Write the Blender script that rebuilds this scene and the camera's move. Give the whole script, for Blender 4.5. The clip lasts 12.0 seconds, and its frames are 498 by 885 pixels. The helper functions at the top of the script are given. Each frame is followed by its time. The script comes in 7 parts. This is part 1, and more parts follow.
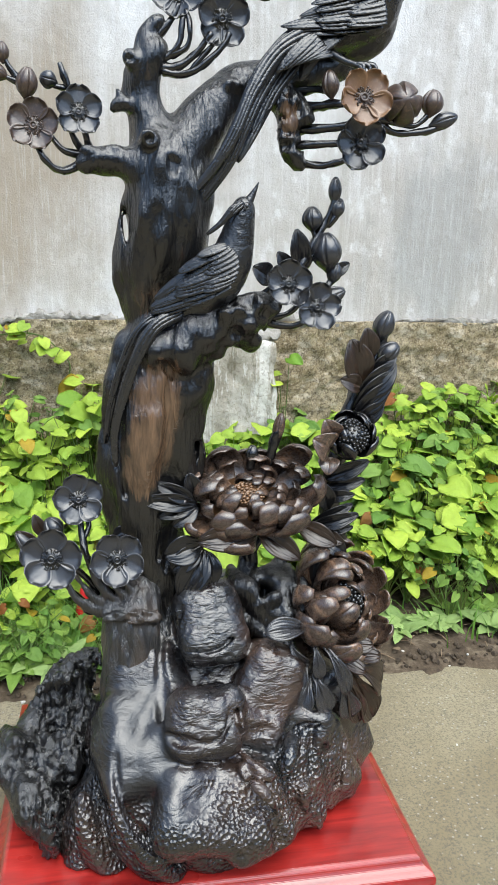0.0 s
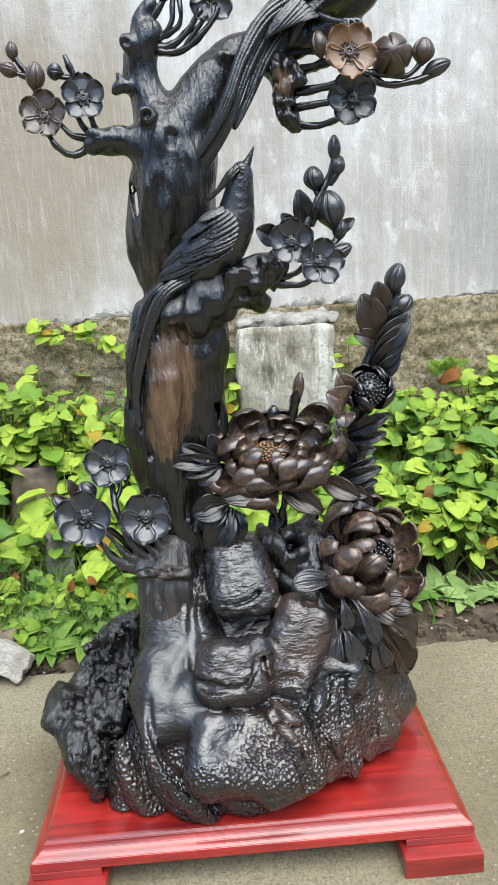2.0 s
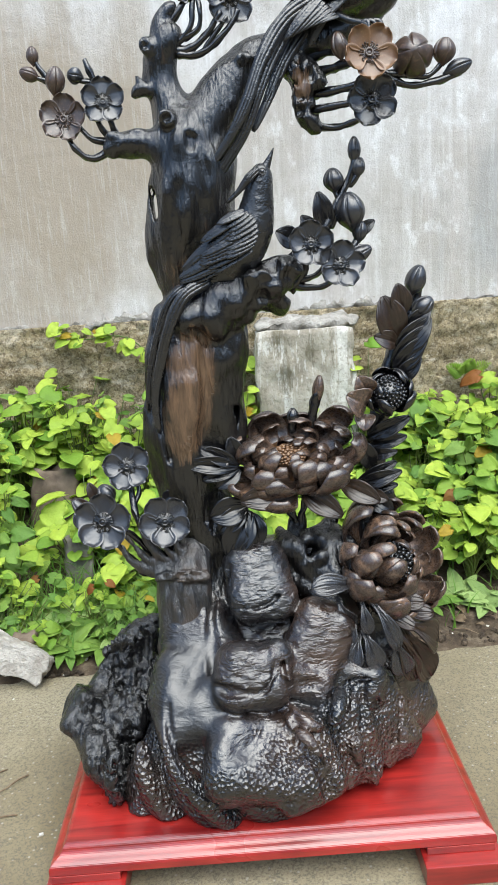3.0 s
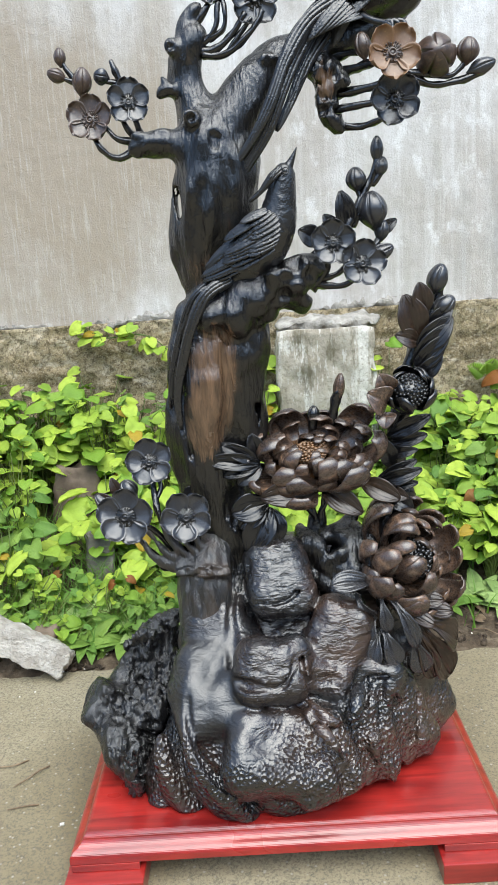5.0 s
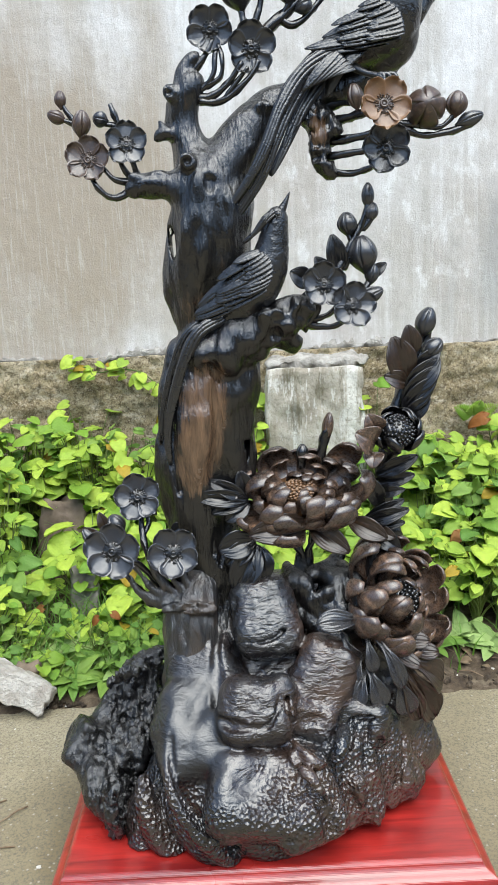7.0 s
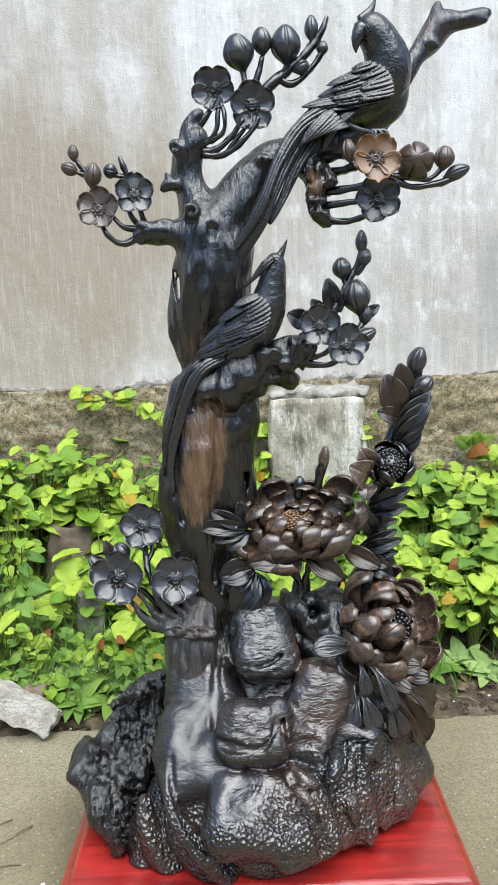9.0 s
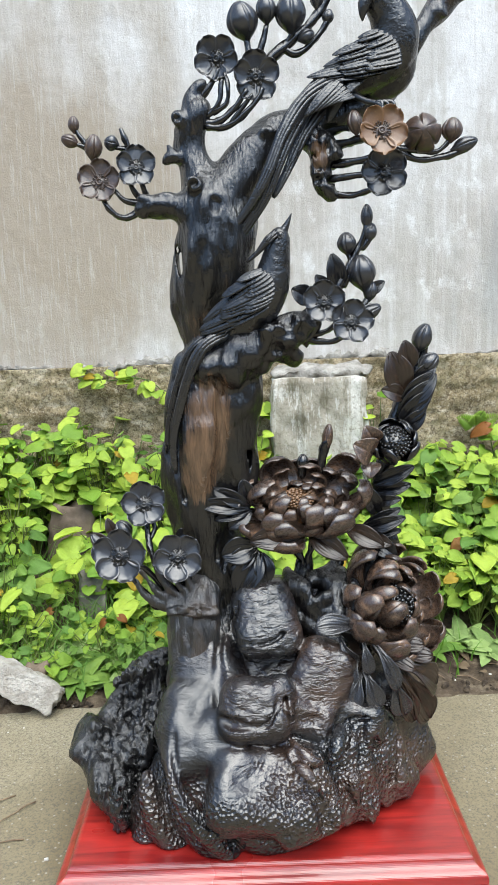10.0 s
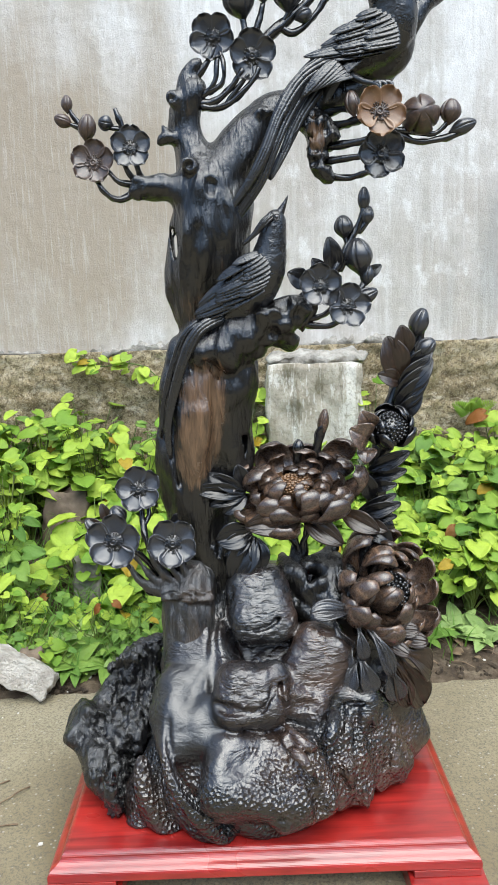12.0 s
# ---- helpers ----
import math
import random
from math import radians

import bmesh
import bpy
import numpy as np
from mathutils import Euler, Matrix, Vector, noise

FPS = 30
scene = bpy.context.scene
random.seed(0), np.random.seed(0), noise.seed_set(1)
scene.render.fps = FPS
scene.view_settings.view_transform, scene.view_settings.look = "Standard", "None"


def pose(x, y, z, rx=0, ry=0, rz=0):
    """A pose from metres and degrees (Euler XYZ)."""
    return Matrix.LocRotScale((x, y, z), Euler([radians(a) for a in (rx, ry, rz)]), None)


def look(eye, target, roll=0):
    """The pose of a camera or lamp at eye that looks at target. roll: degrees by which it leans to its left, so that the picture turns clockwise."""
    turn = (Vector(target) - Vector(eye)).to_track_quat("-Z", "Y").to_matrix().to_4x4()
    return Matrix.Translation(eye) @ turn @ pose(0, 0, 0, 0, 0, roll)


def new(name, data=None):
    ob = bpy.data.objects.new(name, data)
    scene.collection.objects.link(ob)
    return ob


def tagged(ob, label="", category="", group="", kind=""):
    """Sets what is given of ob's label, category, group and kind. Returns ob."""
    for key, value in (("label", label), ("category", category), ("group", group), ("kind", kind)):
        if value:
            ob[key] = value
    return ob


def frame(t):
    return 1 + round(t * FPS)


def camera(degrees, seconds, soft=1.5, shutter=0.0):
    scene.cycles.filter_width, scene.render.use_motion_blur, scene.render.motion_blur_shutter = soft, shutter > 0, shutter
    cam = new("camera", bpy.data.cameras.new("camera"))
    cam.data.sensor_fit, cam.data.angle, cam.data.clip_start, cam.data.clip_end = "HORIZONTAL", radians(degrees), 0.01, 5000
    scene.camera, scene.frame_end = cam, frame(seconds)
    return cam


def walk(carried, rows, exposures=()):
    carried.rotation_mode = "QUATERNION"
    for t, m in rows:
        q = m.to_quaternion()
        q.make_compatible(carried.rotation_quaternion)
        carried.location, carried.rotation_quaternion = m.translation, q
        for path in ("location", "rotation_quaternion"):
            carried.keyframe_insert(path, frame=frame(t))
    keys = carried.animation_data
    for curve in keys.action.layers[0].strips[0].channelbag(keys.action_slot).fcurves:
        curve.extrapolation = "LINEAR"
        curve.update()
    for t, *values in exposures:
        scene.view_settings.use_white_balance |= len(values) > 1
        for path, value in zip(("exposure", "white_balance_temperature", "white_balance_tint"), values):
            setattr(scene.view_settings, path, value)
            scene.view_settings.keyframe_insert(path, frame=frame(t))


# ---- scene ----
cam = camera(36.0, 12.0, soft=0.8)
PATH = [
    (0, (-0.107, -0.9, 0.751), (0.244, 1.005, 0.25), 1.5),
    (0.5, (-0.059, -0.902, 0.691), (0.191, 1.011, 0.165), -1.1),
    (1, (-0.023, -0.938, 0.696), (0.138, 0.982, 0.16), -2.5),
    (1.5, (-0.009, -0.952, 0.698), (0.096, 0.981, 0.198), -3.2),
    (2, (-0.008, -0.956, 0.698), (0.069, 0.985, 0.223), -3.5),
    (2.5, (-0.007, -0.957, 0.699), (0.046, 0.987, 0.232), -3.7),
    (3, (-0.009, -0.952, 0.697), (0.021, 0.993, 0.233), -3.8),
    (5, (-0.011, -0.961, 0.695), (-0.032, 0.985, 0.235), -3.7),
    (5.5, (-0.009, -0.962, 0.695), (-0.027, 0.986, 0.243), -3.5),
    (6, (-0.01, -0.963, 0.694), (-0.018, 0.989, 0.255), -3.2),
    (6.5, (-0.013, -0.963, 0.696), (-0.008, 0.994, 0.281), -2.8),
    (7, (-0.013, -0.966, 0.697), (0.004, 1.0, 0.328), -2.4),
    (7.2, (-0.013, -0.968, 0.702), (0.004, 1.001, 0.35), -2.4),
    (8.8, (-0.004, -1.015, 0.714), (-0.003, 0.964, 0.424), -2.2),
    (9, (-0.002, -1.012, 0.714), (-0.003, 0.965, 0.411), -2.2),
    (9.5, (-0.004, -1.007, 0.711), (-0.01, 0.966, 0.38), -2.2),
    (10, (-0.005, -1.004, 0.709), (-0.01, 0.965, 0.356), -2.1),
    (10.5, (-0.005, -1.003, 0.708), (-0.008, 0.964, 0.343), -2.0),
    (11, (-0.006, -1.001, 0.708), (-0.005, 0.964, 0.334), -2.0),
    (11.5, (-0.005, -1.002, 0.707), (-0.002, 0.961, 0.327), -2.0),
    (12, (-0.006, -0.998, 0.705), (0.002, 0.965, 0.319), -1.9),
]
walk(cam, [(t, look(eye, target, roll)) for t, eye, target, roll in PATH], exposures=((0, 0.97, 6230, 5), (12, 0.97, 6230, 5)))

# ---- light: bright overcast sky with a very soft sun ----
world = bpy.data.worlds.new("overcast_sky")
scene.world = world
world.use_nodes = True
wn = world.node_tree
sky = wn.nodes.new("ShaderNodeTexSky")
sky.sky_type = "NISHITA"
sky.sun_disc = False
sky.sun_elevation, sky.sun_rotation = radians(63), radians(165)
sky.air_density, sky.dust_density, sky.ozone_density = 1.0, 2.0, 1.5
wn.links.new(sky.outputs[0], wn.nodes["Background"].inputs[0])
wn.nodes["Background"].inputs[1].default_value = 0.15
sun = new("sun", bpy.data.lights.new("sun", "SUN"))
sun.data.energy, sun.data.angle, sun.data.color = 2.4, radians(66), (1.0, 0.98, 0.92)
sun.matrix_world = look((0.5, -2.05, 4.2), (0, 0, 0.3))


# ---- mesh tools ----
WORLD = {}


def finish(ob, parent, m):
    """Parent ob and put it at the world matrix m."""
    WORLD[ob] = m
    if parent is not None:
        ob.parent = parent
        ob.matrix_basis = WORLD[parent].inverted() @ m
    else:
        ob.matrix_basis = m
    return ob


def empty(name, at, parent=None):
    ob = new(name)
    ob.empty_display_size = 0.05
    return finish(ob, parent, Matrix.Translation(at))


def mesh_of(name, verts, faces, material=None, smooth=True):
    me = bpy.data.meshes.new(name)
    me.from_pydata([tuple(v) for v in verts], [], [tuple(f) for f in faces])
    if smooth:
        me.shade_smooth()
    if material:
        me.materials.append(material)
    me.update()
    return me


def part(name, bm, material, parent=None, label="", smooth=True, at=None):
    """One mesh object out of a bmesh in world metres, its origin at its middle or at the point given."""
    bmesh.ops.recalc_face_normals(bm, faces=bm.faces)
    if at is None:
        lo = [min(v.co[i] for v in bm.verts) for i in range(3)]
        hi = [max(v.co[i] for v in bm.verts) for i in range(3)]
        at = [(a + b) / 2 for a, b in zip(lo, hi)]
    at = Vector(at)
    bmesh.ops.translate(bm, verts=bm.verts, vec=-at)
    me = bpy.data.meshes.new(name)
    bm.to_mesh(me)
    bm.free()
    if smooth:
        me.shade_smooth()
    me.materials.append(material)
    ob = finish(new(name, me), parent, Matrix.Translation(at))
    return tagged(ob, label)


def piece(name, me, parent, m, label=""):
    """An object on a shared mesh, at the world matrix m."""
    return tagged(finish(new(name, me), parent, m), label)


def aim(at, out, spin=0.0, scale=1.0, up=(0, 0, 1)):
    """A matrix at a point whose z axis points along out."""
    z = Vector(out).normalized()
    x = Vector(up).cross(z)
    if x.length < 1e-4:
        x = Vector((1, 0, 0))
    x.normalize()
    y = z.cross(x)
    r = Matrix((x, y, z)).transposed().to_4x4()
    s = scale if hasattr(scale, "__len__") else (scale, scale, scale)
    return Matrix.Translation(at) @ r @ Matrix.Rotation(spin, 4, "Z") @ Matrix.Diagonal((*s, 1))


def curve_points(points, steps=6):
    """A smooth line through (place, radius) pairs."""
    p = [Vector((*a, r)) for a, r in points]
    p = [p[0] * 2 - p[1]] + p + [p[-1] * 2 - p[-2]]
    out = []
    for i in range(1, len(p) - 2):
        a, b, c, d = p[i - 1:i + 3]
        for j in range(steps):
            t = j / steps
            out.append(0.5 * (2 * b + (c - a) * t + (2 * a - 5 * b + 4 * c - d) * t * t + (3 * b - a - 3 * c + d) * t ** 3))
    out.append(p[-2])
    return [(Vector(q[:3]), max(q[3], 0.0004)) for q in out]


def tube(bm, points, sides=8, steps=5, lumps=0.06, flat=1.0, flat_dir=(0, -1, 0)):
    """A bent, tapering round bar through (place, radius) pairs, closed at both ends."""
    line = curve_points(points, steps)
    rings = []
    side = None
    for i, (c, r) in enumerate(line):
        d = (line[min(i + 1, len(line) - 1)][0] - line[max(i - 1, 0)][0]).normalized()
        a = Vector(flat_dir) if flat != 1.0 else (side if side is not None else Vector((0.31, -0.9, 0.3)))
        a = a - d * a.dot(d)
        if a.length < 1e-5:
            a = d.orthogonal()
        a.normalize()
        side = a
        b = d.cross(a)
        ring = []
        for k in range(sides):
            w = 2 * math.pi * k / sides
            rr = r * (1 + lumps * noise.noise(Vector((c.x * 90 + k * 1.7, c.y * 90, c.z * 90))))
            ring.append(bm.verts.new(c + (a * math.cos(w) * flat + b * math.sin(w)) * rr))
        rings.append(ring)
    for q, w in zip(rings, rings[1:]):
        for k in range(sides):
            bm.faces.new((q[k], q[(k + 1) % sides], w[(k + 1) % sides], w[k]))
    for ring, end in ((rings[0], 0), (rings[-1], -1)):
        c = line[end][0] + (line[end][0] - line[1 if end == 0 else -2][0]).normalized() * line[end][1] * 0.6
        tip = bm.verts.new(c)
        for k in range(sides):
            f = (ring[k], ring[(k + 1) % sides], tip)
            bm.faces.new(f if end else f[::-1])


def sheet_data(fn, nu, nv, thick):
    """A bent plate with thickness: fn(u, v) with u from -1 to 1 across and v from 0 to 1 along."""
    g = [[Vector(fn(-1 + 2 * i / nu, j / nv)) for i in range(nu + 1)] for j in range(nv + 1)]
    top, low = [], []
    for j in range(nv + 1):
        for i in range(nu + 1):
            a = g[j][min(i + 1, nu)] - g[j][max(i - 1, 0)]
            b = g[min(j + 1, nv)][i] - g[max(j - 1, 0)][i]
            n = a.cross(b)
            n = n.normalized() if n.length > 1e-9 else Vector((0, 0, 1))
            edge = 0.35 if i in (0, nu) or j in (0, nv) else 1.0
            top.append(g[j][i] + n * thick * 0.5 * edge)
            low.append(g[j][i] - n * thick * 0.5 * edge)
    w, total = nu + 1, (nu + 1) * (nv + 1)
    faces = []
    for j in range(nv):
        for i in range(nu):
            a, b, c, d = j * w + i, j * w + i + 1, (j + 1) * w + i + 1, (j + 1) * w + i
            faces.append((a, b, c, d))
            faces.append((total + d, total + c, total + b, total + a))
    rim = [i for i in range(w)] + [j * w + nu for j in range(1, nv + 1)]
    rim += [nv * w + i for i in range(nu - 1, -1, -1)] + [j * w for j in range(nv - 1, 0, -1)]
    for a, b in zip(rim, rim[1:] + rim[:1]):
        faces.append((b, a, total + a, total + b))
    return top + low, faces


def add_sheet(bm, fn, nu, nv, thick, m=None):
    verts, faces = sheet_data(fn, nu, nv, thick)
    made = [bm.verts.new(m @ v if m else v) for v in verts]
    for f in faces:
        bm.faces.new([made[i] for i in f])


def sheet_mesh(name, fn, nu, nv, thick, material):
    return mesh_of(name, *sheet_data(fn, nu, nv, thick), material)


def add_ball(bm, at, r, m=None, u=10, v=7):
    s = r if hasattr(r, "__len__") else (r, r, r)
    mm = Matrix.Translation(at) @ (m.to_3x3().to_4x4() if m else Matrix()) @ Matrix.Diagonal((*s, 1))
    bmesh.ops.create_uvsphere(bm, u_segments=u, v_segments=v, radius=1, matrix=mm)


def add_box(bm, lo, hi, bevel=0.0):
    c = [(a + b) / 2 for a, b in zip(lo, hi)]
    s = [b - a for a, b in zip(lo, hi)]
    got = bmesh.ops.create_cube(bm, size=1, matrix=Matrix.Translation(c) @ Matrix.Diagonal((*s, 1)))
    if bevel:
        edges = list({e for v in got["verts"] for e in v.link_edges})
        bmesh.ops.bevel(bm, geom=edges, offset=bevel, segments=2, affect="EDGES", profile=0.6)


def value_noise(x, y, z, seed=0):
    """Smooth noise from -1 to 1 on arrays."""
    xi, yi, zi = np.floor(x).astype(np.int64), np.floor(y).astype(np.int64), np.floor(z).astype(np.int64)
    fx, fy, fz = x - xi, y - yi, z - zi
    fx, fy, fz = (f * f * (3 - 2 * f) for f in (fx, fy, fz))

    def rnd(a, b, c):
        h = (a * 374761393 + b * 668265263 + c * 2147483647 + seed * 1274126177) & 0xFFFFFFFF
        h = ((h ^ (h >> 13)) * 1103515245) & 0xFFFFFFFF
        return ((h ^ (h >> 16)) & 0xFFFF) / 32767.5 - 1

    out = 0
    for a in (0, 1):
        for b in (0, 1):
            for c in (0, 1):
                w = (fx if a else 1 - fx) * (fy if b else 1 - fy) * (fz if c else 1 - fz)
                out = out + w * rnd(xi + a, yi + b, zi + c)
    return out


class Clay:
    """A solid modelled from blended round forms, turned into one mesh."""

    def __init__(self, lo, hi, step):
        self.lo, self.step = np.array(lo, float), step
        self.n = [int(math.ceil((b - a) / step)) + 1 for a, b in zip(lo, hi)]
        self.ax = [lo[i] + step * np.arange(self.n[i]) for i in range(3)]
        self.f = np.full(self.n, 0.5)

    def _cut(self, lo, hi):
        sl = []
        for i in range(3):
            a = int(np.clip((lo[i] - self.lo[i]) / self.step, 0, self.n[i]))
            b = int(np.clip((hi[i] - self.lo[i]) / self.step + 2, 0, self.n[i]))
            sl.append(slice(a, b))
        return tuple(sl), np.meshgrid(*(self.ax[i][sl[i]] for i in range(3)), indexing="ij")

    def _join(self, sl, d, k, sign):
        a = self.f[sl]
        if sign > 0:
            h = np.clip(0.5 + 0.5 * (a - d) / k, 0, 1)
            self.f[sl] = a * (1 - h) + d * h - k * h * (1 - h)
        else:
            h = np.clip(0.5 - 0.5 * (a + d) / k, 0, 1)
            self.f[sl] = a * (1 - h) - d * h + k * h * (1 - h)

    def limb(self, points, k=0.008, sign=1, squash=1.0, steps=4):
        line = curve_points(points, steps)
        for (a, ra), (b, rb) in zip(line, line[1:]):
            m = max(ra, rb) / min(squash, 1.0) + 2 * k + self.step
            sl, (x, y, z) = self._cut([min(a[i], b[i]) - m for i in range(3)], [max(a[i], b[i]) + m for i in range(3)])
            if x.size == 0:
                continue
            ab = b - a
            t = np.clip(((x - a.x) * ab.x + (y - a.y) * ab.y + (z - a.z) * ab.z) / max(ab.length_squared, 1e-12), 0, 1)
            dy = (y - a.y - t * ab.y) * squash
            d = np.sqrt((x - a.x - t * ab.x) ** 2 + dy ** 2 + (z - a.z - t * ab.z) ** 2) - (ra + (rb - ra) * t)
            self._join(sl, d, k, sign)

    def blob(self, at, r, k=0.01, sign=1, turn=(0, 0, 0), box=0.0):
        """An ellipsoid, or with box a rounded block."""
        m = max(r) * 1.3 + 2 * k
        sl, (x, y, z) = self._cut([c - m for c in at], [c + m for c in at])
        if x.size == 0:
            return
        rot = np.array(Euler([radians(t) for t in turn]).to_matrix().transposed())
        p = np.stack([x - at[0], y - at[1], z - at[2]])
        p = np.tensordot(rot, p, 1)
        if box:
            q = [np.abs(p[i]) - r[i] + box for i in range(3)]
            d = np.sqrt(sum(np.maximum(c, 0) ** 2 for c in q)) + np.minimum(np.maximum(np.maximum(q[0], q[1]), q[2]), 0) - box
        else:
            l = np.sqrt(sum((p[i] / r[i]) ** 2 for i in range(3)))
            l2 = np.sqrt(sum((p[i] / r[i] ** 2) ** 2 for i in range(3))) + 1e-9
            d = l * (l - 1) / l2
        self._join(sl, d, k, sign)

    def groove(self, points, r, k=0.004):
        """A furrow cut along the line where the points, pushed back along y, meet the surface."""
        line = []
        for p, _ in curve_points([(q, r) for q in points], 5):
            i, j = (int(round(np.clip((p[a] - self.lo[a]) / self.step, 0, self.n[a] - 1))) for a in (0, 2))
            hit = np.nonzero(self.f[i, :, j] < 0)[0]
            if len(hit):
                line.append(((p[0], self.ax[1][hit[0]] - r * 0.35, p[2]), r * (0.55 if not line else 1)))
        if len(line) > 3:
            ys = np.convolve(np.pad([p[1] for p, _ in line], 3, mode="edge"), np.ones(7) / 7, mode="valid")
            line = [((p[0], y, p[2]), q) for (p, q), y in zip(line, ys)]
        if len(line) > 1:
            self.limb(line, k, -1, steps=2)

    def roughen(self, amp, size, seed=0, stretch=(1, 1, 1), where=None, ridged=False):
        band = np.abs(self.f) < amp * 3 + 2 * self.step
        i, j, k = np.nonzero(band)
        x, y, z = self.ax[0][i], self.ax[1][j], self.ax[2][k]
        v = value_noise(x / size * stretch[0], y / size * stretch[1], z / size * stretch[2], seed)
        if ridged:
            v = 2.2 * np.abs(v) - 0.55
        if where is not None:
            v = v * where(x, y, z)
        self.f[i, j, k] += amp * v

    def mesh(self, name, material):
        f, n = self.f, self.n
        inside = f < 0
        corner = [(a, b, c) for a in (0, 1) for b in (0, 1) for c in (0, 1)]
        view = {o: (slice(o[0], n[0] - 1 + o[0]), slice(o[1], n[1] - 1 + o[1]), slice(o[2], n[2] - 1 + o[2])) for o in corner}
        count = sum(inside[view[o]].astype(np.int8) for o in corner)
        ci, cj, ck = np.nonzero((count > 0) & (count < 8))
        index = -np.ones([c - 1 for c in n], np.int64)
        index[ci, cj, ck] = np.arange(len(ci))
        total, hits = np.zeros((len(ci), 3)), np.zeros(len(ci))
        for o in corner:
            for axis in range(3):
                if o[axis]:
                    continue
                e = list(o)
                e[axis] = 1
                fa, fb = f[ci + o[0], cj + o[1], ck + o[2]], f[ci + e[0], cj + e[1], ck + e[2]]
                cross = (fa < 0) != (fb < 0)
                t = np.where(cross, fa / np.where(cross, fa - fb, 1), 0)
                q = np.tile(np.array(o, float), (len(ci), 1))
                q[:, axis] += t
                total += q * cross[:, None]
                hits += cross
        verts = (np.stack([ci, cj, ck], 1) + total / hits[:, None]) * self.step + self.lo
        faces = []
        for axis in range(3):
            b, c = (axis + 1) % 3, (axis + 2) % 3
            lo = [slice(1, n[i] - 1) for i in range(3)]
            lo[axis] = slice(0, n[axis] - 1)
            hi = list(lo)
            hi[axis] = slice(1, n[axis])
            s0, s1 = inside[tuple(lo)], inside[tuple(hi)]
            for flip, hit in ((False, s0 & ~s1), (True, ~s0 & s1)):
                p = list(np.nonzero(hit))
                for i in range(3):
                    if i != axis:
                        p[i] = p[i] + 1

                def cell(db, dc):
                    q = list(p)
                    q[b], q[c] = q[b] - db, q[c] - dc
                    return index[q[0], q[1], q[2]]

                quad = np.stack([cell(1, 1), cell(0, 1), cell(0, 0), cell(1, 0)], 1)
                faces.append(quad[:, ::-1] if flip else quad)
        faces = np.concatenate(faces)
        me = bpy.data.meshes.new(name)
        me.vertices.add(len(verts))
        me.vertices.foreach_set("co", verts.astype(np.float32).ravel())
        me.loops.add(faces.size)
        me.loops.foreach_set("vertex_index", faces.astype(np.int32).ravel())
        me.polygons.add(len(faces))
        me.polygons.foreach_set("loop_start", np.arange(0, faces.size, 4, dtype=np.int32))
        me.polygons.foreach_set("loop_total", np.full(len(faces), 4, np.int32))
        me.update(calc_edges=True)
        me.validate()
        me.shade_smooth()
        me.materials.append(material)
        return me


def clay_part(name, clay, material, parent, label="", at=None):
    me = clay.mesh(name, material)
    at = Vector(at) if at is not None else WORLD[parent].translation
    me.transform(Matrix.Translation(-at))
    return tagged(finish(new(name, me), parent, Matrix.Translation(at)), label)


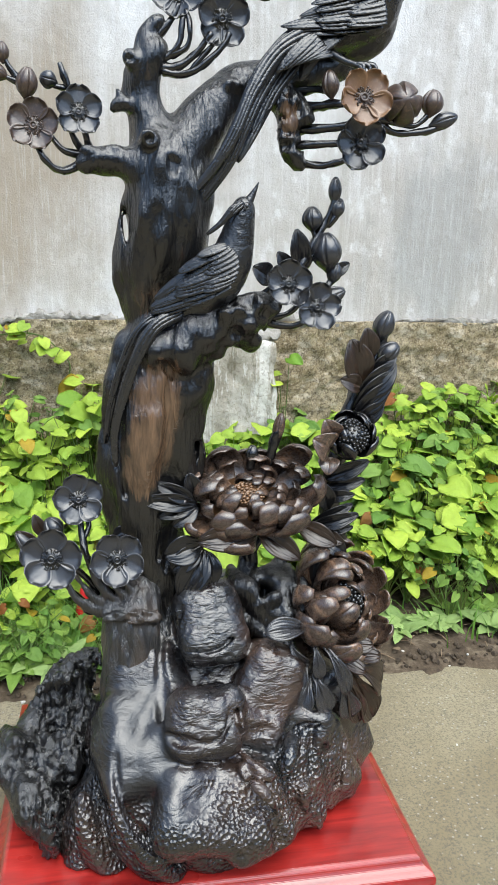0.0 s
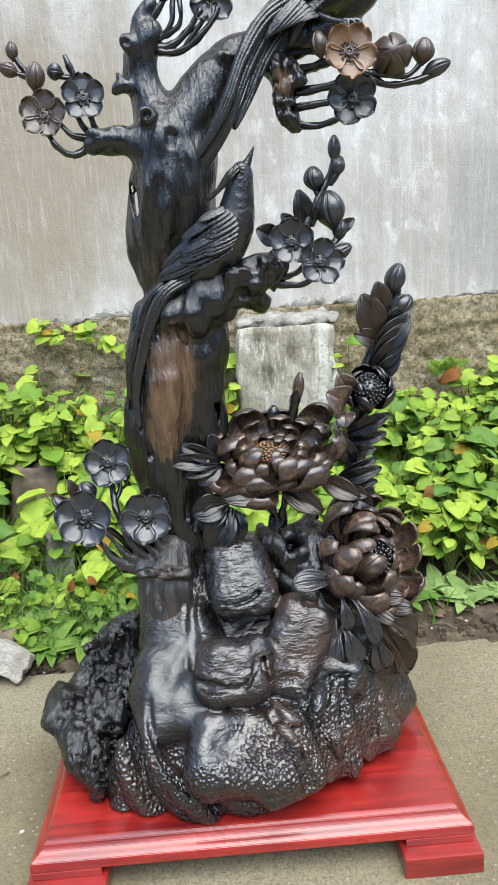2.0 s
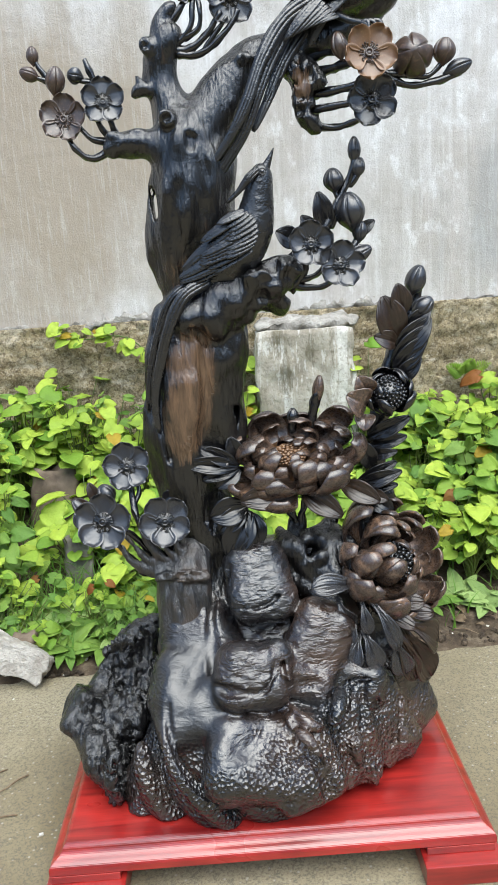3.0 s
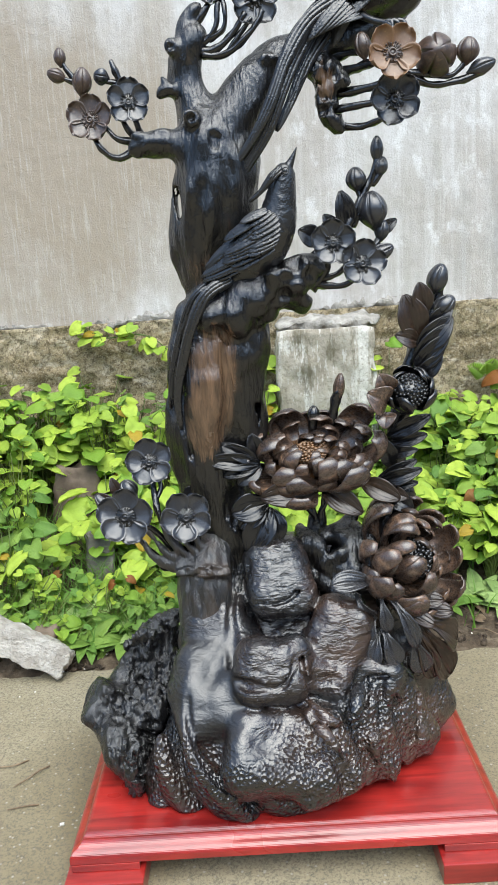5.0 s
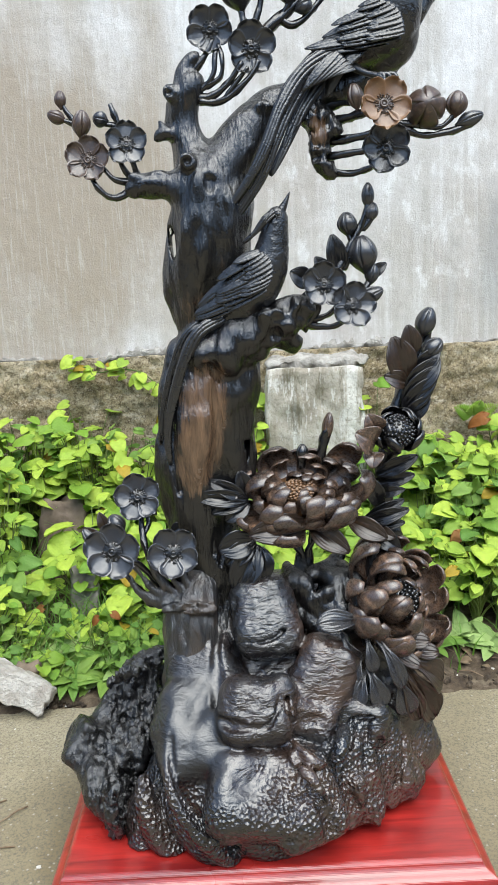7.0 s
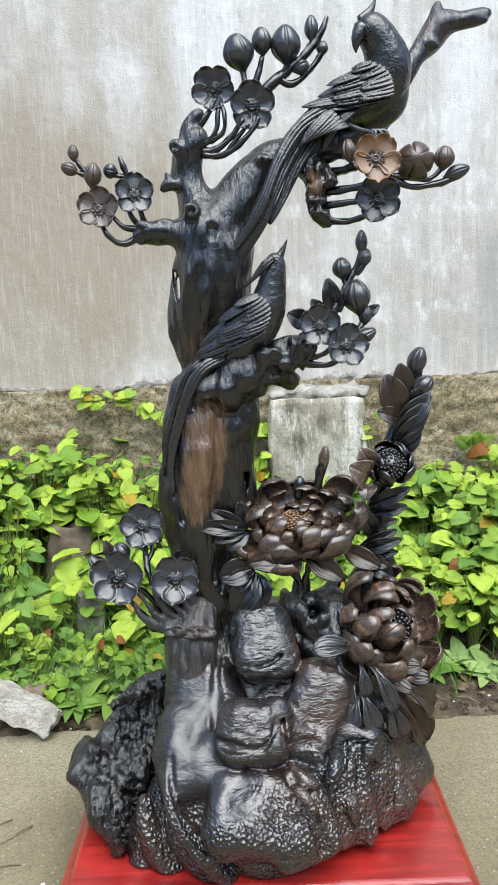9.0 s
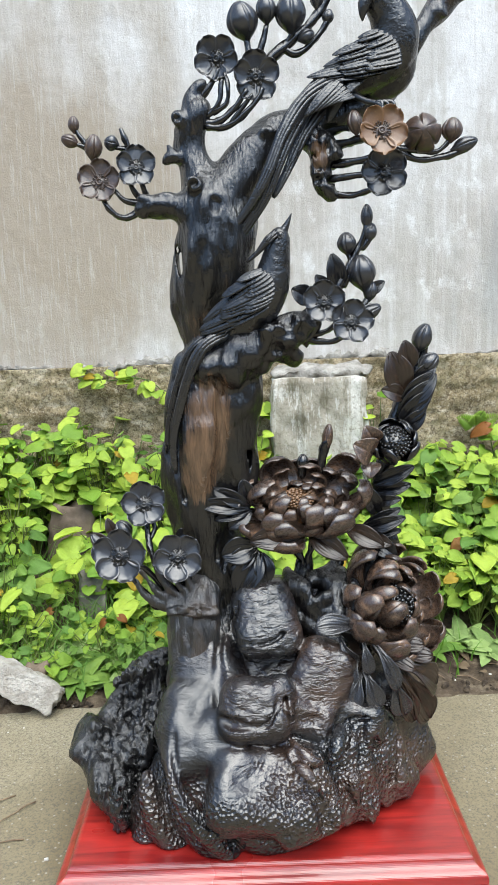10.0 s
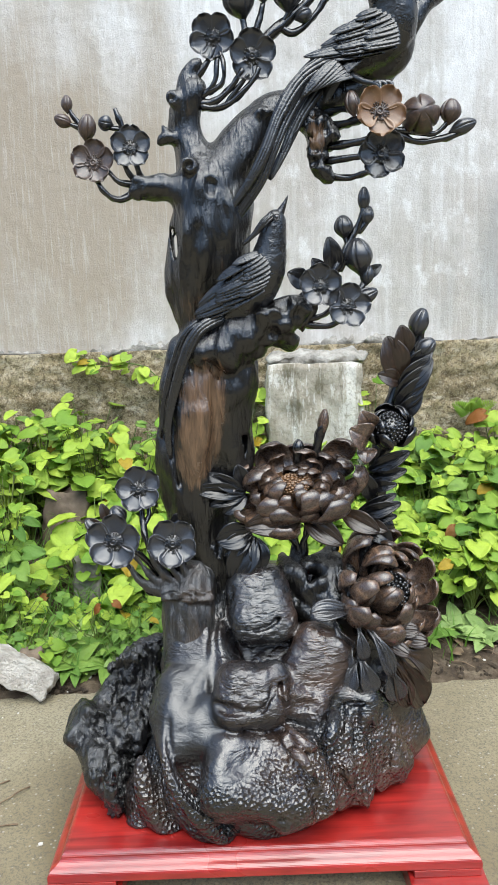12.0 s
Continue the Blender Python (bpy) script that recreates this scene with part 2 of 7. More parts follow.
# ---- materials ----
class Nodes:
    def __init__(self, name, rough=0.5, metal=0.0, spec=0.5, ior=1.5):
        self.m = bpy.data.materials.new(name)
        self.m.use_nodes = True
        self.t = self.m.node_tree
        self.b = self.t.nodes["Principled BSDF"]
        self.b.inputs["Roughness"].default_value = rough
        self.b.inputs["Metallic"].default_value = metal
        self.b.inputs["Specular IOR Level"].default_value = spec
        self.b.inputs["IOR"].default_value = ior

    def lacquer(self, weight, rough):
        self.b.inputs["Coat Weight"].default_value = weight
        self.b.inputs["Coat Roughness"].default_value = rough
        self.b.inputs["Coat IOR"].default_value = 1.65
        return self

    def n(self, kind, operation="", feature="", blend=""):
        node = self.t.nodes.new("ShaderNode" + kind)
        if operation:
            node.operation = operation
        if feature:
            node.feature = feature
        if blend:
            node.data_type, node.blend_type = "RGBA", blend
        return node

    def link(self, a, b):
        self.t.links.new(a, b)

    def space(self, stretch=(1, 1, 1), coord="Object"):
        c, mp = self.n("TexCoord"), self.n("Mapping")
        mp.inputs["Scale"].default_value = stretch
        self.link(c.outputs[coord], mp.inputs[0])
        return mp.outputs[0]

    def noise(self, at, scale, detail=4, rough=0.55, distort=0.0):
        x = self.n("TexNoise")
        for k, v in (("Scale", scale), ("Detail", detail), ("Roughness", rough), ("Distortion", distort)):
            x.inputs[k].default_value = v
        self.link(at, x.inputs["Vector"])
        return x.outputs[0]

    def voronoi(self, at, scale, feature="SMOOTH_F1"):
        x = self.n("TexVoronoi", feature=feature)
        x.inputs["Scale"].default_value = scale
        self.link(at, x.inputs["Vector"])
        return x.outputs["Distance"]

    def ramp(self, fac, stops):
        x = self.n("ValToRGB")
        e = x.color_ramp.elements
        while len(e) < len(stops):
            e.new(0.5)
        for q, (pos, col) in zip(e, stops):
            q.position = pos
            q.color = (*col, 1) if hasattr(col, "__len__") else (col, col, col, 1)
        self.link(fac, x.inputs[0])
        return x.outputs[0]

    def mix(self, fac, a, b, mode="MIX"):
        x = self.n("Mix", blend=mode)
        for v, i in ((fac, 0), (a, 6), (b, 7)):
            if hasattr(v, "node"):
                self.link(v, x.inputs[i])
            else:
                x.inputs[i].default_value = v if i == 0 else (*v, 1)
        return x.outputs[2]

    def maths(self, op, a, b=0.0, c=0.0):
        x = self.n("Math", operation=op)
        for i, v in enumerate((a, b, c)):
            if hasattr(v, "node"):
                self.link(v, x.inputs[i])
            else:
                x.inputs[i].default_value = v
        return x.outputs[0]

    def rand(self):
        return self.n("ObjectInfo").outputs["Random"]

    def colour(self, out):
        self.link(out, self.b.inputs["Base Color"])
        return self

    def rough(self, out):
        self.link(out, self.b.inputs["Roughness"])
        return self

    def bump(self, height, strength, dist, after=None):
        x = self.n("Bump")
        x.inputs["Strength"].default_value, x.inputs["Distance"].default_value = strength, dist
        self.link(height, x.inputs["Height"])
        if after:
            self.link(after, x.inputs["Normal"])
        self.link(x.outputs[0], self.b.inputs["Normal"])
        return x.outputs[0]


def ebony(name, dark, light, amount, rough=0.33, grain=(200, 200, 24), bump=0.5, spots=(), scales=0, flute=0.0, vary=0.0, spec=0.68):
    """Polished black wood with streaks of paler heartwood; spots: places where the paler wood shows, (place, size)."""
    q = Nodes(name, rough, spec=spec, ior=1.58)
    o = q.space()
    streak = q.noise(q.space(grain), 1.0, 5, 0.6, 0.6)
    cloud = q.noise(o, 11, 3)
    mask = q.ramp(q.maths("ADD", q.maths("MULTIPLY", cloud, 0.75), q.maths("MULTIPLY", streak, 0.25)),
                  [(0.62 - 0.25 * amount, 0.0), (0.8 - 0.25 * amount, 1.0)])
    for place, size in spots:
        d = q.n("VectorMath", operation="DISTANCE")
        mp = q.n("Mapping")
        mp.inputs["Location"].default_value = tuple(-c for c in place)
        co = q.n("TexCoord")
        q.link(co.outputs["Object"], mp.inputs[0])
        sc = q.n("VectorMath", operation="MULTIPLY")
        sc.inputs[1].default_value = (1.25, 0.6, 0.7)
        q.link(mp.outputs[0], sc.inputs[0])
        q.link(sc.outputs[0], d.inputs[0])
        d.inputs[1].default_value = (0, 0, 0)
        wob = q.maths("ADD", d.outputs["Value"], q.maths("MULTIPLY", q.maths("SUBTRACT", q.noise(q.space((60, 60, 12)), 1.0, 4, 0.6, 0.5), 0.5), 0.06))
        spot = q.ramp(wob, [(size * 0.8, 1.0), (size * 1.15, 0.0)])
        mask = q.maths("MAXIMUM", mask, spot)
    col = q.mix(mask, dark, q.mix(q.ramp(streak, [(0.3, 0.0), (0.7, 1.0)]), tuple(c * 0.3 for c in light), light))
    if vary:
        col = q.mix(q.ramp(q.rand(), [(0.3, vary), (0.6, 0.0)]), col, (0.009, 0.0085, 0.0085))
    q.colour(col)
    q.rough(q.maths("MULTIPLY_ADD", q.noise(o, 40, 4), 0.24, rough - 0.18))
    b = q.bump(streak, bump * 0.7, 0.003)
    b = q.bump(q.noise(o, 55, 3), bump * 0.2, 0.004, b)
    if flute:
        b = q.bump(q.noise(q.space((42, 42, 7)), 1.0, 3, 0.5, 0.6), flute, 0.012, b)
    if scales:
        b = q.bump(q.voronoi(q.space((1, 1, 1.4)), scales), 0.3, 0.0012, b)
    q.bump(q.noise(o, 320, 3), bump * 0.3, 0.001, b)
    return q.m


BLACK, BROWN, TAN = (0.006, 0.0057, 0.006), (0.055, 0.031, 0.02), (0.17, 0.085, 0.034)
mat_trunk = ebony("ebony_trunk", (0.0042, 0.004, 0.0042), (0.17, 0.1, 0.055), 0.05, 0.29, bump=1.1, flute=0.5, spec=0.72,
                  spots=[((-0.0554, -0.0500, 0.5697), 0.032), ((-0.0631, -0.0500, 0.5264), 0.030), ((-0.0739, -0.0400, 0.4951), 0.024), ((-0.0454, -0.0500, 0.6008), 0.02), ((0.0931, -0.0200, 0.8927), 0.009)])
mat_twig = ebony("ebony_twig", BLACK, BROWN, 0.1, 0.26)
mat_blossom = ebony("ebony_blossom", (0.027, 0.0275, 0.031), (0.046, 0.039, 0.036), 0.3, 0.32, (9, 9, 9), 0.12)
mat_heart = ebony("ebony_heart", (0.007, 0.0068, 0.007), (0.014, 0.011, 0.01), 0.2, 0.3, (9, 9, 9), 0.1)
mat_blossom_tan = ebony("heartwood_blossom", TAN, (0.3, 0.165, 0.07), 0.5, 0.5, (9, 9, 9), 0.1)
mat_blossom_brown = ebony("brown_blossom", (0.05, 0.031, 0.022), (0.15, 0.092, 0.06), 0.55, 0.42, (9, 9, 9), 0.1)
mat_peony = ebony("ebony_peony", (0.058, 0.038, 0.028), (0.25, 0.15, 0.095), 0.62, 0.34, (7, 7, 7), 0.1, vary=0.45)
mat_peony_black = ebony("black_peony", (0.009, 0.0088, 0.009), (0.02, 0.014, 0.012), 0.2, 0.28, (7, 7, 7), 0.1)
mat_leaf_black = ebony("carved_leaf_black", (0.010, 0.0098, 0.0105), (0.024, 0.017, 0.014), 0.2, 0.28, (4, 10, 10), 0.06, spec=0.45)
# same black leaves, base colour lifted to paint in their grey-blue sheen
mat_leaf_sheen = ebony("carved_leaf_sheen", (0.022, 0.0215, 0.0235), (0.045, 0.034, 0.028), 0.3, 0.34, (4, 10, 10), 0.06)
mat_leaf_brown = ebony("carved_leaf_brown", (0.024, 0.015, 0.010), (0.06, 0.034, 0.02), 0.5, 0.38, (10, 10, 10), 0.1, spec=0.5)
mat_bird = ebony("ebony_bird", (0.012, 0.012, 0.013), (0.028, 0.023, 0.020), 0.2, 0.34, (120, 120, 60), 0.4, scales=340)

# rock: hammered with a round gouge low down, combed in waves on the boulders, smooth on the slope, waxed all over
q = Nodes("ebony_rock", 0.4, spec=0.75, ior=1.6)
o = q.space()
warp = q.n("VectorMath", operation="MULTIPLY_ADD")
wn3 = q.n("TexNoise")
wn3.inputs["Scale"].default_value = 40
q.link(o, wn3.inputs["Vector"])
q.link(wn3.outputs["Color"], warp.inputs[0])
warp.inputs[1].default_value = (0.006, 0.006, 0.006)
q.link(o, warp.inputs[2])
cells = q.voronoi(warp.outputs[0], 185, "F1")
pit = q.ramp(cells, [(0.1, 0.0), (0.75, 1.0)])
sep = q.n("SeparateXYZ")
q.link(o, sep.inputs[0])
high = q.ramp(q.maths("ADD", sep.outputs[2], q.maths("MULTIPLY", q.maths("SUBTRACT", q.noise(o, 16, 3), 0.5), 0.12)), [(0.17, 0.0), (0.2, 1.0)])
patch = q.ramp(q.noise(o, 13, 2), [(0.36, 0.0), (0.46, 1.0)])
wave = q.noise(q.space((1.0, 1.0, 2.6)), 75, 3, 0.5, 1.3)
flow = q.noise(q.space((1, 1, 2.2)), 45, 3, 0.5, 0.9)
slope_d = q.n("VectorMath", operation="DISTANCE")
q.link(q.space((1.0, 0.25, 0.6)), slope_d.inputs[0])
slope_d.inputs[1].default_value = (-0.082, -0.11 * 0.25, 0.20 * 0.6)
smooth = q.ramp(q.maths("ADD", slope_d.outputs["Value"], q.maths("MULTIPLY", q.maths("SUBTRACT", q.noise(o, 28, 3), 0.5), 0.03)), [(0.026, 0.0), (0.046, 1.0)])
height = q.mix(smooth, q.mix(0.4, flow, (0.5, 0.5, 0.5)), q.mix(high, q.mix(patch, flow, pit), wave))
tone = q.ramp(q.maths("ADD", q.maths("MULTIPLY", q.noise(o, 9, 3), 0.75), q.maths("MULTIPLY", flow, 0.25)), [(0.44, 0.0), (0.62, 1.0)])
c = q.mix(q.maths("MULTIPLY", q.maths("MULTIPLY", tone, smooth), q.ramp(sep.outputs[0], [(0.0, 0.35), (0.06, 1.0)])), (0.009, 0.0092, 0.0105), (0.062, 0.036, 0.024))
q.colour(c)
q.rough(q.maths("MULTIPLY_ADD", smooth, -0.14, q.maths("MULTIPLY_ADD", q.noise(o, 30, 4), 0.26, 0.28)))
b = q.bump(height, 0.75, 0.003)
b = q.bump(q.noise(q.space((1, 1, 1.6)), 60, 5, 0.62, 0.8), 0.3, 0.003, b)
q.bump(q.noise(o, 420, 3), 0.2, 0.0008, b)
mat_rock = q.m

# worn stump
q = Nodes("grey_black_stump", 0.4, spec=0.9, ior=1.6)
o = q.space()
g = q.noise(q.space((1, 1, 0.16)), 130, 5, 0.65, 0.5)
c = q.mix(q.ramp(q.noise(o, 22, 3), [(0.46, 0.0), (0.62, 1.0)]), (0.013, 0.0128, 0.0138), (0.05, 0.035, 0.026))
q.colour(q.mix(q.ramp(g, [(0.3, 0.6), (0.5, 0.0)]), c, (0.007, 0.0068, 0.007)))
q.rough(q.maths("MULTIPLY_ADD", q.noise(o, 40, 4), 0.25, 0.24))
b = q.bump(g, 0.9, 0.005)
q.bump(q.noise(q.space((1, 1, 0.5)), 50, 5), 0.6, 0.006, b)
mat_stump = q.m

# raw crag
q = Nodes("raw_black_wood", 0.3, spec=0.8, ior=1.58)
o = q.space()
g = q.noise(q.space((1.5, 1, 0.55)), 95, 6, 0.7, 1.1)
f = q.voronoi(q.space((1.2, 1, 0.8)), 70, "F1")
q.colour(q.ramp(g, [(0.4, (0.003, 0.003, 0.0034)), (0.7, (0.010, 0.0095, 0.0095))]))
q.rough(q.maths("MULTIPLY_ADD", q.noise(o, 60, 4), 0.35, 0.1))
b = q.bump(f, 0.35, 0.004)
b = q.bump(g, 0.7, 0.004, b)
q.bump(q.noise(o, 300, 3), 0.3, 0.001, b)
mat_crag = q.m

# red lacquered wood of the stand
q = Nodes("red_lacquer", 0.28, spec=0.5).lacquer(0.6, 0.2)
g = q.noise(q.space((6, 60, 60)), 1.0, 5, 0.6, 0.4)
blot = q.noise(q.space(), 7, 3)
c = q.mix(q.ramp(g, [(0.35, 0.0), (0.65, 1.0)]), (0.17, 0.008, 0.008), (0.42, 0.026, 0.02))
q.colour(q.mix(q.ramp(blot, [(0.4, 0.0), (0.75, 0.5)]), c, (0.13, 0.007, 0.006)))
q.rough(q.maths("MULTIPLY_ADD", blot, 0.2, 0.2))
q.bump(g, 0.06, 0.002)
mat_red = q.m

# plastered wall with grimy runs
q = Nodes("weathered_plaster", 0.85, spec=0.3)
o = q.space()
runs = q.noise(q.space((9, 1, 0.7)), 1.0, 5, 0.6, 0.4)
runs2 = q.noise(q.space((38, 1, 1.6)), 1.0, 4, 0.6)
cloud = q.noise(q.space((1.5, 1, 1.1)), 1.0, 5, 0.55, 0.5)
scuff = q.noise(q.space((1, 1, 0.6)), 24, 5, 0.65)
c = q.mix(q.ramp(cloud, [(0.4, 0.0), (0.6, 1.0)]), (0.445, 0.408, 0.37), (0.665, 0.655, 0.65))
c = q.mix(q.ramp(runs, [(0.4, 0.55), (0.58, 0.0)]), c, (0.40, 0.37, 0.325))
c = q.mix(q.ramp(runs2, [(0.5, 0.0), (0.64, 0.28)]), c, (0.76, 0.765, 0.76))
c = q.mix(q.ramp(q.noise(q.space((90, 1, 3.0)), 1.0, 3, 0.6), [(0.36, 0.2), (0.46, 0.0)]), c, (0.38, 0.35, 0.31))
c = q.mix(q.ramp(scuff, [(0.54, 0.0), (0.66, 0.5)]), c, (0.78, 0.78, 0.77))
c = q.mix(q.ramp(scuff, [(0.34, 0.45), (0.44, 0.0)]), c, (0.36, 0.33, 0.29))
for place, size, tint, amount in (((-0.5, 0, -0.92), 0.46, (0.34, 0.285, 0.22), 0.95), ((0.75, 0, -1.12), 0.2, (0.33, 0.325, 0.31), 0.7), ((-0.35, 0, -0.35), 0.16, (0.4, 0.355, 0.3), 0.55), ((0.1, 0, -1.2), 0.12, (0.4, 0.37, 0.33), 0.5)):
    sh, ln = q.n("VectorMath", operation="SUBTRACT"), q.n("VectorMath", operation="LENGTH")
    q.link(q.space((1, 0, 1)), sh.inputs[0])
    sh.inputs[1].default_value = place
    q.link(sh.outputs[0], ln.inputs[0])
    edge = q.maths("ADD", ln.outputs["Value"], q.maths("MULTIPLY", q.maths("SUBTRACT", q.noise(q.space((6, 1, 2.5)), 1.0, 5, 0.65), 0.5), 0.7))
    c = q.mix(q.ramp(edge, [(size * 0.5, amount), (size * 1.3, 0.0)]), c, tint)
c = q.mix(q.ramp(q.noise(q.space((170, 1, 9)), 1.0, 4, 0.65, 0.3), [(0.52, 0.0), (0.68, 0.18)]), c, (0.8, 0.8, 0.79))
speck = q.ramp(q.noise(o, 190, 4, 0.7), [(0.3, 1.0), (0.44, 0.0)])
c = q.mix(q.maths("MULTIPLY", speck, 0.5), c, (0.3, 0.27, 0.23))
q.colour(c)
b = q.bump(q.noise(o, 26, 5), 0.35, 0.01)
q.bump(q.noise(o, 240, 4, 0.7), 0.5, 0.003, b)
mat_plaster = q.m

# rough masonry under the plaster
q = Nodes("rough_masonry", 0.92, spec=0.2)
o = q.space()
c = q.ramp(q.noise(o, 7, 6, 0.7, 0.5), [(0.34, (0.286, 0.221, 0.122)), (0.5, (0.473, 0.381, 0.232)), (0.66, (0.658, 0.561, 0.395))])
c = q.mix(q.ramp(q.noise(q.space((1, 1, 1.8)), 17, 6, 0.72), [(0.52, 0.0), (0.6, 0.8)]), c, (0.672, 0.602, 0.464))
c = q.mix(q.ramp(q.noise(o, 75, 6, 0.75), [(0.42, 0.8), (0.52, 0.0)]), c, (0.143, 0.107, 0.058))
c = q.mix(q.ramp(q.noise(o, 210, 5, 0.75), [(0.52, 0.0), (0.62, 0.7)]), c, (0.716, 0.628, 0.464))
c = q.mix(q.ramp(q.noise(o, 260, 4, 0.75), [(0.36, 0.8), (0.46, 0.0)]), c, (0.072, 0.053, 0.033))
c = q.mix(q.ramp(q.noise(q.space((1, 1, 0.6)), 9, 5, 0.65), [(0.56, 0.0), (0.66, 0.6)]), c, (0.172, 0.153, 0.058))
q.colour(c)
b = q.bump(q.noise(o, 90, 6, 0.75), 1.0, 0.014)
q.bump(q.noise(o, 260, 4, 0.7), 0.6, 0.003, b)
mat_masonry = q.m

# cement ledge and blocks, streaked with lime
q = Nodes("limed_cement", 0.88, spec=0.25)
o = q.space()
runs = q.noise(q.space((17, 1, 1.6)), 1.0, 6, 0.7, 0.9)
c = q.ramp(q.noise(q.space((9, 9, 5)), 1.0, 5, 0.65), [(0.36, (0.25, 0.22, 0.17)), (0.52, (0.39, 0.36, 0.30)), (0.66, (0.49, 0.465, 0.41))])
c = q.mix(q.ramp(runs, [(0.52, 0.0), (0.6, 0.85)]), c, (0.60, 0.585, 0.54))
c = q.mix(q.ramp(q.noise(q.space((70, 70, 14)), 1.0, 5, 0.7), [(0.55, 0.0), (0.62, 0.6)]), c, (0.66, 0.65, 0.61))
c = q.mix(q.ramp(q.noise(q.space((26, 26, 8)), 1.0, 6, 0.7), [(0.56, 0.0), (0.64, 0.75)]), c, (0.13, 0.115, 0.075))
c = q.mix(q.ramp(q.noise(o, 130, 5, 0.7), [(0.52, 0.0), (0.64, 0.55)]), c, (0.17, 0.145, 0.1))
q.colour(c)
q.bump(q.noise(o, 60, 5), 0.5, 0.008)
mat_cement = q.m

# concrete paving
q = Nodes("yard_concrete", 0.8, spec=0.35)
o = q.space()
c = q.ramp(q.noise(o, 2.6, 5, 0.6, 0.4), [(0.34, (0.168, 0.134, 0.076)), (0.5, (0.239, 0.202, 0.126)), (0.66, (0.298, 0.260, 0.172))])
c = q.mix(q.ramp(q.noise(o, 300, 5, 0.75), [(0.47, 0.0), (0.6, 0.75)]), c, (0.10, 0.088, 0.066))
c = q.mix(q.ramp(q.voronoi(o, 90, "F1"), [(0.06, 0.7), (0.2, 0.0)]), c, (0.386, 0.361, 0.311))
c = q.mix(q.ramp(q.noise(o, 5, 4), [(0.6, 0.0), (0.75, 0.4)]), c, (0.109, 0.118, 0.059))
q.colour(c)
b = q.bump(q.noise(o, 150, 5, 0.7), 0.5, 0.003)
q.bump(q.noise(o, 12, 4), 0.08, 0.01, b)
q.rough(q.ramp(q.noise(o, 4, 3), [(0.35, 0.6), (0.6, 0.85)]))
mat_concrete = q.m

# soil
q = Nodes("damp_soil", 0.9, spec=0.25)
o = q.space()
c = q.ramp(q.noise(o, 30, 6, 0.7), [(0.3, (0.035, 0.025, 0.017)), (0.5, (0.095, 0.07, 0.046)), (0.68, (0.2, 0.16, 0.11))])
q.colour(c)
q.bump(q.noise(o, 90, 5, 0.7), 0.8, 0.01)
mat_soil = q.m


def foliage(name, a, b, shade=0.45, gloss=0.45):
    """Leaf green from a to b, different for every leaf, letting light through."""
    q = Nodes(name, gloss, spec=0.4)
    o = q.space()
    r = q.rand()
    c = q.mix(r, a, b)
    c = q.mix(q.maths("MULTIPLY", q.noise(o, 3.0, 4), 0.5), c, tuple(x * 0.55 for x in a))
    q.colour(c)
    q.bump(q.noise(o, 9, 3), 0.25, 0.06)
    tr = q.n("BsdfTranslucent")
    q.link(c, tr.inputs["Color"])
    mx = q.n("MixShader")
    mx.inputs[0].default_value = shade
    q.link(q.b.outputs[0], mx.inputs[1])
    q.link(tr.outputs[0], mx.inputs[2])
    q.link(mx.outputs[0], q.t.nodes["Material Output"].inputs[0])
    return q.m


mat_green = foliage("vine_leaf", (0.24, 0.44, 0.05), (0.70, 0.84, 0.12))
mat_green_dark = foliage("weed_leaf", (0.17, 0.34, 0.06), (0.4, 0.57, 0.11))
mat_green_pale = foliage("dusty_weed_leaf", (0.25, 0.37, 0.11), (0.42, 0.57, 0.19), 0.3, 0.6)
mat_yellow = foliage("yellowed_leaf", (0.5, 0.33, 0.02), (0.6, 0.45, 0.05))
mat_orange = foliage("withered_leaf", (0.36, 0.13, 0.03), (0.42, 0.22, 0.06))
mat_dead = foliage("dead_leaf", (0.2, 0.14, 0.08), (0.34, 0.26, 0.17), 0.15, 0.8)
mat_grass = foliage("grass_blade", (0.1, 0.25, 0.03), (0.22, 0.4, 0.06))
mat_stem = foliage("green_stem", (0.12, 0.2, 0.04), (0.2, 0.24, 0.06), 0.1)


def plain(name, a, b, size, rough=0.8, bump=0.4, dist=0.004):
    q = Nodes(name, rough, spec=0.3)
    o = q.space()
    q.colour(q.ramp(q.noise(o, size, 5, 0.6), [(0.35, a), (0.65, b)]))
    q.bump(q.noise(o, size * 4, 5), bump, dist)
    return q.m


mat_rubble = plain("pale_rubble", (0.34, 0.31, 0.265), (0.53, 0.505, 0.45), 45, 0.9, 0.9, 0.008)
mat_stone = plain("brown_stone", (0.12, 0.09, 0.065), (0.24, 0.185, 0.135), 18)
mat_grey_stone = plain("grey_stone", (0.16, 0.145, 0.125), (0.3, 0.28, 0.25), 22)
mat_pebble = plain("pale_grit", (0.45, 0.42, 0.37), (0.72, 0.7, 0.66), 60)
mat_clod = plain("soil_clod", (0.03, 0.022, 0.015), (0.1, 0.075, 0.05), 60)
mat_twig_dry = plain("dry_twig", (0.12, 0.08, 0.05), (0.26, 0.19, 0.12), 70)
mat_scrap = plain("red_plastic", (0.4, 0.012, 0.012), (0.5, 0.02, 0.018), 20, 0.35, 0.1)
mat_unseen_wall = plain("unseen_wall_grey", (0.07, 0.068, 0.062), (0.12, 0.115, 0.105), 1.5)
mat_ledge = plain("chalky_mortar", (0.2, 0.185, 0.16), (0.42, 0.4, 0.36), 38, 0.9, 0.8, 0.008)

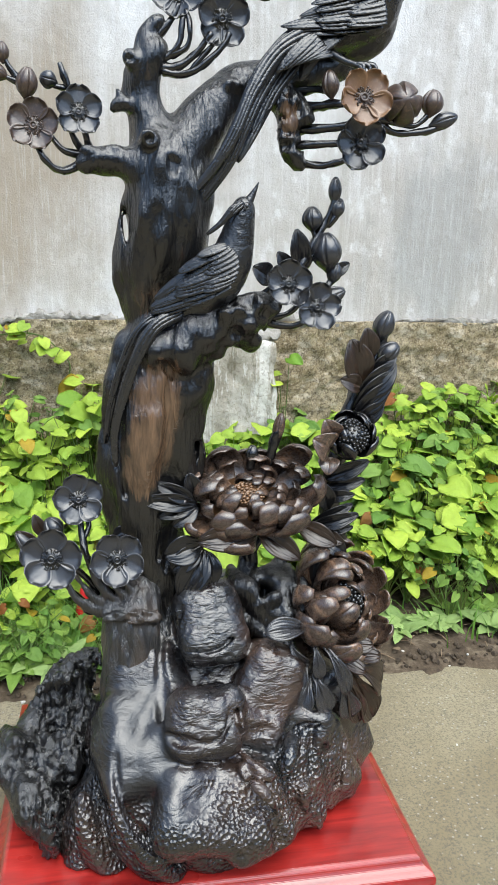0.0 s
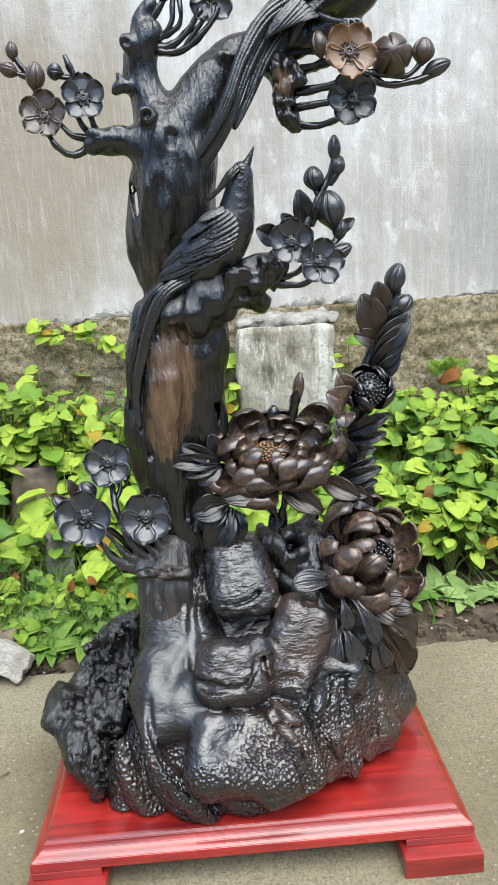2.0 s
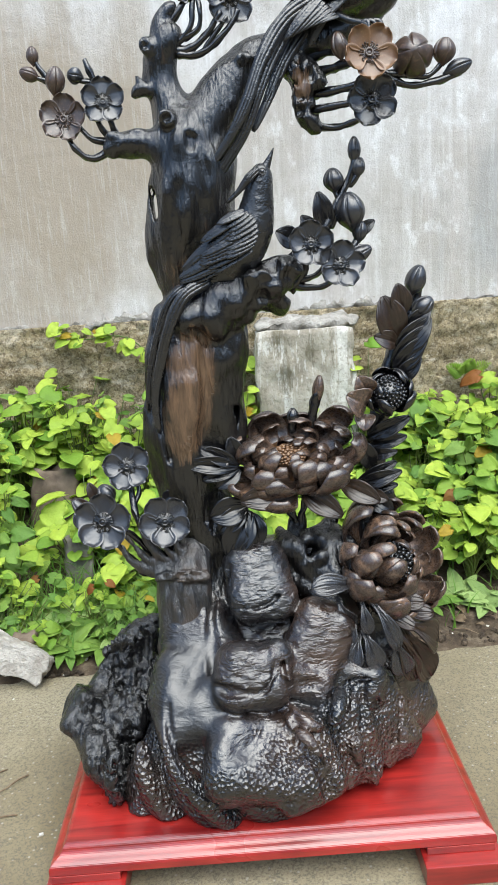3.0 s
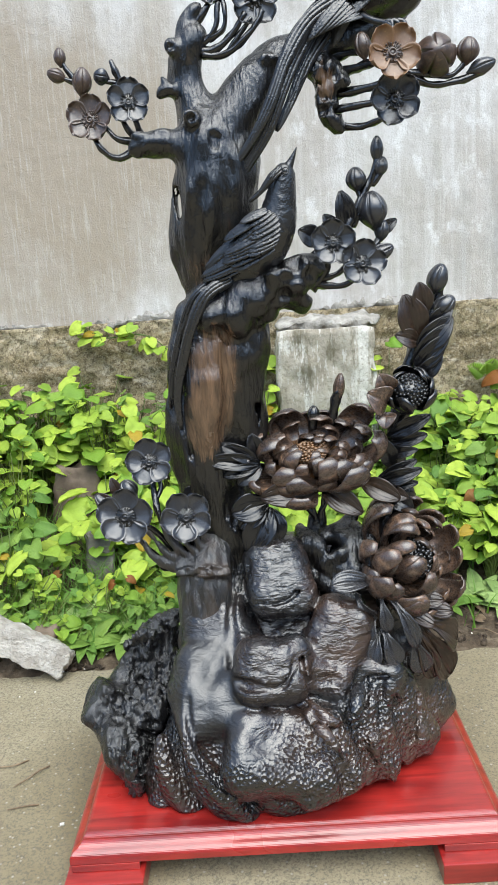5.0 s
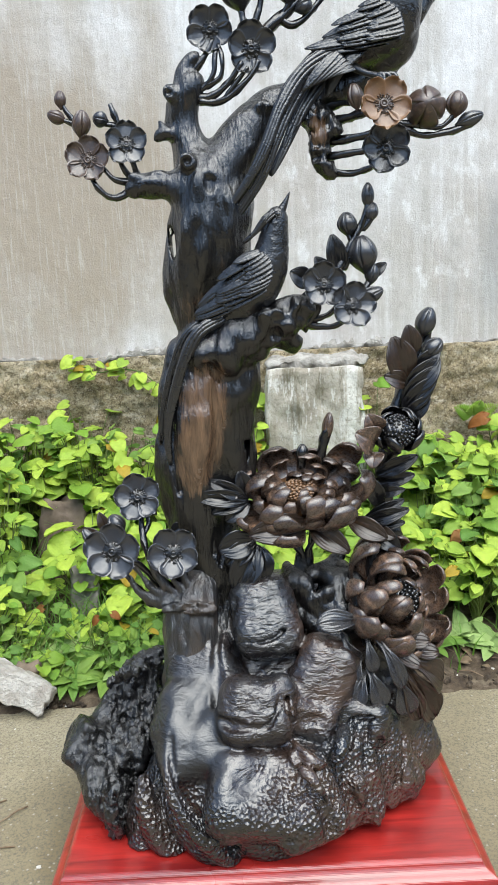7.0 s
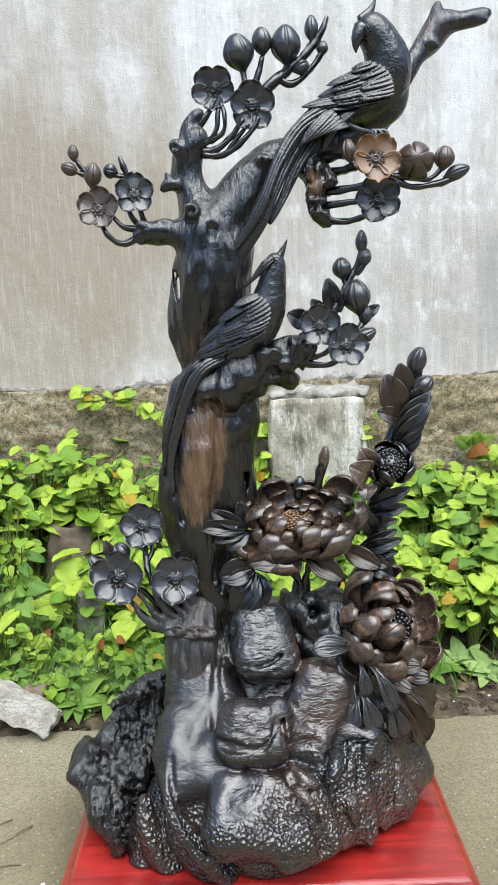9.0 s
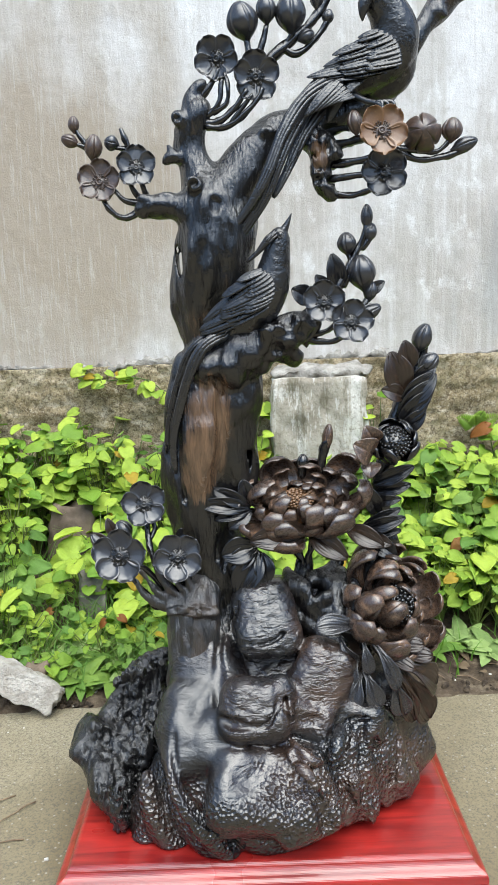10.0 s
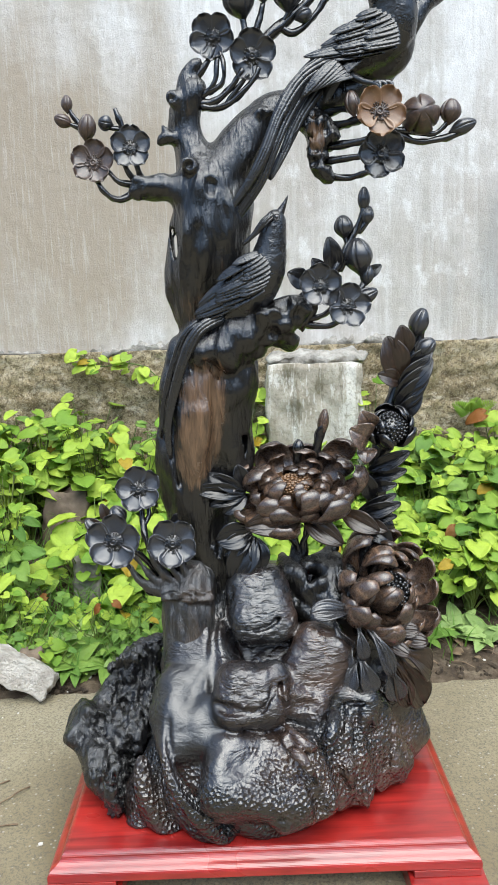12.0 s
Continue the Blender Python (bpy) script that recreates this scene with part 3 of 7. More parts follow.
# ---- the setting ----
def bumpy_grid(x0, x1, y0, y1, nx, ny, height):
    bm = bmesh.new()
    rows = [[bm.verts.new((x0 + (x1 - x0) * i / nx, y0 + (y1 - y0) * j / ny, 0)) for i in range(nx + 1)] for j in range(ny + 1)]
    for j in range(ny):
        for i in range(nx):
            bm.faces.new((rows[j][i], rows[j][i + 1], rows[j + 1][i + 1], rows[j + 1][i]))
    for v in bm.verts:
        v.co.z = height(v.co.x, v.co.y)
    return bm


def fbm(x, y, z, octaves=4):
    return noise.fractal(Vector((x, y, z)), 0.9, 2.1, octaves)


EDGE = 0.285      # the far edge of the paving
WALL = 1.06       # face of the plaster


def soil_height(x, y):
    t = min(max((y - EDGE) / (WALL - EDGE), 0), 1)
    return -0.012 + 0.02 * min(1, max(0, (y - EDGE + 0.03) / 0.05)) + 0.13 * t * t + 0.012 * fbm(x * 14, y * 14, 1.3)


bm = bmesh.new()
add_box(bm, (-60, -60, -0.5), (60, 60, -0.06))
tagged(part("ground", bm, mat_soil, smooth=False), "bare packed earth around the yard", "ground", kind="structure")

bm = bumpy_grid(-1.7, 1.7, EDGE - 0.06, WALL + 0.02, 240, 84, soil_height)
tagged(part("flower_bed", bm, mat_soil), "damp dark crumbly soil of the weedy bed", "soil", kind="structure")

# paving slab with a broken far edge
bm = bmesh.new()
top, low = [], []
N = 260
for i in range(N + 1):
    x = -1.8 + 3.6 * i / N
    y = EDGE + 0.012 * fbm(x * 9, 2.2, 0) + 0.004 * fbm(x * 60, 7, 0)
    top.append(bm.verts.new((x, y - 0.004, 0)))
    low.append(bm.verts.new((x, y, -0.07)))
near = [bm.verts.new((x, y, 0)) for x, y in ((14, EDGE), (14, -14), (-14, -14), (-14, EDGE))]
nlow = [bm.verts.new((v.co.x, v.co.y, -0.07)) for v in near]
bm.faces.new(top + near)
for a, b, c, d in zip(top, top[1:], low[1:], low):
    bm.faces.new((a, b, c, d))
loop = [top[-1]] + near + [top[0]]
under = [low[-1]] + nlow + [low[0]]
for a, b, c, d in zip(loop, loop[1:], under[1:], under):
    bm.faces.new((a, b, c, d))
tagged(part("pavement", bm, mat_concrete, smooth=False), "worn grey-brown concrete paving with grit", "pavement", kind="structure")

# wall: rough masonry foot, cement ledge, plaster above with thickness
bm = bmesh.new()
add_box(bm, (-8, WALL, 0.561), (8, WALL + 0.24, 3.2))
tagged(part("wall_north", bm, mat_plaster, smooth=False), "white plastered yard wall streaked with grime", "wall", kind="structure")


# three unseen walls, added out of view to darken what the polished wood reflects
for name, lo, hi in (("unseen_wall_south", (-8, -8.2, 0), (8, -8.0, 2.8)), ("unseen_wall_east", (8, -8.0, 0), (8.2, WALL, 2.6)), ("unseen_wall_west", (-8.2, -8.0, 0), (-8, WALL, 2.6))):
    bm = bmesh.new()
    add_box(bm, lo, hi)
    tagged(part(name, bm, mat_unseen_wall, smooth=False), "plain grey rendered wall closing the yard", "wall", kind="structure")


def rough_face(x0, x1, z0, z1, y0, depth, nx, nz, amp, size, seed):
    """A slab standing along x with a broken front face."""
    bm = bmesh.new()
    g = []
    for j in range(nz + 1):
        row = []
        for i in range(nx + 1):
            x, z = x0 + (x1 - x0) * i / nx, z0 + (z1 - z0) * j / nz
            y = y0 + amp * fbm(x / size, seed, z / size, 5)
            row.append(bm.verts.new((x, y, z + 0.25 * amp * fbm(x / size * 2, seed + 4, 0.5))))
        row.append(bm.verts.new((x1, y0 + depth, z0 + (z1 - z0) * j / nz)))
        row.insert(0, bm.verts.new((x0, y0 + depth, z0 + (z1 - z0) * j / nz)))
        g.append(row)
    for j in range(nz):
        for i in range(nx + 2):
            bm.faces.new((g[j][i], g[j][i + 1], g[j + 1][i + 1], g[j + 1][i]))
    bm.faces.new(g[-1])
    return bm


foot_wall = part("wall_foot", rough_face(-1.6, 1.6, -0.05, 0.560, WALL - 0.012, 0.25, 420, 80, 0.009, 0.03, 3.1), mat_masonry)
tagged(foot_wall, "crumbling brown masonry foot of the wall", "masonry", kind="structure")

bm = bmesh.new()
tube(bm, [((-1.7 + 0.17 * i, WALL + 0.004, 0.560 + 0.006 * math.sin(i * 2.3)), 0.010 + 0.004 * math.sin(i * 1.7)) for i in range(21)], 12, 16, 1.6)
tagged(part("ledge", bm, mat_ledge), "ragged lime-washed cement ledge along the wall", "ledge", kind="structure")

# cemented blocks standing proud of the wall foot
pier = tagged(empty("masonry_pier", (0.19, 0.98, 0.0)), "limed cement block pier against the wall", "pier", kind="structure")
bm = bmesh.new()
add_box(bm, (0.052, 0.955, 0.05), (0.300, 1.08, 0.520))
bmesh.ops.subdivide_edges(bm, edges=bm.edges, cuts=30, use_grid_fill=True)
bmesh.ops.smooth_vert(bm, verts=bm.verts, factor=0.3, use_axis_x=True, use_axis_y=True, use_axis_z=True)
for v in bm.verts:
    p = v.co
    chip = max(0, (p.z - 0.46) / 0.06) * max(0, abs(p.x - 0.176) / 0.124 - 0.75) * 0.02
    v.co = p + 0.007 * Vector((fbm(p.x * 22, p.y * 22, p.z * 22), fbm(p.x * 22 + 9, p.y * 22, p.z * 22), 0.4 * fbm(p.x * 22, p.y * 22 + 5, p.z * 22))) + Vector((-chip if p.x > 0.176 else chip, chip, -chip))
part("block", bm, mat_cement, pier)
bm = bmesh.new()
add_ball(bm, (0.185, 1.025, 0.524), (0.135, 0.066, 0.026), u=90, v=30)
for v in bm.verts:
    v.co += 0.014 * fbm(v.co.x * 24, v.co.y * 24, v.co.z * 24, 6) * Vector((0.5, 0.7, 1))
part("mortar_cap", bm, mat_ledge, pier)

# ---- the red stand ----
stand = tagged(empty("display_stand", (0, -0.01, 0)), "red lacquered wooden stand with four block feet", "stand")
X0, X1, Y0, Y1 = -0.255, 0.254, -0.217, 0.20
prof = [(0.0, 0.0345), (0.0, 0.0425), (0.0015, 0.0455), (0.0045, 0.0482), (0.0085, 0.0502), (0.0118, 0.0525), (0.0138, 0.0555), (0.0148, 0.0585), (0.0165, 0.0608), (0.0195, 0.062)]
bm = bmesh.new()
rings = []
for d, z in prof:
    rings.append([bm.verts.new(p) for p in ((X0 + d, Y0 + d, z), (X1 - d, Y0 + d, z), (X1 - d, Y1 - d, z), (X0 + d, Y1 - d, z))])
for a, b in zip(rings, rings[1:]):
    for k in range(4):
        bm.faces.new((a[k], a[(k + 1) % 4], b[(k + 1) % 4], b[k]))
bm.faces.new(rings[-1])
bm.faces.new(rings[0][::-1])
bmesh.ops.bevel(bm, geom=[e for e in bm.edges], offset=0.0006, segments=2, affect="EDGES")
part("tabletop", bm, mat_red, stand, smooth=False)
for sx in (0, 1):
    for sy in (0, 1):
        bm = bmesh.new()
        x0, x1 = (X0 - 0.004, X0 + 0.086) if sx == 0 else (X1 - 0.086, X1 + 0.004)
        y0, y1 = (Y0 - 0.021, Y0 + 0.069) if sy == 0 else (Y1 - 0.069, Y1 + 0.021)
        add_box(bm, (x0, y0, 0.0), (x1, y1, 0.0255), 0.0015)
        add_box(bm, (x0 + 0.006, y0 + 0.02, 0.0257), (x1 - 0.006, y1 - 0.02, 0.0342), 0.001)
        part("foot", bm, mat_red, stand, smooth=False)

# ---- the ebony carving ----
carving = tagged(empty("wood_carving", (0.0, -0.01, 0.062)),
                 "glossy black ebony carving of birds on a flowering tree", "carving")

# rock base
rock = Clay((-0.23, -0.26, 0.05), (0.27, 0.22, 0.44), 0.0027)
# body of the mound
rock.blob((0.000, 0.005, 0.095), (0.160, 0.160, 0.11), 0.02)
rock.blob((-0.008, -0.105, 0.115), (0.122, 0.095, 0.078), 0.02)
rock.blob((0.108, -0.050, 0.110), (0.080, 0.088, 0.085), 0.02)
rock.blob((0.152, 0.000, 0.122), (0.042, 0.075, 0.080), 0.02)
rock.blob((0.030, 0.005, 0.195), (0.115, 0.090, 0.085), 0.02)
rock.blob((0.115, 0.020, 0.215), (0.075, 0.070, 0.075), 0.02)
rock.blob((0.033, 0.040, 0.265), (0.080, 0.060, 0.062), 0.015)
rock.blob((-0.040, -0.010, 0.240), (0.060, 0.055, 0.070), 0.015)
rock.blob((-0.105, -0.090, 0.092), (0.055, 0.075, 0.062), 0.015)
# the great front boulder: one broad tilted face, a second one turned to the side
rock.blob((-0.004, -0.168, 0.126), (0.074, 0.050, 0.050), 0.008, turn=(-46, 12, 4), box=0.026)
rock.blob((0.036, -0.152, 0.110), (0.048, 0.058, 0.054), 0.008, turn=(-34, -16, 14), box=0.024)
rock.blob((0.086, -0.105, 0.112), (0.040, 0.060, 0.062), 0.006, turn=(-16, -10, 24), box=0.020)
rock.blob((0.134, -0.068, 0.112), (0.040, 0.055, 0.062), 0.006, turn=(-14, -18, 34), box=0.018)
rock.blob((0.164, -0.018, 0.122), (0.036, 0.060, 0.068), 0.008, turn=(-10, -10, 50), box=0.022)
rock.limb([((0.1038, -0.1550, 0.1330), 0.0137), ((0.1185, -0.1600, 0.1009), 0.0111), ((0.1287, -0.1550, 0.0754), 0.0068), ((0.1336, -0.1500, 0.0606), 0.0031)], 0.007)
rock.limb([((0.1640, -0.1100, 0.1114), 0.0131), ((0.1765, -0.1050, 0.0835), 0.0099), ((0.1863, -0.1000, 0.0651), 0.0046)], 0.008)
rock.limb([((0.0451, -0.2000, 0.1324), 0.0130), ((0.0690, -0.1850, 0.1000), 0.0084), ((0.0866, -0.1700, 0.0806), 0.0043)], 0.010)
# stacked boulders
rock.blob((0.004, -0.046, 0.293), (0.040, 0.040, 0.049), 0.005, turn=(-32, -8, 6), box=0.022)
rock.blob((-0.013, -0.126, 0.213), (0.046, 0.044, 0.040), 0.005, turn=(-32, 4, 8), box=0.022)
rock.blob((0.072, -0.076, 0.228), (0.037, 0.045, 0.050), 0.005, turn=(-24, 26, -10), box=0.024)
rock.blob((0.046, -0.110, 0.196), (0.034, 0.036, 0.022), 0.006, turn=(-20, 24, 0), box=0.014)
rock.blob((0.112, -0.088, 0.176), (0.040, 0.040, 0.026), 0.006, turn=(-24, 10, -14), box=0.016)
# smooth slope running down from the stump, with a bulge and a hollow
rock.limb([((-0.066, -0.040, 0.262), 0.036), ((-0.080, -0.078, 0.222), 0.040), ((-0.088, -0.104, 0.176), 0.034), ((-0.080, -0.140, 0.138), 0.032), ((-0.060, -0.172, 0.108), 0.022)], 0.012)
rock.limb([((-0.045, -0.070, 0.246), 0.022), ((-0.053, -0.112, 0.212), 0.024), ((-0.058, -0.148, 0.178), 0.022), ((-0.040, -0.176, 0.150), 0.014)], 0.010)
rock.blob((-0.076, -0.114, 0.182), (0.058, 0.040, 0.060), 0.010, turn=(-45, 0, 8), box=0.026)
rock.blob((-0.112, -0.098, 0.180), (0.030, 0.034, 0.036), 0.012)
rock.blob((-0.046, -0.086, 0.236), (0.026, 0.026, 0.020), 0.010, turn=(-30, 0, 0))
rock.blob((-0.1194, -0.1160, 0.1953), (0.018, 0.020, 0.017), 0.006)
rock.blob((-0.1047, -0.1000, 0.2304), (0.020, 0.016, 0.020), 0.008)
rock.blob((-0.0948, -0.1500, 0.2348), (0.017, 0.012, 0.010), 0.005, -1, turn=(-40, 30, 0))
rock.blob((-0.1150, -0.1700, 0.2034), (0.010, 0.012, 0.014), 0.006, -1, turn=(-40, -20, 0))
rock.blob((-0.0657, -0.1320, 0.2646), (0.012, 0.010, 0.010), 0.008, -1)
# flowing folds between the boulders
rock.limb([((0.0232, -0.1500, 0.1946), 0.0044), ((0.0416, -0.1780, 0.1890), 0.0061), ((0.0586, -0.1860, 0.1774), 0.0060), ((0.0815, -0.1800, 0.1624), 0.0030)], 0.004)
rock.limb([((0.0253, -0.1700, 0.1868), 0.0037), ((0.0399, -0.1980, 0.1774), 0.0053), ((0.0562, -0.2080, 0.1592), 0.0053), ((0.0680, -0.2000, 0.1286), 0.0029)], 0.006)
rock.limb([((0.0937, -0.1400, 0.1948), 0.0051), ((0.0864, -0.1650, 0.1835), 0.0068), ((0.0768, -0.1760, 0.1702), 0.0043)], 0.005)
# clefts
rock.groove([(-0.0567, -0.2000, 0.2229), (-0.0270, -0.2000, 0.2210), (0.0040, -0.2000, 0.2212), (0.0190, -0.2000, 0.2444)], 0.0055, 0.003)
rock.groove([(-0.0528, -0.2000, 0.3091), (-0.0559, -0.2000, 0.2682), (-0.0565, -0.2000, 0.2264)], 0.0055, 0.003)
rock.groove([(-0.0381, -0.1500, 0.2893), (-0.0112, -0.1500, 0.2854), (0.0201, -0.1500, 0.2928), (0.0435, -0.1500, 0.3126)], 0.005, 0.003)
rock.groove([(0.0212, -0.1500, 0.2841), (0.0233, -0.1500, 0.2448), (0.0313, -0.1500, 0.2136), (0.0681, -0.1500, 0.2076)], 0.005, 0.003)
rock.groove([(-0.0298, -0.1000, 0.3411), (-0.0341, -0.1000, 0.3039), (-0.0328, -0.1000, 0.2660)], 0.005, 0.003)
rock.groove([(0.0255, -0.2000, 0.2020), (0.0459, -0.2000, 0.1641), (0.0629, -0.2000, 0.1332), (0.0689, -0.2000, 0.1067)], 0.004, 0.005)
rock.groove([(0.0638, -0.2000, 0.1749), (0.0858, -0.2000, 0.1654), (0.1031, -0.2000, 0.1904), (0.1088, -0.2000, 0.2268)], 0.004, 0.004)
rock.groove([(0.1227, -0.1500, 0.2040), (0.1187, -0.1500, 0.1593), (0.1216, -0.1500, 0.1136), (0.1141, -0.1500, 0.0754)], 0.0035, 0.005)
rock.groove([(0.1718, -0.1300, 0.1598), (0.1645, -0.1300, 0.1215), (0.1458, -0.1300, 0.0831)], 0.004, 0.004)
rock.groove([(0.0907, -0.1300, 0.1951), (0.1159, -0.1300, 0.1956), (0.1398, -0.1300, 0.1992)], 0.005, 0.003)
rock.limb([((0.1477, -0.1600, 0.1323), 0.0037), ((0.1585, -0.1000, 0.0905), 0.0033)], 0.003, -1)
rock.limb([((0.1312, -0.1600, 0.1889), 0.0062), ((0.1387, -0.1260, 0.1648), 0.0052)], 0.004, -1)
rock.roughen(0.0060, 0.050, 1)
rock.roughen(0.0036, 0.026, 2, (1, 1, 0.7))
rock.roughen(0.0010, 0.014, 7, (1, 1, 1.6), lambda x, y, z: np.clip((z - 0.17) / 0.05, 0, 1) * np.clip((x + 0.06) / 0.03, 0, 1), True)
rock.roughen(0.0020, 0.016, 8, (1, 1, 0.8), lambda x, y, z: np.clip((-0.03 - x) / 0.03, 0, 1) * np.clip((z - 0.12) / 0.04, 0, 1))
rock.roughen(0.0008, 0.0070, 5, (1, 1, 1), lambda x, y, z: np.clip((x + 0.07) / 0.03, 0.1, 1))
# the foot draws in under the bulges
rock.f += np.clip(0.100 - rock.ax[2], 0, 0.05)[None, None, :] * 0.36
# draped folds sweeping down to the prow that rests on the stand
rock.blob((-0.1291, -0.1100, 0.0557), (0.048, 0.048, 0.050), 0.012, turn=(-20, 20, 10), box=0.02)
rock.limb([((-0.1542, -0.1200, 0.0801), 0.0195), ((-0.1374, -0.1320, 0.0484), 0.0166), ((-0.1147, -0.1400, 0.0298), 0.0114), ((-0.0918, -0.1450, 0.0249), 0.0063)], 0.018)
rock.limb([((-0.1007, -0.1600, 0.1067), 0.0161), ((-0.0765, -0.1720, 0.0795), 0.0146), ((-0.0513, -0.1760, 0.0572), 0.0103), ((-0.0410, -0.1740, 0.0414), 0.0055)], 0.018)
rock.limb([((-0.0257, -0.1800, 0.0835), 0.0157), ((0.0147, -0.1720, 0.0636), 0.0134), ((0.0540, -0.1620, 0.0651), 0.0086)], 0.012)
rock.limb([((-0.1149, -0.1720, 0.1783), 0.0049), ((-0.1065, -0.1920, 0.1503), 0.0071), ((-0.0863, -0.2020, 0.1188), 0.0088), ((-0.0629, -0.1980, 0.0854), 0.0083), ((-0.0402, -0.1880, 0.0572), 0.0048)], 0.007)
rock.limb([((-0.1472, -0.1460, 0.1431), 0.0063), ((-0.1445, -0.1600, 0.1115), 0.0087), ((-0.1283, -0.1640, 0.0740), 0.0099), ((-0.1006, -0.1640, 0.0482), 0.0062)], 0.012)
rock.groove([(-0.1115, -0.2500, 0.2123), (-0.1074, -0.2500, 0.1757), (-0.0895, -0.2500, 0.1393), (-0.0599, -0.2500, 0.1076)], 0.0030, 0.003)
rock.roughen(0.0012, 0.009, 9, (1.0, 1, 1.6), lambda x, y, z: np.clip((-0.03 - x) / 0.03, 0, 1) * np.clip((0.15 - z) / 0.03, 0, 1))
rock.f[:, :, rock.ax[2] < 0.0625] = 0.01
clay_part("rock_base", rock, mat_rock, carving, "hammered boulder base carved in dark wood", at=(0, 0, 0))

# the craggy raw flank of the rock
crag = Clay((-0.31, -0.19, 0.055), (-0.06, 0.14, 0.40), 0.0026)
crag.limb([((-0.1422, 0.0600, 0.2043), 0.0148), ((-0.1729, 0.0450, 0.1776), 0.0222), ((-0.2050, 0.0100, 0.1452), 0.0222), ((-0.2265, -0.0200, 0.1292), 0.0178)], 0.01)
crag.limb([((-0.1687, 0.0300, 0.1456), 0.0296), ((-0.1716, 0.0000, 0.1018), 0.0340), ((-0.1741, -0.0300, 0.0606), 0.0296), ((-0.1727, -0.0500, 0.0146), 0.0252)], 0.012)
crag.blob((-0.2336, -0.0400, 0.1306), (0.023, 0.03, 0.027), 0.006, turn=(-18, 32, 10), box=0.006)
crag.limb([((-0.2285, -0.0300, 0.1293), 0.0192), ((-0.2047, -0.0350, 0.1229), 0.0237), ((-0.1715, -0.0500, 0.1240), 0.0266)], 0.008)
crag.limb([((-0.2219, -0.0350, 0.0984), 0.0133), ((-0.1993, -0.0500, 0.0852), 0.0178), ((-0.1774, -0.0700, 0.0694), 0.0222), ((-0.1655, -0.0900, 0.0477), 0.0222)], 0.010)
crag.limb([((-0.1594, 0.0000, 0.2136), 0.0037), ((-0.1821, -0.0100, 0.2078), 0.0059), ((-0.2122, -0.0140, 0.1936), 0.0030)], 0.004)
crag.limb([((-0.2225, -0.0750, 0.1153), 0.0204), ((-0.2035, -0.1050, 0.0956), 0.0198), ((-0.1802, -0.1250, 0.0688), 0.0155), ((-0.1638, -0.1300, 0.0439), 0.0090)], 0.010)
crag.limb([((-0.1817, -0.1500, 0.1380), 0.0044), ((-0.1853, -0.1600, 0.1207), 0.0062), ((-0.1801, -0.1580, 0.0992), 0.0050), ((-0.1784, -0.1500, 0.0809), 0.0025)], 0.004)
crag.groove([(-0.1536, 0.0000, 0.2040), (-0.1588, -0.0300, 0.1615), (-0.1621, -0.0500, 0.1153), (-0.1571, -0.0800, 0.0852)], 0.010, 0.006)
crag.groove([(-0.2396, -0.0200, 0.1678), (-0.2027, -0.0300, 0.1676), (-0.1751, -0.0400, 0.1513)], 0.006, 0.004)
crag.groove([(-0.2135, -0.0400, 0.1530), (-0.1886, -0.0500, 0.1330), (-0.1812, -0.0600, 0.1059)], 0.006, 0.004)
crag.roughen(0.009, 0.036, 3, (1.5, 1, 0.6))
crag.roughen(0.006, 0.015, 4, (1.9, 1, 0.6), lambda x, y, z: np.clip((x + 0.235) / 0.03, 0.25, 1))
crag.roughen(0.0042, 0.0072, 6, (1.6, 1, 0.7), lambda x, y, z: np.clip((x + 0.235) / 0.03, 0.3, 1), True)
crag.f[:, :, crag.ax[2] < 0.0625] = 0.01
clay_part("crag", crag, mat_crag, carving, "raw craggy black wood left rough", at=(0, 0, 0))

# stump with the three blossoms
stump = Clay((-0.17, -0.13, 0.19), (0.02, 0.08, 0.42), 0.0022)
stump.limb([((-0.0884, -0.0550, 0.2090), 0.0376), ((-0.0865, -0.0520, 0.2525), 0.0335), ((-0.0864, -0.0480, 0.2905), 0.0330), ((-0.0841, -0.0420, 0.3147), 0.0297), ((-0.0780, -0.0280, 0.3327), 0.0229), ((-0.0706, -0.0120, 0.3471), 0.0175)], 0.006)
stump.limb([((-0.0948, -0.0540, 0.3217), 0.0112), ((-0.1109, -0.0540, 0.3270), 0.0056), ((-0.1258, -0.0520, 0.3291), 0.0035), ((-0.1422, -0.0500, 0.3313), 0.0021)], 0.008)
for line in ([((-0.0869, -0.0500, 0.3385), 0.0056), ((-0.0933, -0.0520, 0.3550), 0.0028), ((-0.0985, -0.0480, 0.3739), 0.0021)],
             [((-0.0942, -0.0520, 0.3380), 0.0049), ((-0.1064, -0.0540, 0.3548), 0.0028), ((-0.1117, -0.0480, 0.3759), 0.0021)],
             [((-0.1032, -0.0520, 0.3352), 0.0042), ((-0.1198, -0.0540, 0.3522), 0.0028), ((-0.1350, -0.0500, 0.3776), 0.0021)],
             [((-0.1137, -0.0520, 0.3325), 0.0042), ((-0.1335, -0.0540, 0.3450), 0.0028), ((-0.1531, -0.0500, 0.3721), 0.0021)],
             [((-0.1241, -0.0520, 0.3314), 0.0035), ((-0.1474, -0.0520, 0.3385), 0.0028), ((-0.1653, -0.0500, 0.3648), 0.0014)]):
    stump.limb(line, 0.003)
stump.limb([((-0.1144, -0.0660, 0.3228), 0.0062), ((-0.0884, -0.0780, 0.3283), 0.0068), ((-0.0604, -0.0660, 0.3191), 0.0055)], 0.006)
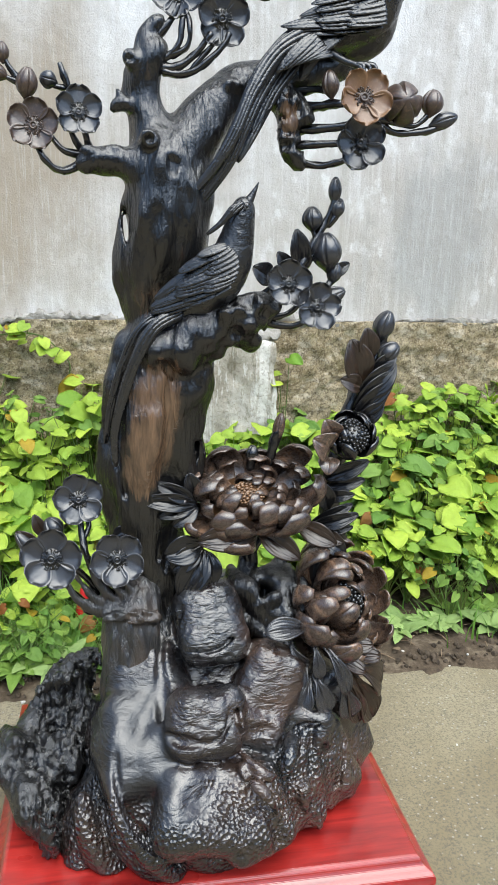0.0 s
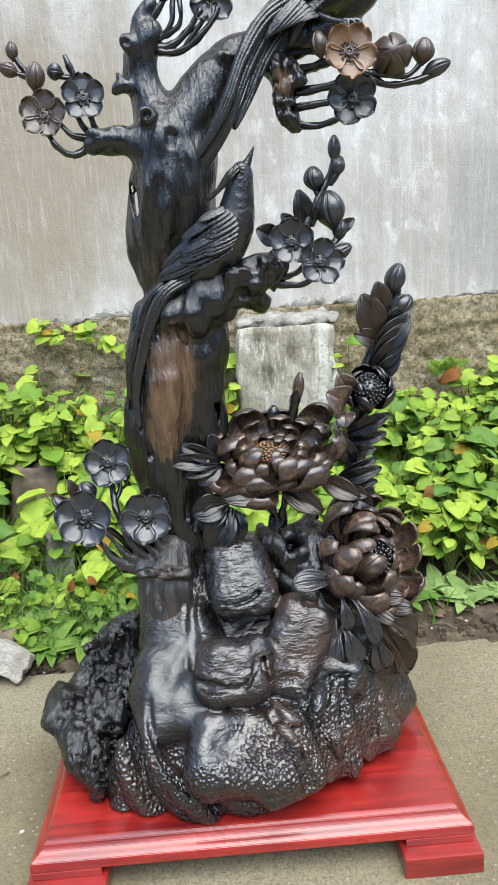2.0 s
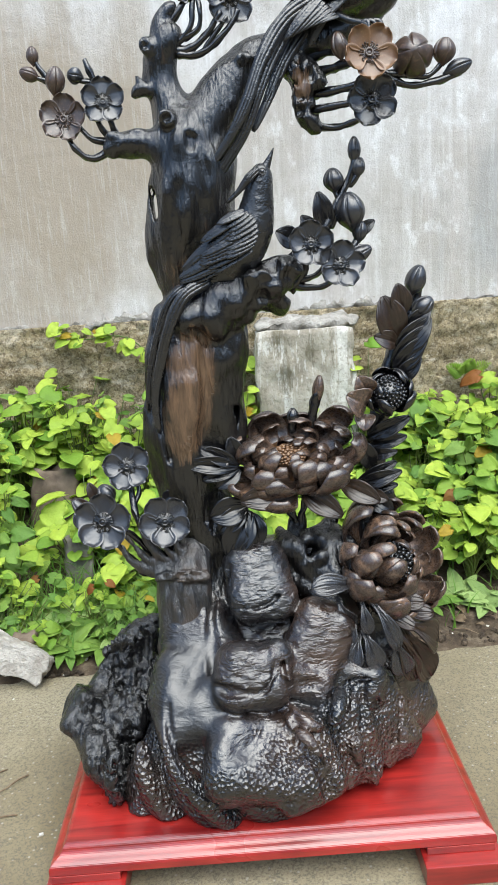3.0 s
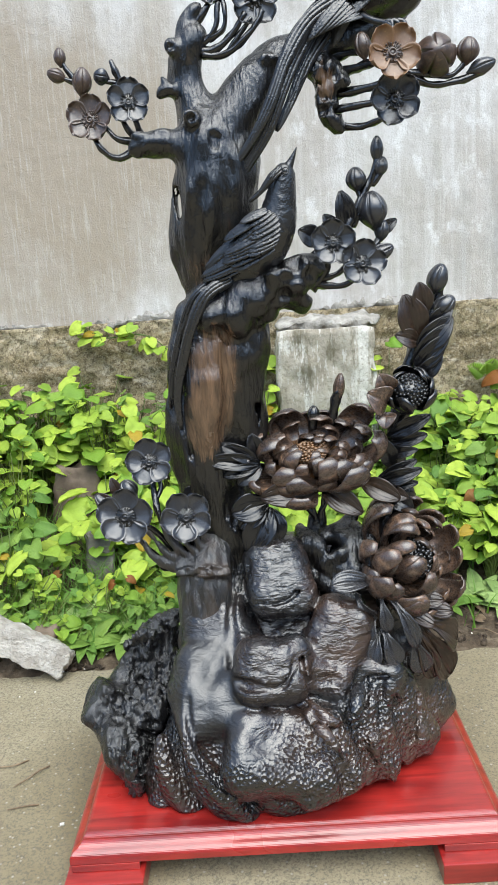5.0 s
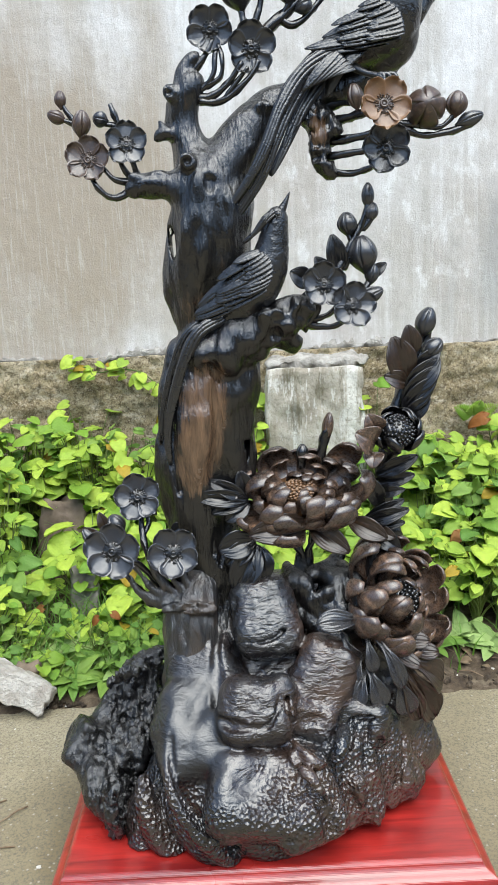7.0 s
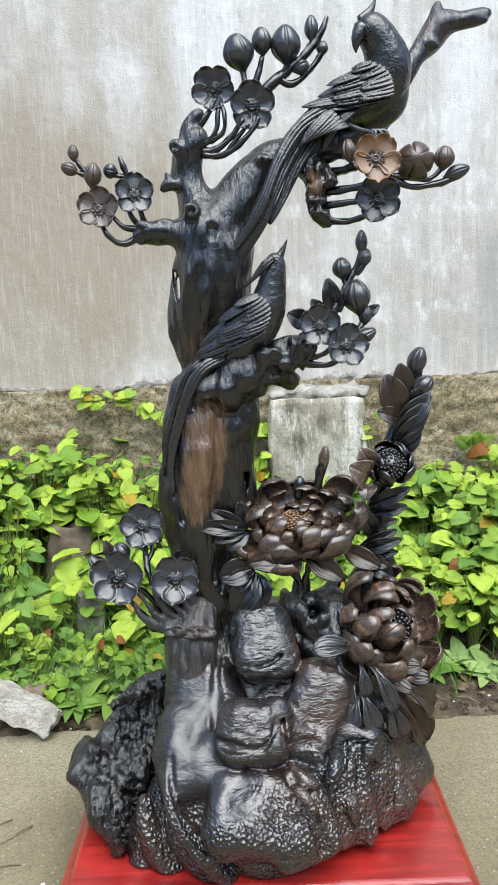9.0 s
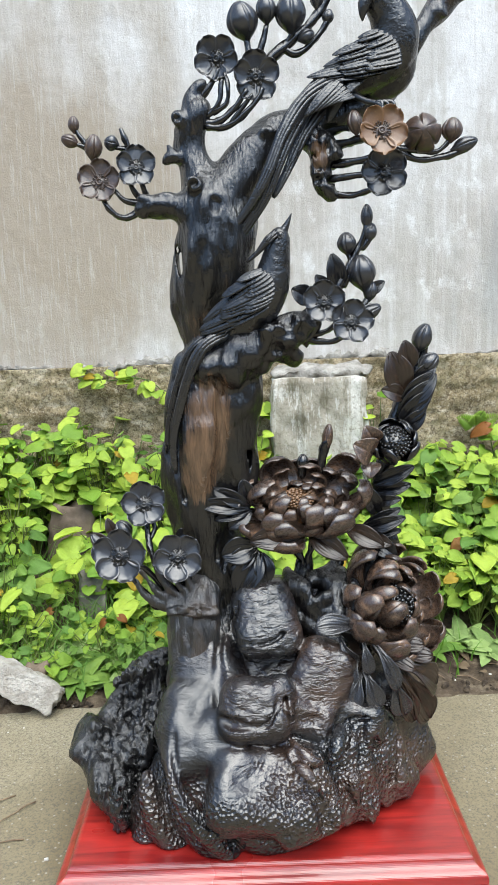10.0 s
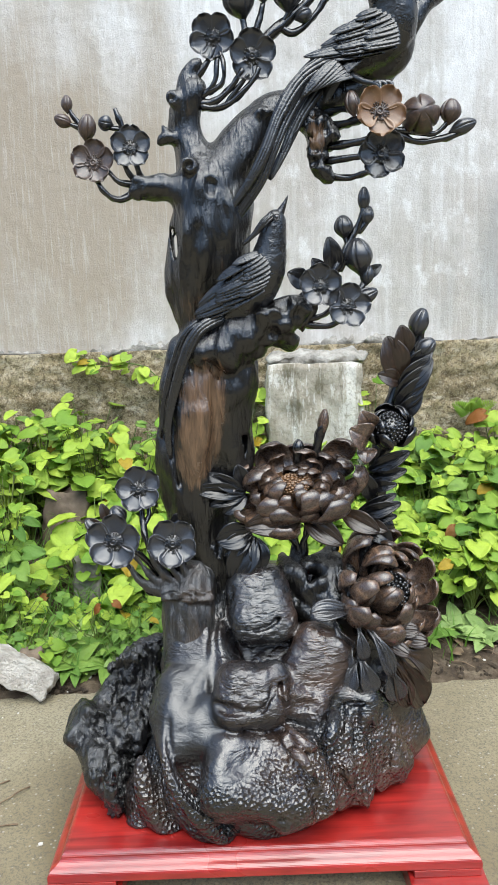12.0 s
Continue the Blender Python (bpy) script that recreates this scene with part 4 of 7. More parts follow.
stump.groove([(-0.1180, -0.1000, 0.3267), (-0.0868, -0.1000, 0.3284), (-0.0503, -0.1000, 0.3240)], 0.0030, 0.003)
stump.roughen(0.0045, 0.030, 31, (1.2, 1.2, 0.5))
stump.roughen(0.0024, 0.010, 32, (1.4, 1.4, 0.35))
clay_part("stump", stump, mat_stump, carving, "grey-black stump with worn vertical grain", at=(0, 0, 0))

# trunk and boughs
trunk = Clay((-0.24, -0.11, 0.17), (0.36, 0.14, 1.12), 0.0030)
# root column, flaring into the hollow trunk
trunk.limb([((-0.0500, 0.0100, 0.2296), 0.0268), ((-0.0457, 0.0040, 0.2909), 0.0281), ((-0.0512, 0.0000, 0.3420), 0.0310), ((-0.0646, 0.0020, 0.3903), 0.0347), ((-0.0720, 0.0080, 0.4368), 0.0416), ((-0.0700, 0.0120, 0.4832), 0.0477), ((-0.0645, 0.0140, 0.5373), 0.0493), ((-0.0544, 0.0140, 0.5907), 0.0493), ((-0.0402, 0.0120, 0.6357), 0.0433), ((-0.0366, 0.0120, 0.6505), 0.0343)], 0.012)
# heartwood facet bulging from the front
trunk.limb([((-0.0510, -0.0040, 0.6151), 0.0220), ((-0.0597, -0.0120, 0.5791), 0.0291), ((-0.0647, -0.0140, 0.5346), 0.0305), ((-0.0697, -0.0100, 0.4959), 0.0263), ((-0.0749, 0.0000, 0.4627), 0.0221)], 0.016)
trunk.limb([((-0.0337, -0.0160, 0.6317), 0.0174), ((-0.0546, -0.0200, 0.6168), 0.0087), ((-0.0748, -0.0140, 0.6007), 0.0058), ((-0.0890, -0.0060, 0.5644), 0.0051), ((-0.0946, -0.0040, 0.5186), 0.0044)], 0.009)
# glossy column at the side
trunk.limb([((-0.0076, -0.0060, 0.6269), 0.0190), ((-0.0077, -0.0060, 0.5838), 0.0176), ((-0.0125, -0.0020, 0.5380), 0.0162), ((-0.0143, 0.0020, 0.4911), 0.0162), ((-0.0239, 0.0060, 0.4434), 0.0148)], 0.014)
trunk.limb([((-0.0288, -0.0160, 0.6080), 0.0087), ((-0.0262, -0.0200, 0.5641), 0.0094), ((-0.0310, -0.0180, 0.5189), 0.0080), ((-0.0392, -0.0100, 0.4716), 0.0066)], 0.014)
# rim along the edge under the tail
trunk.limb([((-0.0920, 0.0040, 0.6382), 0.0104), ((-0.1014, 0.0000, 0.5941), 0.0103), ((-0.1103, 0.0000, 0.5414), 0.0096), ((-0.1119, 0.0020, 0.4871), 0.0096), ((-0.1026, 0.0020, 0.4317), 0.0089), ((-0.0907, -0.0020, 0.3886), 0.0081), ((-0.0724, -0.0080, 0.3457), 0.0073), ((-0.0599, -0.0160, 0.3079), 0.0065)], 0.010)
# bough for the lower bird
trunk.limb([((-0.0492, 0.0020, 0.6278), 0.0340), ((-0.0230, -0.0140, 0.6428), 0.0334), ((0.0022, -0.0240, 0.6540), 0.0259), ((0.0240, -0.0300, 0.6664), 0.0193), ((0.0471, -0.0340, 0.6798), 0.0142), ((0.0642, -0.0360, 0.6849), 0.0099)], 0.008)
trunk.limb([((0.0309, -0.0260, 0.6531), 0.0129), ((0.0478, -0.0280, 0.6439), 0.0079), ((0.0535, -0.0280, 0.6408), 0.0057)], 0.006)
trunk.limb([((-0.0500, -0.0340, 0.6395), 0.0142), ((-0.0574, -0.0400, 0.6288), 0.0099), ((-0.0496, -0.0360, 0.6167), 0.0064)], 0.006)
trunk.limb([((-0.0271, -0.0460, 0.6339), 0.0112), ((-0.0236, -0.0420, 0.6177), 0.0071)], 0.008)
for at, r in (((0.0351, -0.0500, 0.6808), 0.010), ((0.0181, -0.0520, 0.6759), 0.009), ((0.0474, -0.0460, 0.6634), 0.009), ((0.0604, -0.0440, 0.6698), 0.008), ((0.0593, -0.0460, 0.6867), 0.007), ((0.0736, -0.0400, 0.6790), 0.007)):
    trunk.blob(at, (r, r, r), 0.005)
trunk.blob((0.0273, -0.0660, 0.6720), (0.008, 0.008, 0.005), 0.003, -1)
trunk.blob((0.0526, -0.0440, 0.6420), (0.003, 0.006, 0.004), 0.003, -1)
# upper trunk, pinched behind the bird
trunk.limb([((-0.0457, 0.0200, 0.6201), 0.0331), ((-0.0549, 0.0260, 0.6579), 0.0257), ((-0.0580, 0.0260, 0.6880), 0.0333), ((-0.0515, 0.0200, 0.7248), 0.0421), ((-0.0437, 0.0140, 0.7607), 0.0448), ((-0.0390, 0.0100, 0.7960), 0.0432), ((-0.0377, 0.0100, 0.8242), 0.0402), ((-0.0396, 0.0120, 0.8483), 0.0343)], 0.014)
trunk.limb([((-0.0881, 0.0160, 0.6731), 0.0090), ((-0.0951, 0.0120, 0.7044), 0.0089), ((-0.0948, 0.0100, 0.7336), 0.0067), ((-0.0917, 0.0080, 0.7622), 0.0052), ((-0.0873, 0.0060, 0.7861), 0.0059), ((-0.0776, 0.0060, 0.8056), 0.0104)], 0.004)
trunk.limb([((-0.0541, -0.0140, 0.8180), 0.0116), ((-0.0605, -0.0240, 0.7899), 0.0108), ((-0.0654, -0.0200, 0.7529), 0.0101), ((-0.0694, -0.0080, 0.7180), 0.0095), ((-0.0717, 0.0060, 0.6890), 0.0089)], 0.010)
trunk.limb([((-0.0429, -0.0220, 0.8072), 0.0072), ((-0.0423, -0.0320, 0.7790), 0.0071), ((-0.0468, -0.0300, 0.7449), 0.0064), ((-0.0531, -0.0180, 0.7131), 0.0058)], 0.008)
trunk.limb([((-0.0373, -0.0200, 0.8072), 0.0079), ((-0.0191, -0.0180, 0.8381), 0.0072), ((0.0090, -0.0100, 0.8734), 0.0058), ((0.0340, -0.0040, 0.8979), 0.0037)], 0.008)
trunk.limb([((-0.0597, -0.0160, 0.7877), 0.0065), ((-0.0628, -0.0160, 0.8113), 0.0065), ((-0.0836, -0.0120, 0.8262), 0.0044), ((-0.1033, -0.0100, 0.8340), 0.0029)], 0.008)
trunk.limb([((-0.0606, -0.0040, 0.8428), 0.0103), ((-0.0623, -0.0020, 0.8679), 0.0081), ((-0.0709, -0.0020, 0.8954), 0.0051)], 0.010)
trunk.limb([((-0.0242, -0.0120, 0.8212), 0.0131), ((-0.0168, -0.0140, 0.7932), 0.0116), ((-0.0225, -0.0140, 0.7585), 0.0109), ((-0.0328, -0.0100, 0.7237), 0.0102)], 0.020)
trunk.limb([((-0.0717, 0.0000, 0.7109), 0.0118), ((-0.0806, 0.0060, 0.6893), 0.0104), ((-0.0777, 0.0120, 0.6669), 0.0089)], 0.008)
# left arm
trunk.limb([((-0.0425, 0.0040, 0.8097), 0.0266), ((-0.0675, 0.0020, 0.8265), 0.0162), ((-0.0913, -0.0020, 0.8332), 0.0103), ((-0.1108, -0.0060, 0.8348), 0.0073), ((-0.1235, -0.0080, 0.8330), 0.0058), ((-0.1306, -0.0100, 0.8289), 0.0036)], 0.014)
trunk.limb([((-0.1225, -0.0120, 0.8414), 0.0073), ((-0.1291, -0.0140, 0.8441), 0.0051)], 0.005)
trunk.limb([((-0.1264, -0.0100, 0.8280), 0.0058), ((-0.1279, -0.0140, 0.8180), 0.0022)], 0.005)
trunk.blob((-0.0983, -0.0100, 0.8475), (0.010, 0.008, 0.005), 0.004)
# left bough with its broken knobs
trunk.limb([((-0.0370, 0.0100, 0.8409), 0.0313), ((-0.0505, 0.0120, 0.8626), 0.0201), ((-0.0616, 0.0120, 0.8880), 0.0127), ((-0.0682, 0.0100, 0.9098), 0.0104), ((-0.0671, 0.0080, 0.9297), 0.0104), ((-0.0592, 0.0060, 0.9425), 0.0089), ((-0.0529, 0.0040, 0.9525), 0.0059)], 0.014)
trunk.limb([((-0.0702, 0.0060, 0.8927), 0.0082), ((-0.0867, 0.0000, 0.8943), 0.0059), ((-0.0979, -0.0020, 0.8937), 0.0037)], 0.006)
trunk.limb([((-0.0893, 0.0000, 0.8992), 0.0059), ((-0.0943, -0.0020, 0.9071), 0.0029)], 0.004)
trunk.limb([((-0.0940, 0.0000, 0.8912), 0.0052), ((-0.1011, -0.0020, 0.8870), 0.0029)], 0.004)
trunk.limb([((-0.0733, 0.0000, 0.9336), 0.0088), ((-0.0812, -0.0040, 0.9384), 0.0081)], 0.005)
trunk.blob((-0.0824, -0.0140, 0.9375), (0.005, 0.007, 0.005), 0.002, -1)
trunk.limb([((-0.0650, 0.0080, 0.9432), 0.0089), ((-0.0641, 0.0080, 0.9592), 0.0074), ((-0.0563, 0.0060, 0.9718), 0.0059), ((-0.0488, 0.0040, 0.9790), 0.0037)], 0.006)
# right bough, up to the broken tip
trunk.limb([((-0.0405, 0.0080, 0.8254), 0.0342), ((-0.0234, 0.0100, 0.8544), 0.0290), ((-0.0006, 0.0120, 0.8815), 0.0239), ((0.0248, 0.0120, 0.9081), 0.0201), ((0.0483, 0.0140, 0.9254), 0.0164), ((0.0789, 0.0180, 0.9319), 0.0150), ((0.1231, 0.0260, 0.9416), 0.0151), ((0.1680, 0.0340, 0.9624), 0.0130), ((0.1932, 0.0360, 0.9866), 0.0107), ((0.2092, 0.0360, 1.0145), 0.0084), ((0.2265, 0.0360, 1.0395), 0.0084)] + [((0.2528, 0.0450, 1.0751), 0.0126), ((0.2720, 0.0450, 1.0895), 0.0096), ((0.2991, 0.0450, 1.0913), 0.0067), ((0.3262, 0.0450, 1.0986), 0.0044)], 0.012)
trunk.limb([((-0.0145, 0.0040, 0.8917), 0.0059), ((-0.0028, 0.0020, 0.8990), 0.0052), ((0.0118, 0.0040, 0.9084), 0.0030)], 0.005)
trunk.blob((0.0301, -0.0140, 0.9175), (0.010, 0.009, 0.008), 0.006)
trunk.blob((0.0297, -0.0260, 0.9150), (0.006, 0.009, 0.005), 0.002, -1)
trunk.limb([((0.2539, 0.0400, 1.0856), 0.0074), ((0.2583, 0.0400, 1.1019), 0.0044), ((0.2605, 0.0400, 1.1100), 0.0015)], 0.005)
trunk.limb([((0.2475, 0.0350, 1.0663), 0.0059), ((0.2564, 0.0300, 1.0560), 0.0037)], 0.004)
trunk.limb([((0.3050, 0.0400, 1.0920), 0.0037), ((0.3211, 0.0380, 1.0879), 0.0022)], 0.004)
# ring knot and the rough plug below it
trunk.limb([((-0.0607, -0.0160, 0.8548), 0.0094), ((-0.0622, -0.0340, 0.8563), 0.0085)], 0.005)
trunk.blob((-0.0622, -0.0440, 0.8555), (0.0065, 0.012, 0.0055), 0.002, -1)
trunk.blob((-0.0372, -0.0300, 0.8319), (0.016, 0.008, 0.017), 0.006)
# hanging bough of the gilded spray
trunk.limb([((0.0712, 0.0140, 0.9245), 0.0149), ((0.0888, 0.0060, 0.9086), 0.0141), ((0.0946, -0.0020, 0.8865), 0.0110), ((0.0909, -0.0060, 0.8642), 0.0081), ((0.0959, -0.0100, 0.8498), 0.0066), ((0.1097, -0.0120, 0.8422), 0.0044)], 0.006)
trunk.limb([((0.0914, 0.0040, 0.9095), 0.0118), ((0.1060, -0.0040, 0.8966), 0.0088), ((0.1180, -0.0080, 0.8873), 0.0051)], 0.008)
# roots running down between the boulders
trunk.limb([((-0.0653, -0.0100, 0.3300), 0.0190), ((-0.0601, -0.0240, 0.2950), 0.0173), ((-0.0593, -0.0440, 0.2636), 0.0141), ((-0.0640, -0.0640, 0.2415), 0.0083)], 0.010)
trunk.limb([((-0.0494, -0.0060, 0.3441), 0.0146), ((-0.0377, -0.0140, 0.3240), 0.0102), ((-0.0444, -0.0340, 0.2987), 0.0064), ((-0.0540, -0.0580, 0.2700), 0.0049)], 0.006)
trunk.limb([((-0.0457, -0.0020, 0.3587), 0.0132), ((-0.0063, -0.0100, 0.3391), 0.0117), ((0.0298, -0.0220, 0.3277), 0.0094), ((0.0510, -0.0360, 0.3038), 0.0085), ((0.0721, -0.0460, 0.2754), 0.0077)], 0.008)
trunk.limb([((0.0564, 0.0050, 0.3591), 0.0074), ((0.0579, -0.0050, 0.3301), 0.0111), ((0.0590, -0.0100, 0.2994), 0.0118), ((0.0763, -0.0200, 0.2539), 0.0089)], 0.006)
trunk.limb([((0.1132, 0.0100, 0.3550), 0.0074), ((0.0916, 0.0000, 0.3186), 0.0089), ((0.0855, -0.0100, 0.2737), 0.0104), ((0.0991, -0.0200, 0.2365), 0.0089)], 0.006)
for line in (
    [((0.0100, 0.0000, 0.3343), 0.0081), ((0.0396, -0.0250, 0.3288), 0.0089), ((0.0680, -0.0450, 0.3133), 0.0096), ((0.0844, -0.0600, 0.2837), 0.0081), ((0.0902, -0.0700, 0.2606), 0.0044)],
    [((0.0376, -0.0050, 0.3512), 0.0074), ((0.0487, -0.0300, 0.3359), 0.0104), ((0.0578, -0.0380, 0.3307), 0.0111)],
    [((0.0790, -0.0150, 0.3370), 0.0089), ((0.0997, -0.0350, 0.3357), 0.0081), ((0.1065, -0.0500, 0.3200), 0.0074), ((0.0965, -0.0560, 0.3049), 0.0067), ((0.0804, -0.0540, 0.3071), 0.0059), ((0.0767, -0.0500, 0.3213), 0.0052), ((0.0868, -0.0480, 0.3295), 0.0044)],
    [((0.1106, -0.0100, 0.3459), 0.0089), ((0.1252, -0.0400, 0.3247), 0.0104), ((0.1292, -0.0600, 0.2935), 0.0096), ((0.1302, -0.0750, 0.2690), 0.0067)],
    [((0.0644, -0.0400, 0.3035), 0.0074), ((0.0735, -0.0580, 0.2832), 0.0089), ((0.1013, -0.0700, 0.2640), 0.0081), ((0.1172, -0.0850, 0.2434), 0.0052)],
    [((0.1043, 0.0000, 0.3588), 0.0067), ((0.0874, -0.0100, 0.3469), 0.0074), ((0.0694, -0.0200, 0.3393), 0.0067)],
):
    trunk.limb(line, 0.004)
trunk.limb([((0.0523, -0.0800, 0.3511), 0.0052), ((0.0554, -0.0300, 0.3317), 0.0037)], 0.003, -1)
trunk.limb([((0.0861, -0.0900, 0.3332), 0.0037), ((0.0920, -0.0300, 0.3086), 0.0030)], 0.003, -1)
trunk.limb([((0.1411, 0.0000, 0.2420), 0.0133), ((0.1498, 0.0000, 0.2915), 0.0148), ((0.1585, 0.0000, 0.3403), 0.0148), ((0.1663, 0.0050, 0.3870), 0.0118)], 0.008)
# knots: a swelling with a pit in it
for at, r in (((0.0906, -0.0020, 0.9120), 0.009), ((0.1004, -0.0060, 0.8915), 0.009), ((0.0864, 0.0000, 0.8861), 0.007), ((0.0985, -0.0040, 0.8668), 0.007), ((0.0675, 0.0000, 0.9270), 0.008),
              ((0.2472, 0.0280, 1.0625), 0.006)):
    trunk.blob(at, (r, r, r), 0.005)
    trunk.blob((at[0] - r * 0.15, at[1] - r * 1.05, at[2] + r * 0.2), (r * 0.6, r * 0.45, r * 0.4), 0.003, -1, turn=(0, r * 9000 % 90, 0))
# hollows
trunk.limb([((-0.0255, -0.0500, 0.8012), 0.0063), ((-0.0253, -0.0540, 0.7702), 0.0077), ((-0.0327, -0.0500, 0.7301), 0.0063), ((-0.0445, -0.0340, 0.6988), 0.0043)], 0.014, -1)
trunk.limb([((-0.0107, -0.0360, 0.8315), 0.0043), ((0.0067, -0.0320, 0.8540), 0.0043), ((0.0257, -0.0240, 0.8772), 0.0029)], 0.008, -1)
trunk.limb([((-0.0192, -0.0500, 0.5466), 0.0056), ((-0.0175, -0.0500, 0.5173), 0.0084), ((-0.0216, -0.0500, 0.4865), 0.0063)], 0.006, -1)
trunk.limb([((-0.0197, -0.0200, 0.5414), 0.0058), ((-0.0180, -0.0150, 0.5102), 0.0087), ((-0.0224, -0.0100, 0.4771), 0.0066)], 0.006, -1)
trunk.groove([(-0.0928, 0.0000, 0.6163), (-0.1000, 0.0000, 0.5639), (-0.1014, 0.0000, 0.5104), (-0.0905, 0.0000, 0.4555)], 0.005, 0.006)
trunk.groove([(-0.0367, 0.0000, 0.6067), (-0.0386, 0.0000, 0.5615), (-0.0439, 0.0000, 0.5082), (-0.0441, 0.0000, 0.4693)], 0.003, 0.012)
trunk.groove([(-0.0566, 0.0000, 0.6253), (-0.0424, 0.0000, 0.6114), (-0.0373, 0.0000, 0.5917)], 0.0045, 0.005)
trunk.groove([(-0.0416, -0.0200, 0.8373), (-0.0349, -0.0200, 0.8303)], 0.004, 0.003)
trunk.groove([(-0.0434, -0.0200, 0.8279), (-0.0366, -0.0200, 0.8235)], 0.003, 0.002)
for x in (346, 358, 370, 382, 393):
    trunk.groove([(-0.0810, 0.0000, 0.4314), (-0.0783, 0.0000, 0.3915), (-0.0756, 0.0000, 0.3511)] if x == 346 else [((-0.0745, 0.0000, 0.4391)[0] + (x - 358) * 0.0009, 0.0, 0.43 - 0.0004 * (x - 346)), ((-0.0698, 0.0000, 0.3751)[0] + (x - 366) * 0.0008, 0.0, 0.37), ((-0.0675, 0.0000, 0.3263)[0] + (x - 370) * 0.0007, 0.0, 0.325)], 0.0022, 0.004)
trunk.blob((-0.0872, 0.0100, 0.7664), (0.0042, 0.09, 0.022), 0.003, -1, turn=(0, -4, 0))
trunk.roughen(0.0030, 0.034, 11, (1.3, 1.3, 0.35))
trunk.roughen(0.0052, 0.022, 12, (1.2, 1.2, 0.45), lambda x, y, z: np.clip((0.97 - z) / 0.06, 0.2, 1))
trunk.roughen(0.0040, 0.036, 15, (1, 1, 0.35), lambda x, y, z: np.clip((0.93 - z) / 0.06, 0.2, 1) * np.clip((z - 0.3) / 0.06, 0.3, 1))
trunk.roughen(0.0034, 0.011, 16, (1, 1, 0.3), lambda x, y, z: np.clip((0.45 - z) / 0.04, 0.0, 1))
trunk.roughen(0.0045, 0.016, 17, (1, 1, 1), lambda x, y, z: np.clip((x + 0.01) / 0.03, 0, 1) * np.clip((z - 0.59) / 0.03, 0, 1) * np.clip((0.71 - z) / 0.02, 0, 1), True)
trunk.roughen(0.0040, 0.013, 18, (1, 1, 1), lambda x, y, z: np.clip((x - 0.06) / 0.02, 0, 1) * np.clip((z - 0.8) / 0.03, 0, 1) * np.clip((0.94 - z) / 0.02, 0, 1), True)
trunk.roughen(0.0010, 0.018, 13, (1, 1, 1))
clay_part("trunk", trunk, mat_trunk, carving, "polished black trunk with brown heartwood", at=(0, 0, 0))


def twig(points, sides=8, mat=None):
    bm = bmesh.new()
    tube(bm, points, sides, 5, 0.5)
    return part("twig", bm, mat or mat_twig, carving)


